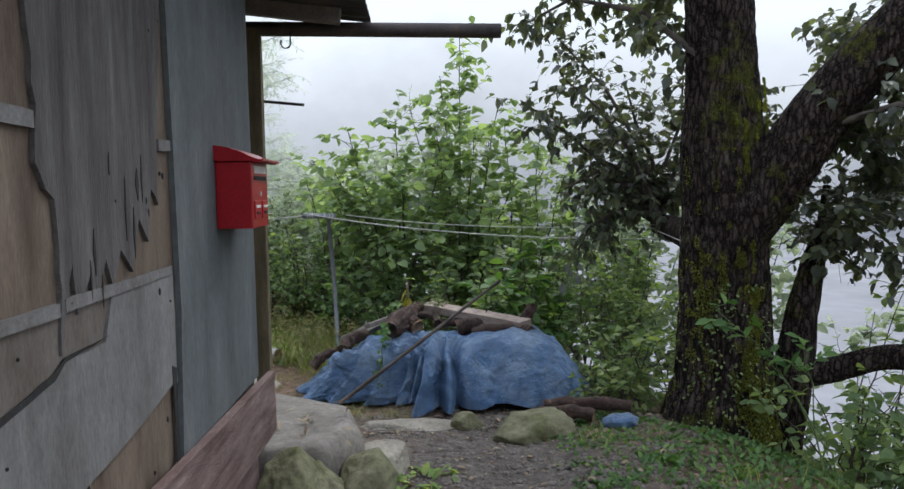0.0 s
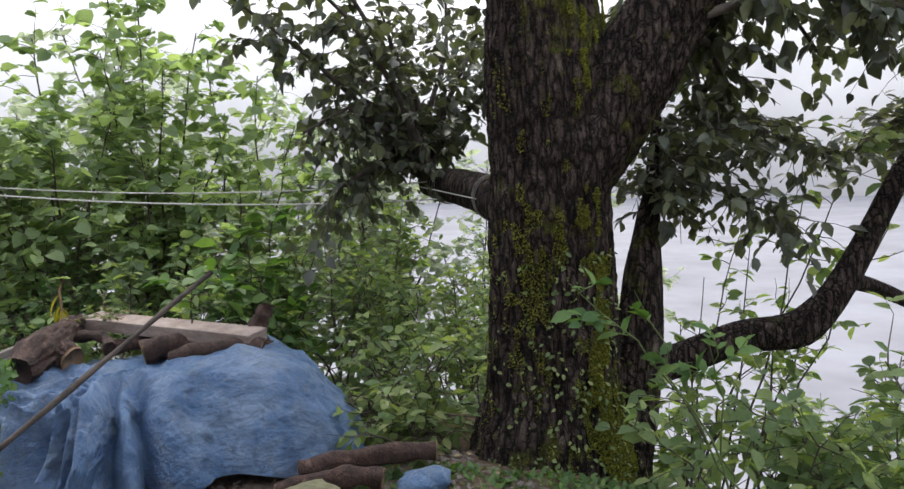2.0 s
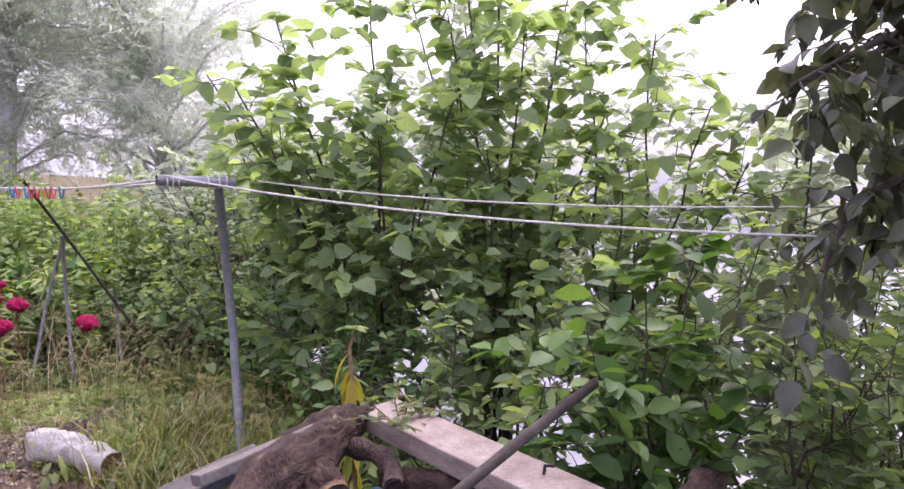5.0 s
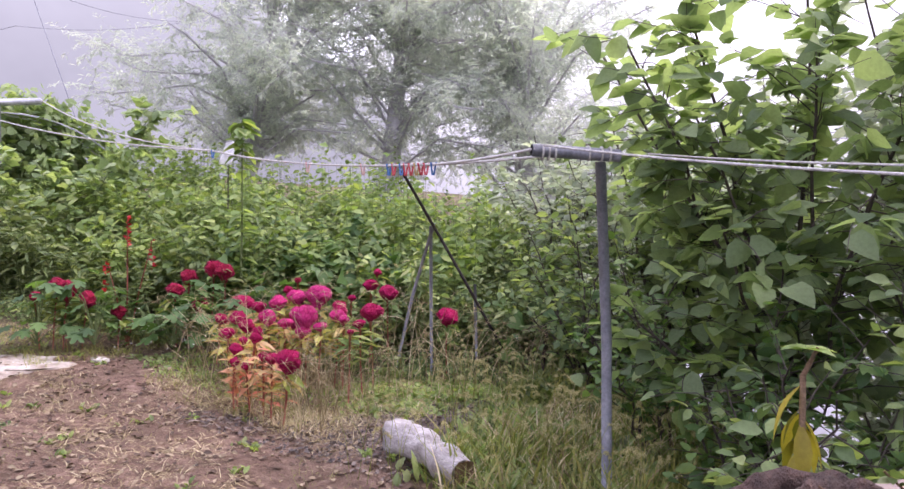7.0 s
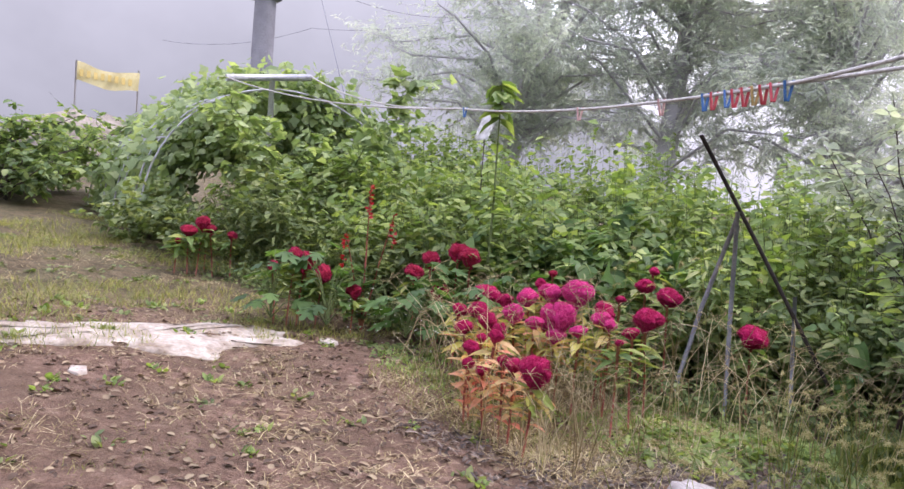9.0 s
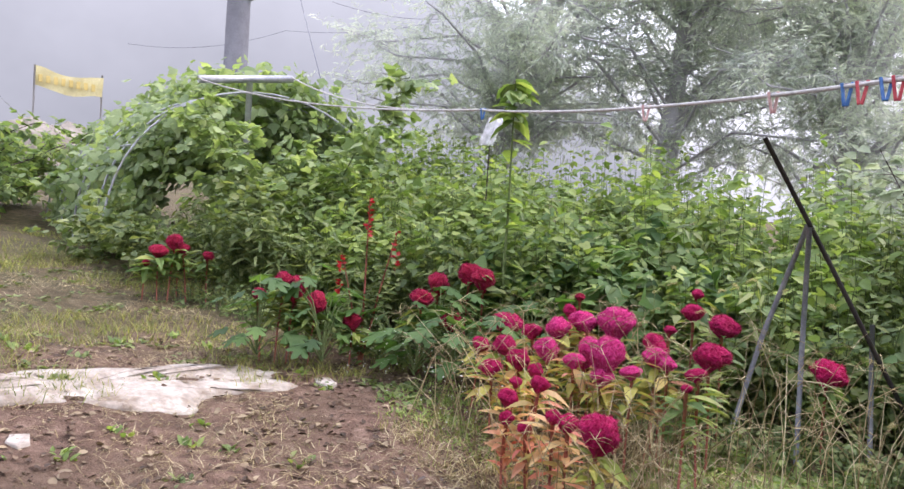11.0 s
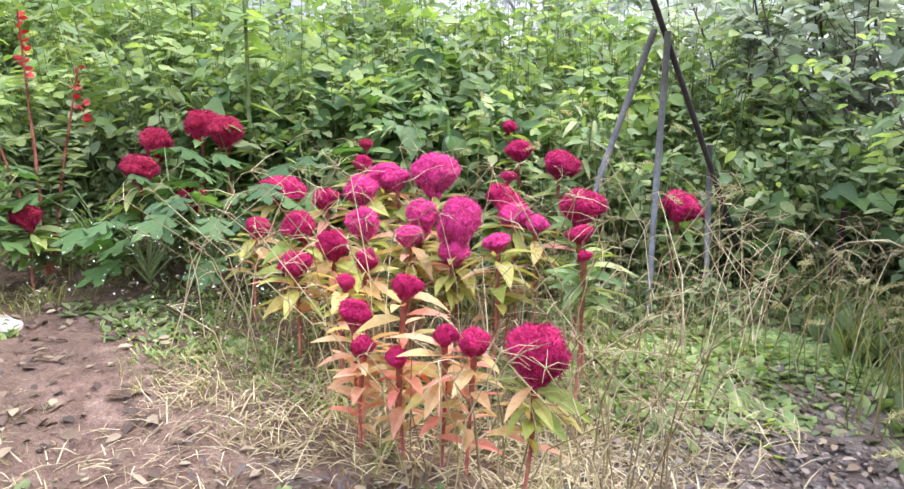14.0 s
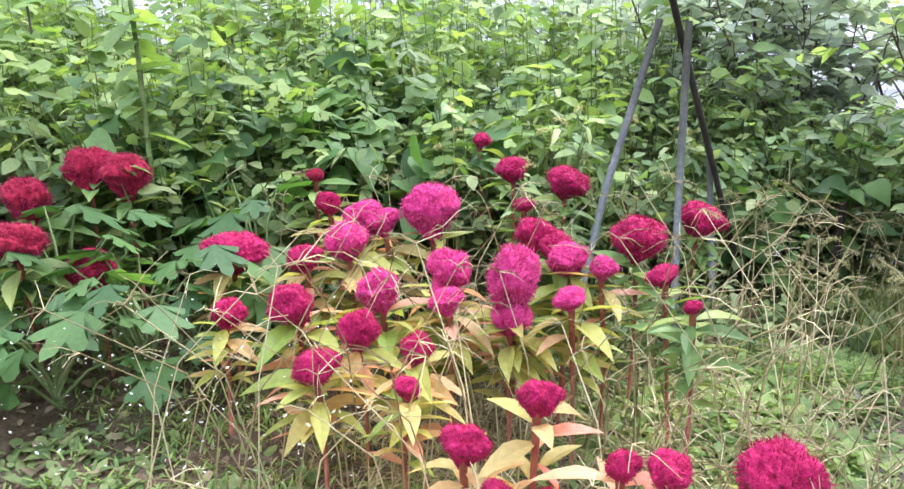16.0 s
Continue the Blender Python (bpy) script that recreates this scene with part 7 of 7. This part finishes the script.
def scatter(n, x0, x1, y0, y1, keep=None):
    x, y = RNG.uniform(x0, x1, n), RNG.uniform(y0, y1, n)
    ok = (y < front_line(x) + 0.4) | (x > -1.6)
    if keep is not None:
        ok &= keep(x, y)
    return x[ok], y[ok]


def patchy(level, sc=0.8, seed=0.0):
    return lambda x, y: np.array([noise.noise(Vector((a * sc, b * sc, seed))) > level for a, b in zip(x, y)])


x, y = scatter(130, -3.1, -0.9, 9.3, 11.6, lambda x, y: np.hypot(x + 1.75, (y - 10.45)) < 0.8)
tufts("tall_grass", x, y, 9, 0.42, GRASS, "tall yellow-green grass round the clothes pole", upright=1.7)
x, y = scatter(420, -1.9, 0.3, 8.9, 12.0, patchy(-0.1, 1.2))
tufts("tall_grass", x, y, 7, 0.3, GRASS, "yellow-green grass at the garden's river edge", upright=1.4)
x, y = scatter(240, -2.5, -1.2, 9.8, 12.4)
tufts("dry_grass", x, y, 5, 0.34, STRAW, "pale dry grass blades among the green", upright=1.0)
x, y = scatter(5200, -14, -6.6, 5.0, 11.6, patchy(-0.08, 0.8))
tufts("short_grass", x, y, 9, 0.14, GRASS, "patchy short grass in the yard", upright=1.0)
x, y = scatter(2600, -12, -5.2, 5.0, 11.4, patchy(-0.05, 1.0, 3.0))
tufts("dry_short_grass", x, y, 7, 0.10, STRAW, "patchy dry grass in the yard", upright=0.5)
x, y = scatter(260, -13, -7.0, 6.0, 11.4, patchy(0.0, 0.9, 4.0))
tufts("low_weeds", x, y, 14, 0.065, LEAF_WEED, "low green weeds in patches on the yard's bare soil", OVAL, 0.5, 0.05, "weeds")
x, y = scatter(70, -8.0, -3.0, 6.6, 10.4, patchy(0.1, 0.9, 2.0))
tufts("seedlings", x, y, 12, 0.06, LEAF_WEED, "small green weed seedlings on the bare soil", OVAL, 1.2, 0.04, "weeds")
x, y = scatter(700, -7.5, -2.6, 7.6, 11.2, patchy(0.12, 1.1, 5.0))
tufts("sparse_grass", x, y, 6, 0.075, GRASS, "sparse green grass on bare soil", upright=0.7)
x, y = scatter(620, -5.6, -3.3, 10.3, 12.4, patchy(-0.05, 1.0, 7.0))
tufts("dry_bed_grass", x, y, 7, 0.15, STRAW, "matted dry grass in the flower bed", upright=0.45)
x, y = scatter(520, -4.4, -2.6, 11.4, 13.1)
tufts("ground_weeds", x, y, 9, 0.055, LEAF_WEED, "low green weeds carpeting the bed's edge", OVAL, 0.5, 0.06, "weeds")
x, y = scatter(200, -6.6, -4.8, 10.8, 12.0, patchy(0.05, 1.5, 9.0))
tufts("ground_weeds", x, y, 9, 0.06, LEAF_WEED, "low green weeds between the flowers", OVAL, 0.6, 0.06, "weeds")
x, y = scatter(45, -8.2, -2.6, 7.6, 10.8)
tufts("soil_weeds", x, y, 12, 0.06, LEAF_HOP, "small upright weed tufts on bare soil", OVAL, 1.4, 0.03, "weeds")
x, y = scatter(420, 0.75, 3.0, 3.6, 6.4, lambda x, y: np.hypot(x - 2.41, y - 6.28) > 0.6)
tufts("ground_weeds", x, y, 12, 0.055, LEAF_BROAD, "green weeds below the big tree", OVAL, 1.3, 0.06, "weeds")
x, y = scatter(260, 0.9, 3.2, 3.4, 6.2, patchy(0.05, 1.2, 14.0))
tufts("tall_grass", x, y, 7, 0.13, GRASS, "green grass below the big tree", upright=1.3)
x, y = scatter(520, -2.6, 0.1, 6.6, 9.2, lambda x, y: (np.abs((x - 0.02) * 0.885 - (y - 7.62) * 0.465) > 2.1) | (np.abs((x - 0.02) * 0.465 + (y - 7.62) * 0.885) > 0.95))
tufts("tall_grass", x, y, 7, 0.15, GRASS, "short grass and weeds round the woodpile", upright=1.0)
x, y = scatter(120, -2.9, -1.2, 9.9, 12.4)
tufts("tall_grass", x, y, 6, 0.22, GRASS, "yellow-green grass beyond the porch", upright=1.3)
x, y = scatter(60, -0.9, -0.1, 3.4, 5.0)
tufts("ground_weeds", x, y, 7, 0.09, LEAF_HOP, "bright green weeds among the stones", OVAL, 0.9, 0.05, "weeds")
x, y = scatter(900, 2.6, 9, 1.5, 12, lambda x, y: bank(x, y) > -0.3)
tufts("bank_weeds", x, y, 8, 0.16, LEAF_SHRUB, "green weeds covering the river bank", OVAL, 0.8, 0.12, "weeds")
x, y = scatter(1100, -1.6, 4, 9, 16, lambda x, y: (bank(x, y) > -1.2) & (bank(x, y) < 3))
tufts("bank_weeds", x, y, 8, 0.16, LEAF_SHRUB, "green weeds covering the river bank", OVAL, 0.9, 0.12, "weeds")


s = RNG.uniform(0, 1, 520)
x, y = np.interp(s, [0, 0.5, 1], [-3.56, -3.16, -2.76]) + RNG.normal(0, 0.12, 520), np.interp(s, [0, 0.5, 1], [12.38, 12.29, 12.05]) + RNG.normal(0, 0.12, 520)
tufts("creeping_weeds", x, y, 10, 0.05, LEAF_HOP, "bright green creeping weeds along the edge of the bed", OVAL, 0.7, 0.05, "weeds")
x, y = scatter(170, -4.5, -3.3, 11.2, 12.3)
tufts("leafy_weeds", x, y, 12, 0.075, LEAF_HOP, "fresh green weeds beside the cockscombs", OVAL, 0.9, 0.06, "weeds")


def foxtails(n, x0, x1, y0, y1, h):
    st, P, T = Bundle(), [], []
    for _ in range(n):
        x, y = RNG.uniform(x0, x1), RNG.uniform(y0, y1)
        g = float(gz(x, y))
        hh, a = h * RNG.uniform(0.7, 1.2), RNG.uniform(0, 6.28)
        d = np.array([math.cos(a), math.sin(a), 0])
        p = np.array([(x, y, g), (x + d[0] * 0.05, y + d[1] * 0.05, g + hh * 0.6), (x + d[0] * 0.14, y + d[1] * 0.14, g + hh * 0.97)])
        st.add(p, [0.0025, 0.002, 0.0015], 3)
        k = 70
        s = np.linspace(0, 1, k)[:, None]
        end = p[-1] + d * 0.07 + np.array([0, 0, -0.02])
        P.append(p[-1] * (1 - s) + end * s + np.array([0, 0, 0.012]) * np.sin(s * 3.14))
        T.append(rand_dirs(k, 0.8) + d * 0.6)
    e = thing("foxtail_grass", (x0, y0, 0), "pale foxtail grass with bristly seed heads", "grass", kind="stuff")
    o = np.array(e.location)
    st.v = [q - o for q in st.v]
    tagged(st.link("stalk_growth", GRASS, e), kind="stuff")
    P, T = np.concatenate(P), np.concatenate(T)
    tagged(leaves("seed_heads", P - o, T, rand_dirs(len(P)), RNG.uniform(0.014, 0.024, len(P)), THIN, SEED, e), kind="stuff")


x, y = scatter(150, -2.8, -0.8, 10.0, 11.8)
tufts("leafy_weeds", x, y, 14, 0.11, LEAF_WEED, "leafy green weeds round the clothes pole", OVAL, 1.3, 0.10, "weeds")
x, y = scatter(90, -2.7, -1.0, 10.0, 11.6)
tufts("leafy_weeds", x, y, 12, 0.20, LEAF_HOP, "tall lance-leaved weeds round the clothes pole", LANCE, 1.8, 0.07, "weeds")
foxtails(220, -3.1, -1.0, 9.9, 11.7, 0.5)
x, y = scatter(420, -5.2, -3.6, 10.4, 12.2)
tufts("bed_thatch", x, y, 8, 0.19, STRAW, "matted dry grass under the cockscombs", upright=0.28, spread=0.07)
x, y = scatter(420, -5.8, -3.8, 10.4, 12.2)
tufts("bed_weeds", x, y, 9, 0.10, GRASS, "thin green grass between the cockscomb stems", upright=1.3, spread=0.05)
x, y = scatter(260, -6.4, -4.6, 10.7, 11.6, patchy(-0.1, 1.6, 21.0))
tufts("bed_weeds", x, y, 14, 0.05, LEAF_HOP, "feathery low weeds in front of the cockscombs", LANCE, 1.2, 0.07, "weeds")
x, y = RNG.uniform(-3.0, -0.9, 300), RNG.uniform(12.2, 13.8, 300)
tufts("edge_weeds", x, y, 14, 0.16, LEAF_WEED, "tall leafy weeds along the river edge of the bed", OVAL, 2.2, 0.10, "weeds")
x, y = RNG.uniform(-3.0, -1.4, 90), RNG.uniform(11.9, 12.9, 90)
tufts("edge_grass", x, y, 8, 0.30, GRASS, "yellow-green grass along the river edge of the bed", upright=1.6)
foxtails(34, -3.4, -2.2, 11.6, 12.9, 0.5)
foxtails(20, -5.2, -4.0, 12.3, 12.9, 1.0)


def straws(name, n, x0, x1, y0, y1, h, label, forks=5):
    """Long thin dry stalks with spidery forked tops, arching over the bed."""
    st = Bundle()
    for _ in range(n):
        x, y = RNG.uniform(x0, x1), RNG.uniform(y0, y1)
        g = float(gz(x, y))
        a, hh = RNG.uniform(0, 6.28), h * RNG.uniform(0.5, 1.25)
        out = RNG.uniform(0.15, 0.75) * hh
        end = np.array([x + math.cos(a) * out, y + math.sin(a) * out, g + hh])
        p = np.array([(x, y, g), (x + math.cos(a) * out * 0.3, y + math.sin(a) * out * 0.3, g + hh * 0.6), end])
        st.add(p, [0.0032, 0.0026, 0.0018], 3)
        for d in rand_dirs(forks, 0.5):
            ln = RNG.uniform(0.06, 0.16)
            st.add([end, end + d * ln * 0.5 + np.array([0, 0, 0.012]), end + d * ln], [0.0018, 0.0014, 0.0009], 3)
    ob = st.link(name, STRAW)
    return tagged(ob, label, "grass", kind="stuff")


straws("crabgrass", 150, -5.8, -3.6, 10.6, 12.4, 0.75, "thin dry crabgrass stalks arching over the flowers")
straws("crabgrass", 60, -4.6, -3.6, 10.3, 11.0, 0.5, "thin dry crabgrass stalks over the front flowers")
straws("crabgrass", 60, -3.9, -2.6, 11.6, 13.0, 0.6, "thin dry crabgrass stalks at the bed's edge")

n = 420
x, y = RNG.uniform(-6.6, -5.1, n), RNG.uniform(10.6, 11.6, n)
tagged(leaves("tiny_white_flowers", on_ground(x, y, 0.0) + np.stack([0 * x, 0 * x, RNG.uniform(0.1, 0.5, n)], 1), rand_dirs(n), rand_dirs(n, 2), RNG.uniform(0.010, 0.018, n), DIAMOND, PETAL_WHITE), "tiny white weed flowers among the cockscombs", "flowers", kind="stuff")


def pebbles(name, x, y, smin, smax, material, label):
    ico = bmesh.new()
    bmesh.ops.create_icosphere(ico, subdivisions=1, radius=1)
    bv = np.array([p.co for p in ico.verts])
    bf = np.array([[q.index for q in fc.verts] for fc in ico.faces])
    ico.free()
    m = len(x)
    s = smin * (smax / smin) ** (RNG.uniform(0, 1, m) ** 2.2)
    sc = np.stack([s * RNG.uniform(0.7, 1.5, m), s * RNG.uniform(0.7, 1.4, m), s * RNG.uniform(0.35, 0.8, m)], 1)
    a = RNG.uniform(0, 6.28, m)
    q = bv[None] * RNG.uniform(0.75, 1.2, (m, len(bv), 1)) * sc[:, None]
    rx = q[..., 0] * np.cos(a)[:, None] - q[..., 1] * np.sin(a)[:, None]
    ry = q[..., 0] * np.sin(a)[:, None] + q[..., 1] * np.cos(a)[:, None]
    v = np.stack([rx, ry, q[..., 2]], -1) + on_ground(x, y, 0.0)[:, None]
    f = (bf[None] + (np.arange(m) * len(bv))[:, None, None]).reshape(-1, 3)
    return tagged(link_mesh(name, v.reshape(-1, 3), f, material, smooth=False), label, "gravel", kind="stuff")


x, y = scatter(11000, -0.9, 1.9, 2.6, 6.9)
pebbles("gravel", x, y, 0.007, 0.030, PEBBLE, "loose dark gravel on the path before the woodpile")
x, y = scatter(3600, -7.5, -2.0, 7.5, 11.0)
pebbles("soil_clods", x, y, 0.003, 0.015, LITTER, "small soil crumbs and stones on the bare ground")
x, y = scatter(2600, -4.0, -2.5, 10.3, 12.3)
pebbles("gravel", x, y, 0.005, 0.022, PEBBLE, "grey-brown gravel beside the flower bed")
x, y = scatter(4200, -8.0, -2.2, 7.5, 12.0)
tagged(leaves("fallen_leaves", on_ground(x, y, 0.012), rand_dirs(len(x), 0.15), np.tile([0, 0, 1.0], (len(x), 1)) + RNG.normal(0, 0.3, (len(x), 3)), RNG.uniform(0.02, 0.07, len(x)), OVAL, LITTER), "brown and pale fallen leaves on the soil", "leaves", kind="stuff")
x, y = RNG.normal(-4.6, 0.25, 60), RNG.normal(10.05, 0.14, 60)
tagged(leaves("dark_leaf_heap", on_ground(x, y, 0.02), rand_dirs(60, 0.2), np.tile([0, 0, 1.0], (60, 1)) + RNG.normal(0, 0.4, (60, 3)), RNG.uniform(0.06, 0.12, 60), LANCE, LITTER), "heap of dark dead leaves in front of the flowers", "leaves", kind="stuff")
x, y = RNG.normal(-4.45, 0.26, 420)[:270], RNG.normal(10.22, 0.11, 420)[:270]
tagged(leaves("dead_leaves", on_ground(x, y, 0.03), rand_dirs(270, 0.25), np.tile([0, 0, 1.0], (270, 1)) + RNG.normal(0, 0.5, (270, 3)), RNG.uniform(0.03, 0.08, 270), LANCE, LEAF_DEAD), "dark rotting leaves heaped at the flowers' foot", "leaves", kind="stuff")
x, y = RNG.uniform(-4.0, -2.7, 1500), RNG.uniform(10.0, 11.3, 1500)
tagged(leaves("dead_leaves", on_ground(x, y, 0.015), rand_dirs(1500, 0.2), np.tile([0, 0, 1.0], (1500, 1)) + RNG.normal(0, 0.4, (1500, 3)), RNG.uniform(0.016, 0.05, 1500), OVAL, LEAF_DEAD), "dark dead leaves strewn over the soil beside the flowers", "leaves", kind="stuff")
x, y = scatter(700, -0.9, 2.2, 3.0, 7.0)
tagged(leaves("fallen_leaves", on_ground(x, y, 0.02), rand_dirs(len(x), 0.15), np.tile([0, 0, 1.0], (len(x), 1)) + RNG.normal(0, 0.3, (len(x), 3)), RNG.uniform(0.02, 0.06, len(x)), OVAL, LITTER), "brown fallen leaves on the gravel path", "leaves", kind="stuff")
x, y = RNG.normal(-0.55, 0.18, 26), RNG.normal(4.9, 0.25, 26)
tagged(leaves("fallen_twigs", np.stack([x - 0.4, y, np.full(26, 0.885)], 1), rand_dirs(26, 0.05), np.tile([0, 0, 1.0], (26, 1)), RNG.uniform(0.04, 0.12, 26), LANCE, LITTER), "dead twigs and leaves on the porch slab", "leaves", kind="stuff")
tv = thing("tarp_vine", (-0.72, 7.42, 0.5), "green leafy vine trailing over the blue tarpaulin", "vine")
vp = np.array([(0.10, 0.30, 0.50), (0.07, 0.16, 0.42), (0.05, 0.02, 0.28), (0.04, -0.10, 0.10), (0.03, -0.18, -0.08)])
tube("stem", vp, 0.005, STEM_GREEN, tv, 5)
n = 60
s = RNG.uniform(0, 4, n)
leaves("foliage", np.stack([np.interp(s, range(5), vp[:, c]) for c in range(3)], 1) + RNG.normal(0, 0.025, (n, 3)), rand_dirs(n, 0.3, 0.6), np.tile([0, -1.0, 0.6], (n, 1)) + RNG.normal(0, 0.3, (n, 3)), RNG.uniform(0.035, 0.07, n), HEART, LEAF_BROAD, tv)

sprig = thing("dry_vine", (-0.06, 8.12, 1.10), "half-dry leafy vine lying across the sawn plank", "vine")
for k in range(7):
    vp = wander((RNG.normal(0, 0.05), RNG.normal(0, 0.06), 0.0), (RNG.normal(0, 1), RNG.normal(0, 1), 0.5), RNG.uniform(0.18, 0.34), 6, 0.35, -0.1)
    tube("stem", vp, 0.003, WOOD_CUT, sprig, 4)
    n = 12
    s = RNG.uniform(0.5, 5, n)
    leaves("foliage", np.stack([np.interp(s, range(6), vp[:, c]) for c in range(3)], 1), rand_dirs(n, 0.4), np.tile([0, 0, 1.0], (n, 1)) + RNG.normal(0, 0.4, (n, 3)), RNG.uniform(0.025, 0.055, n), OVAL, LEAF_WEED, sprig)["kind"] = "stuff"

x, y = scatter(3000, -10.5, -3.2, 6.2, 10.6, patchy(-0.08, 0.9, 11.0))
tufts("flattened_straw", x, y, 7, 0.13, STRAW, "flattened dry grass over the bare soil", upright=0.18, spread=0.09)
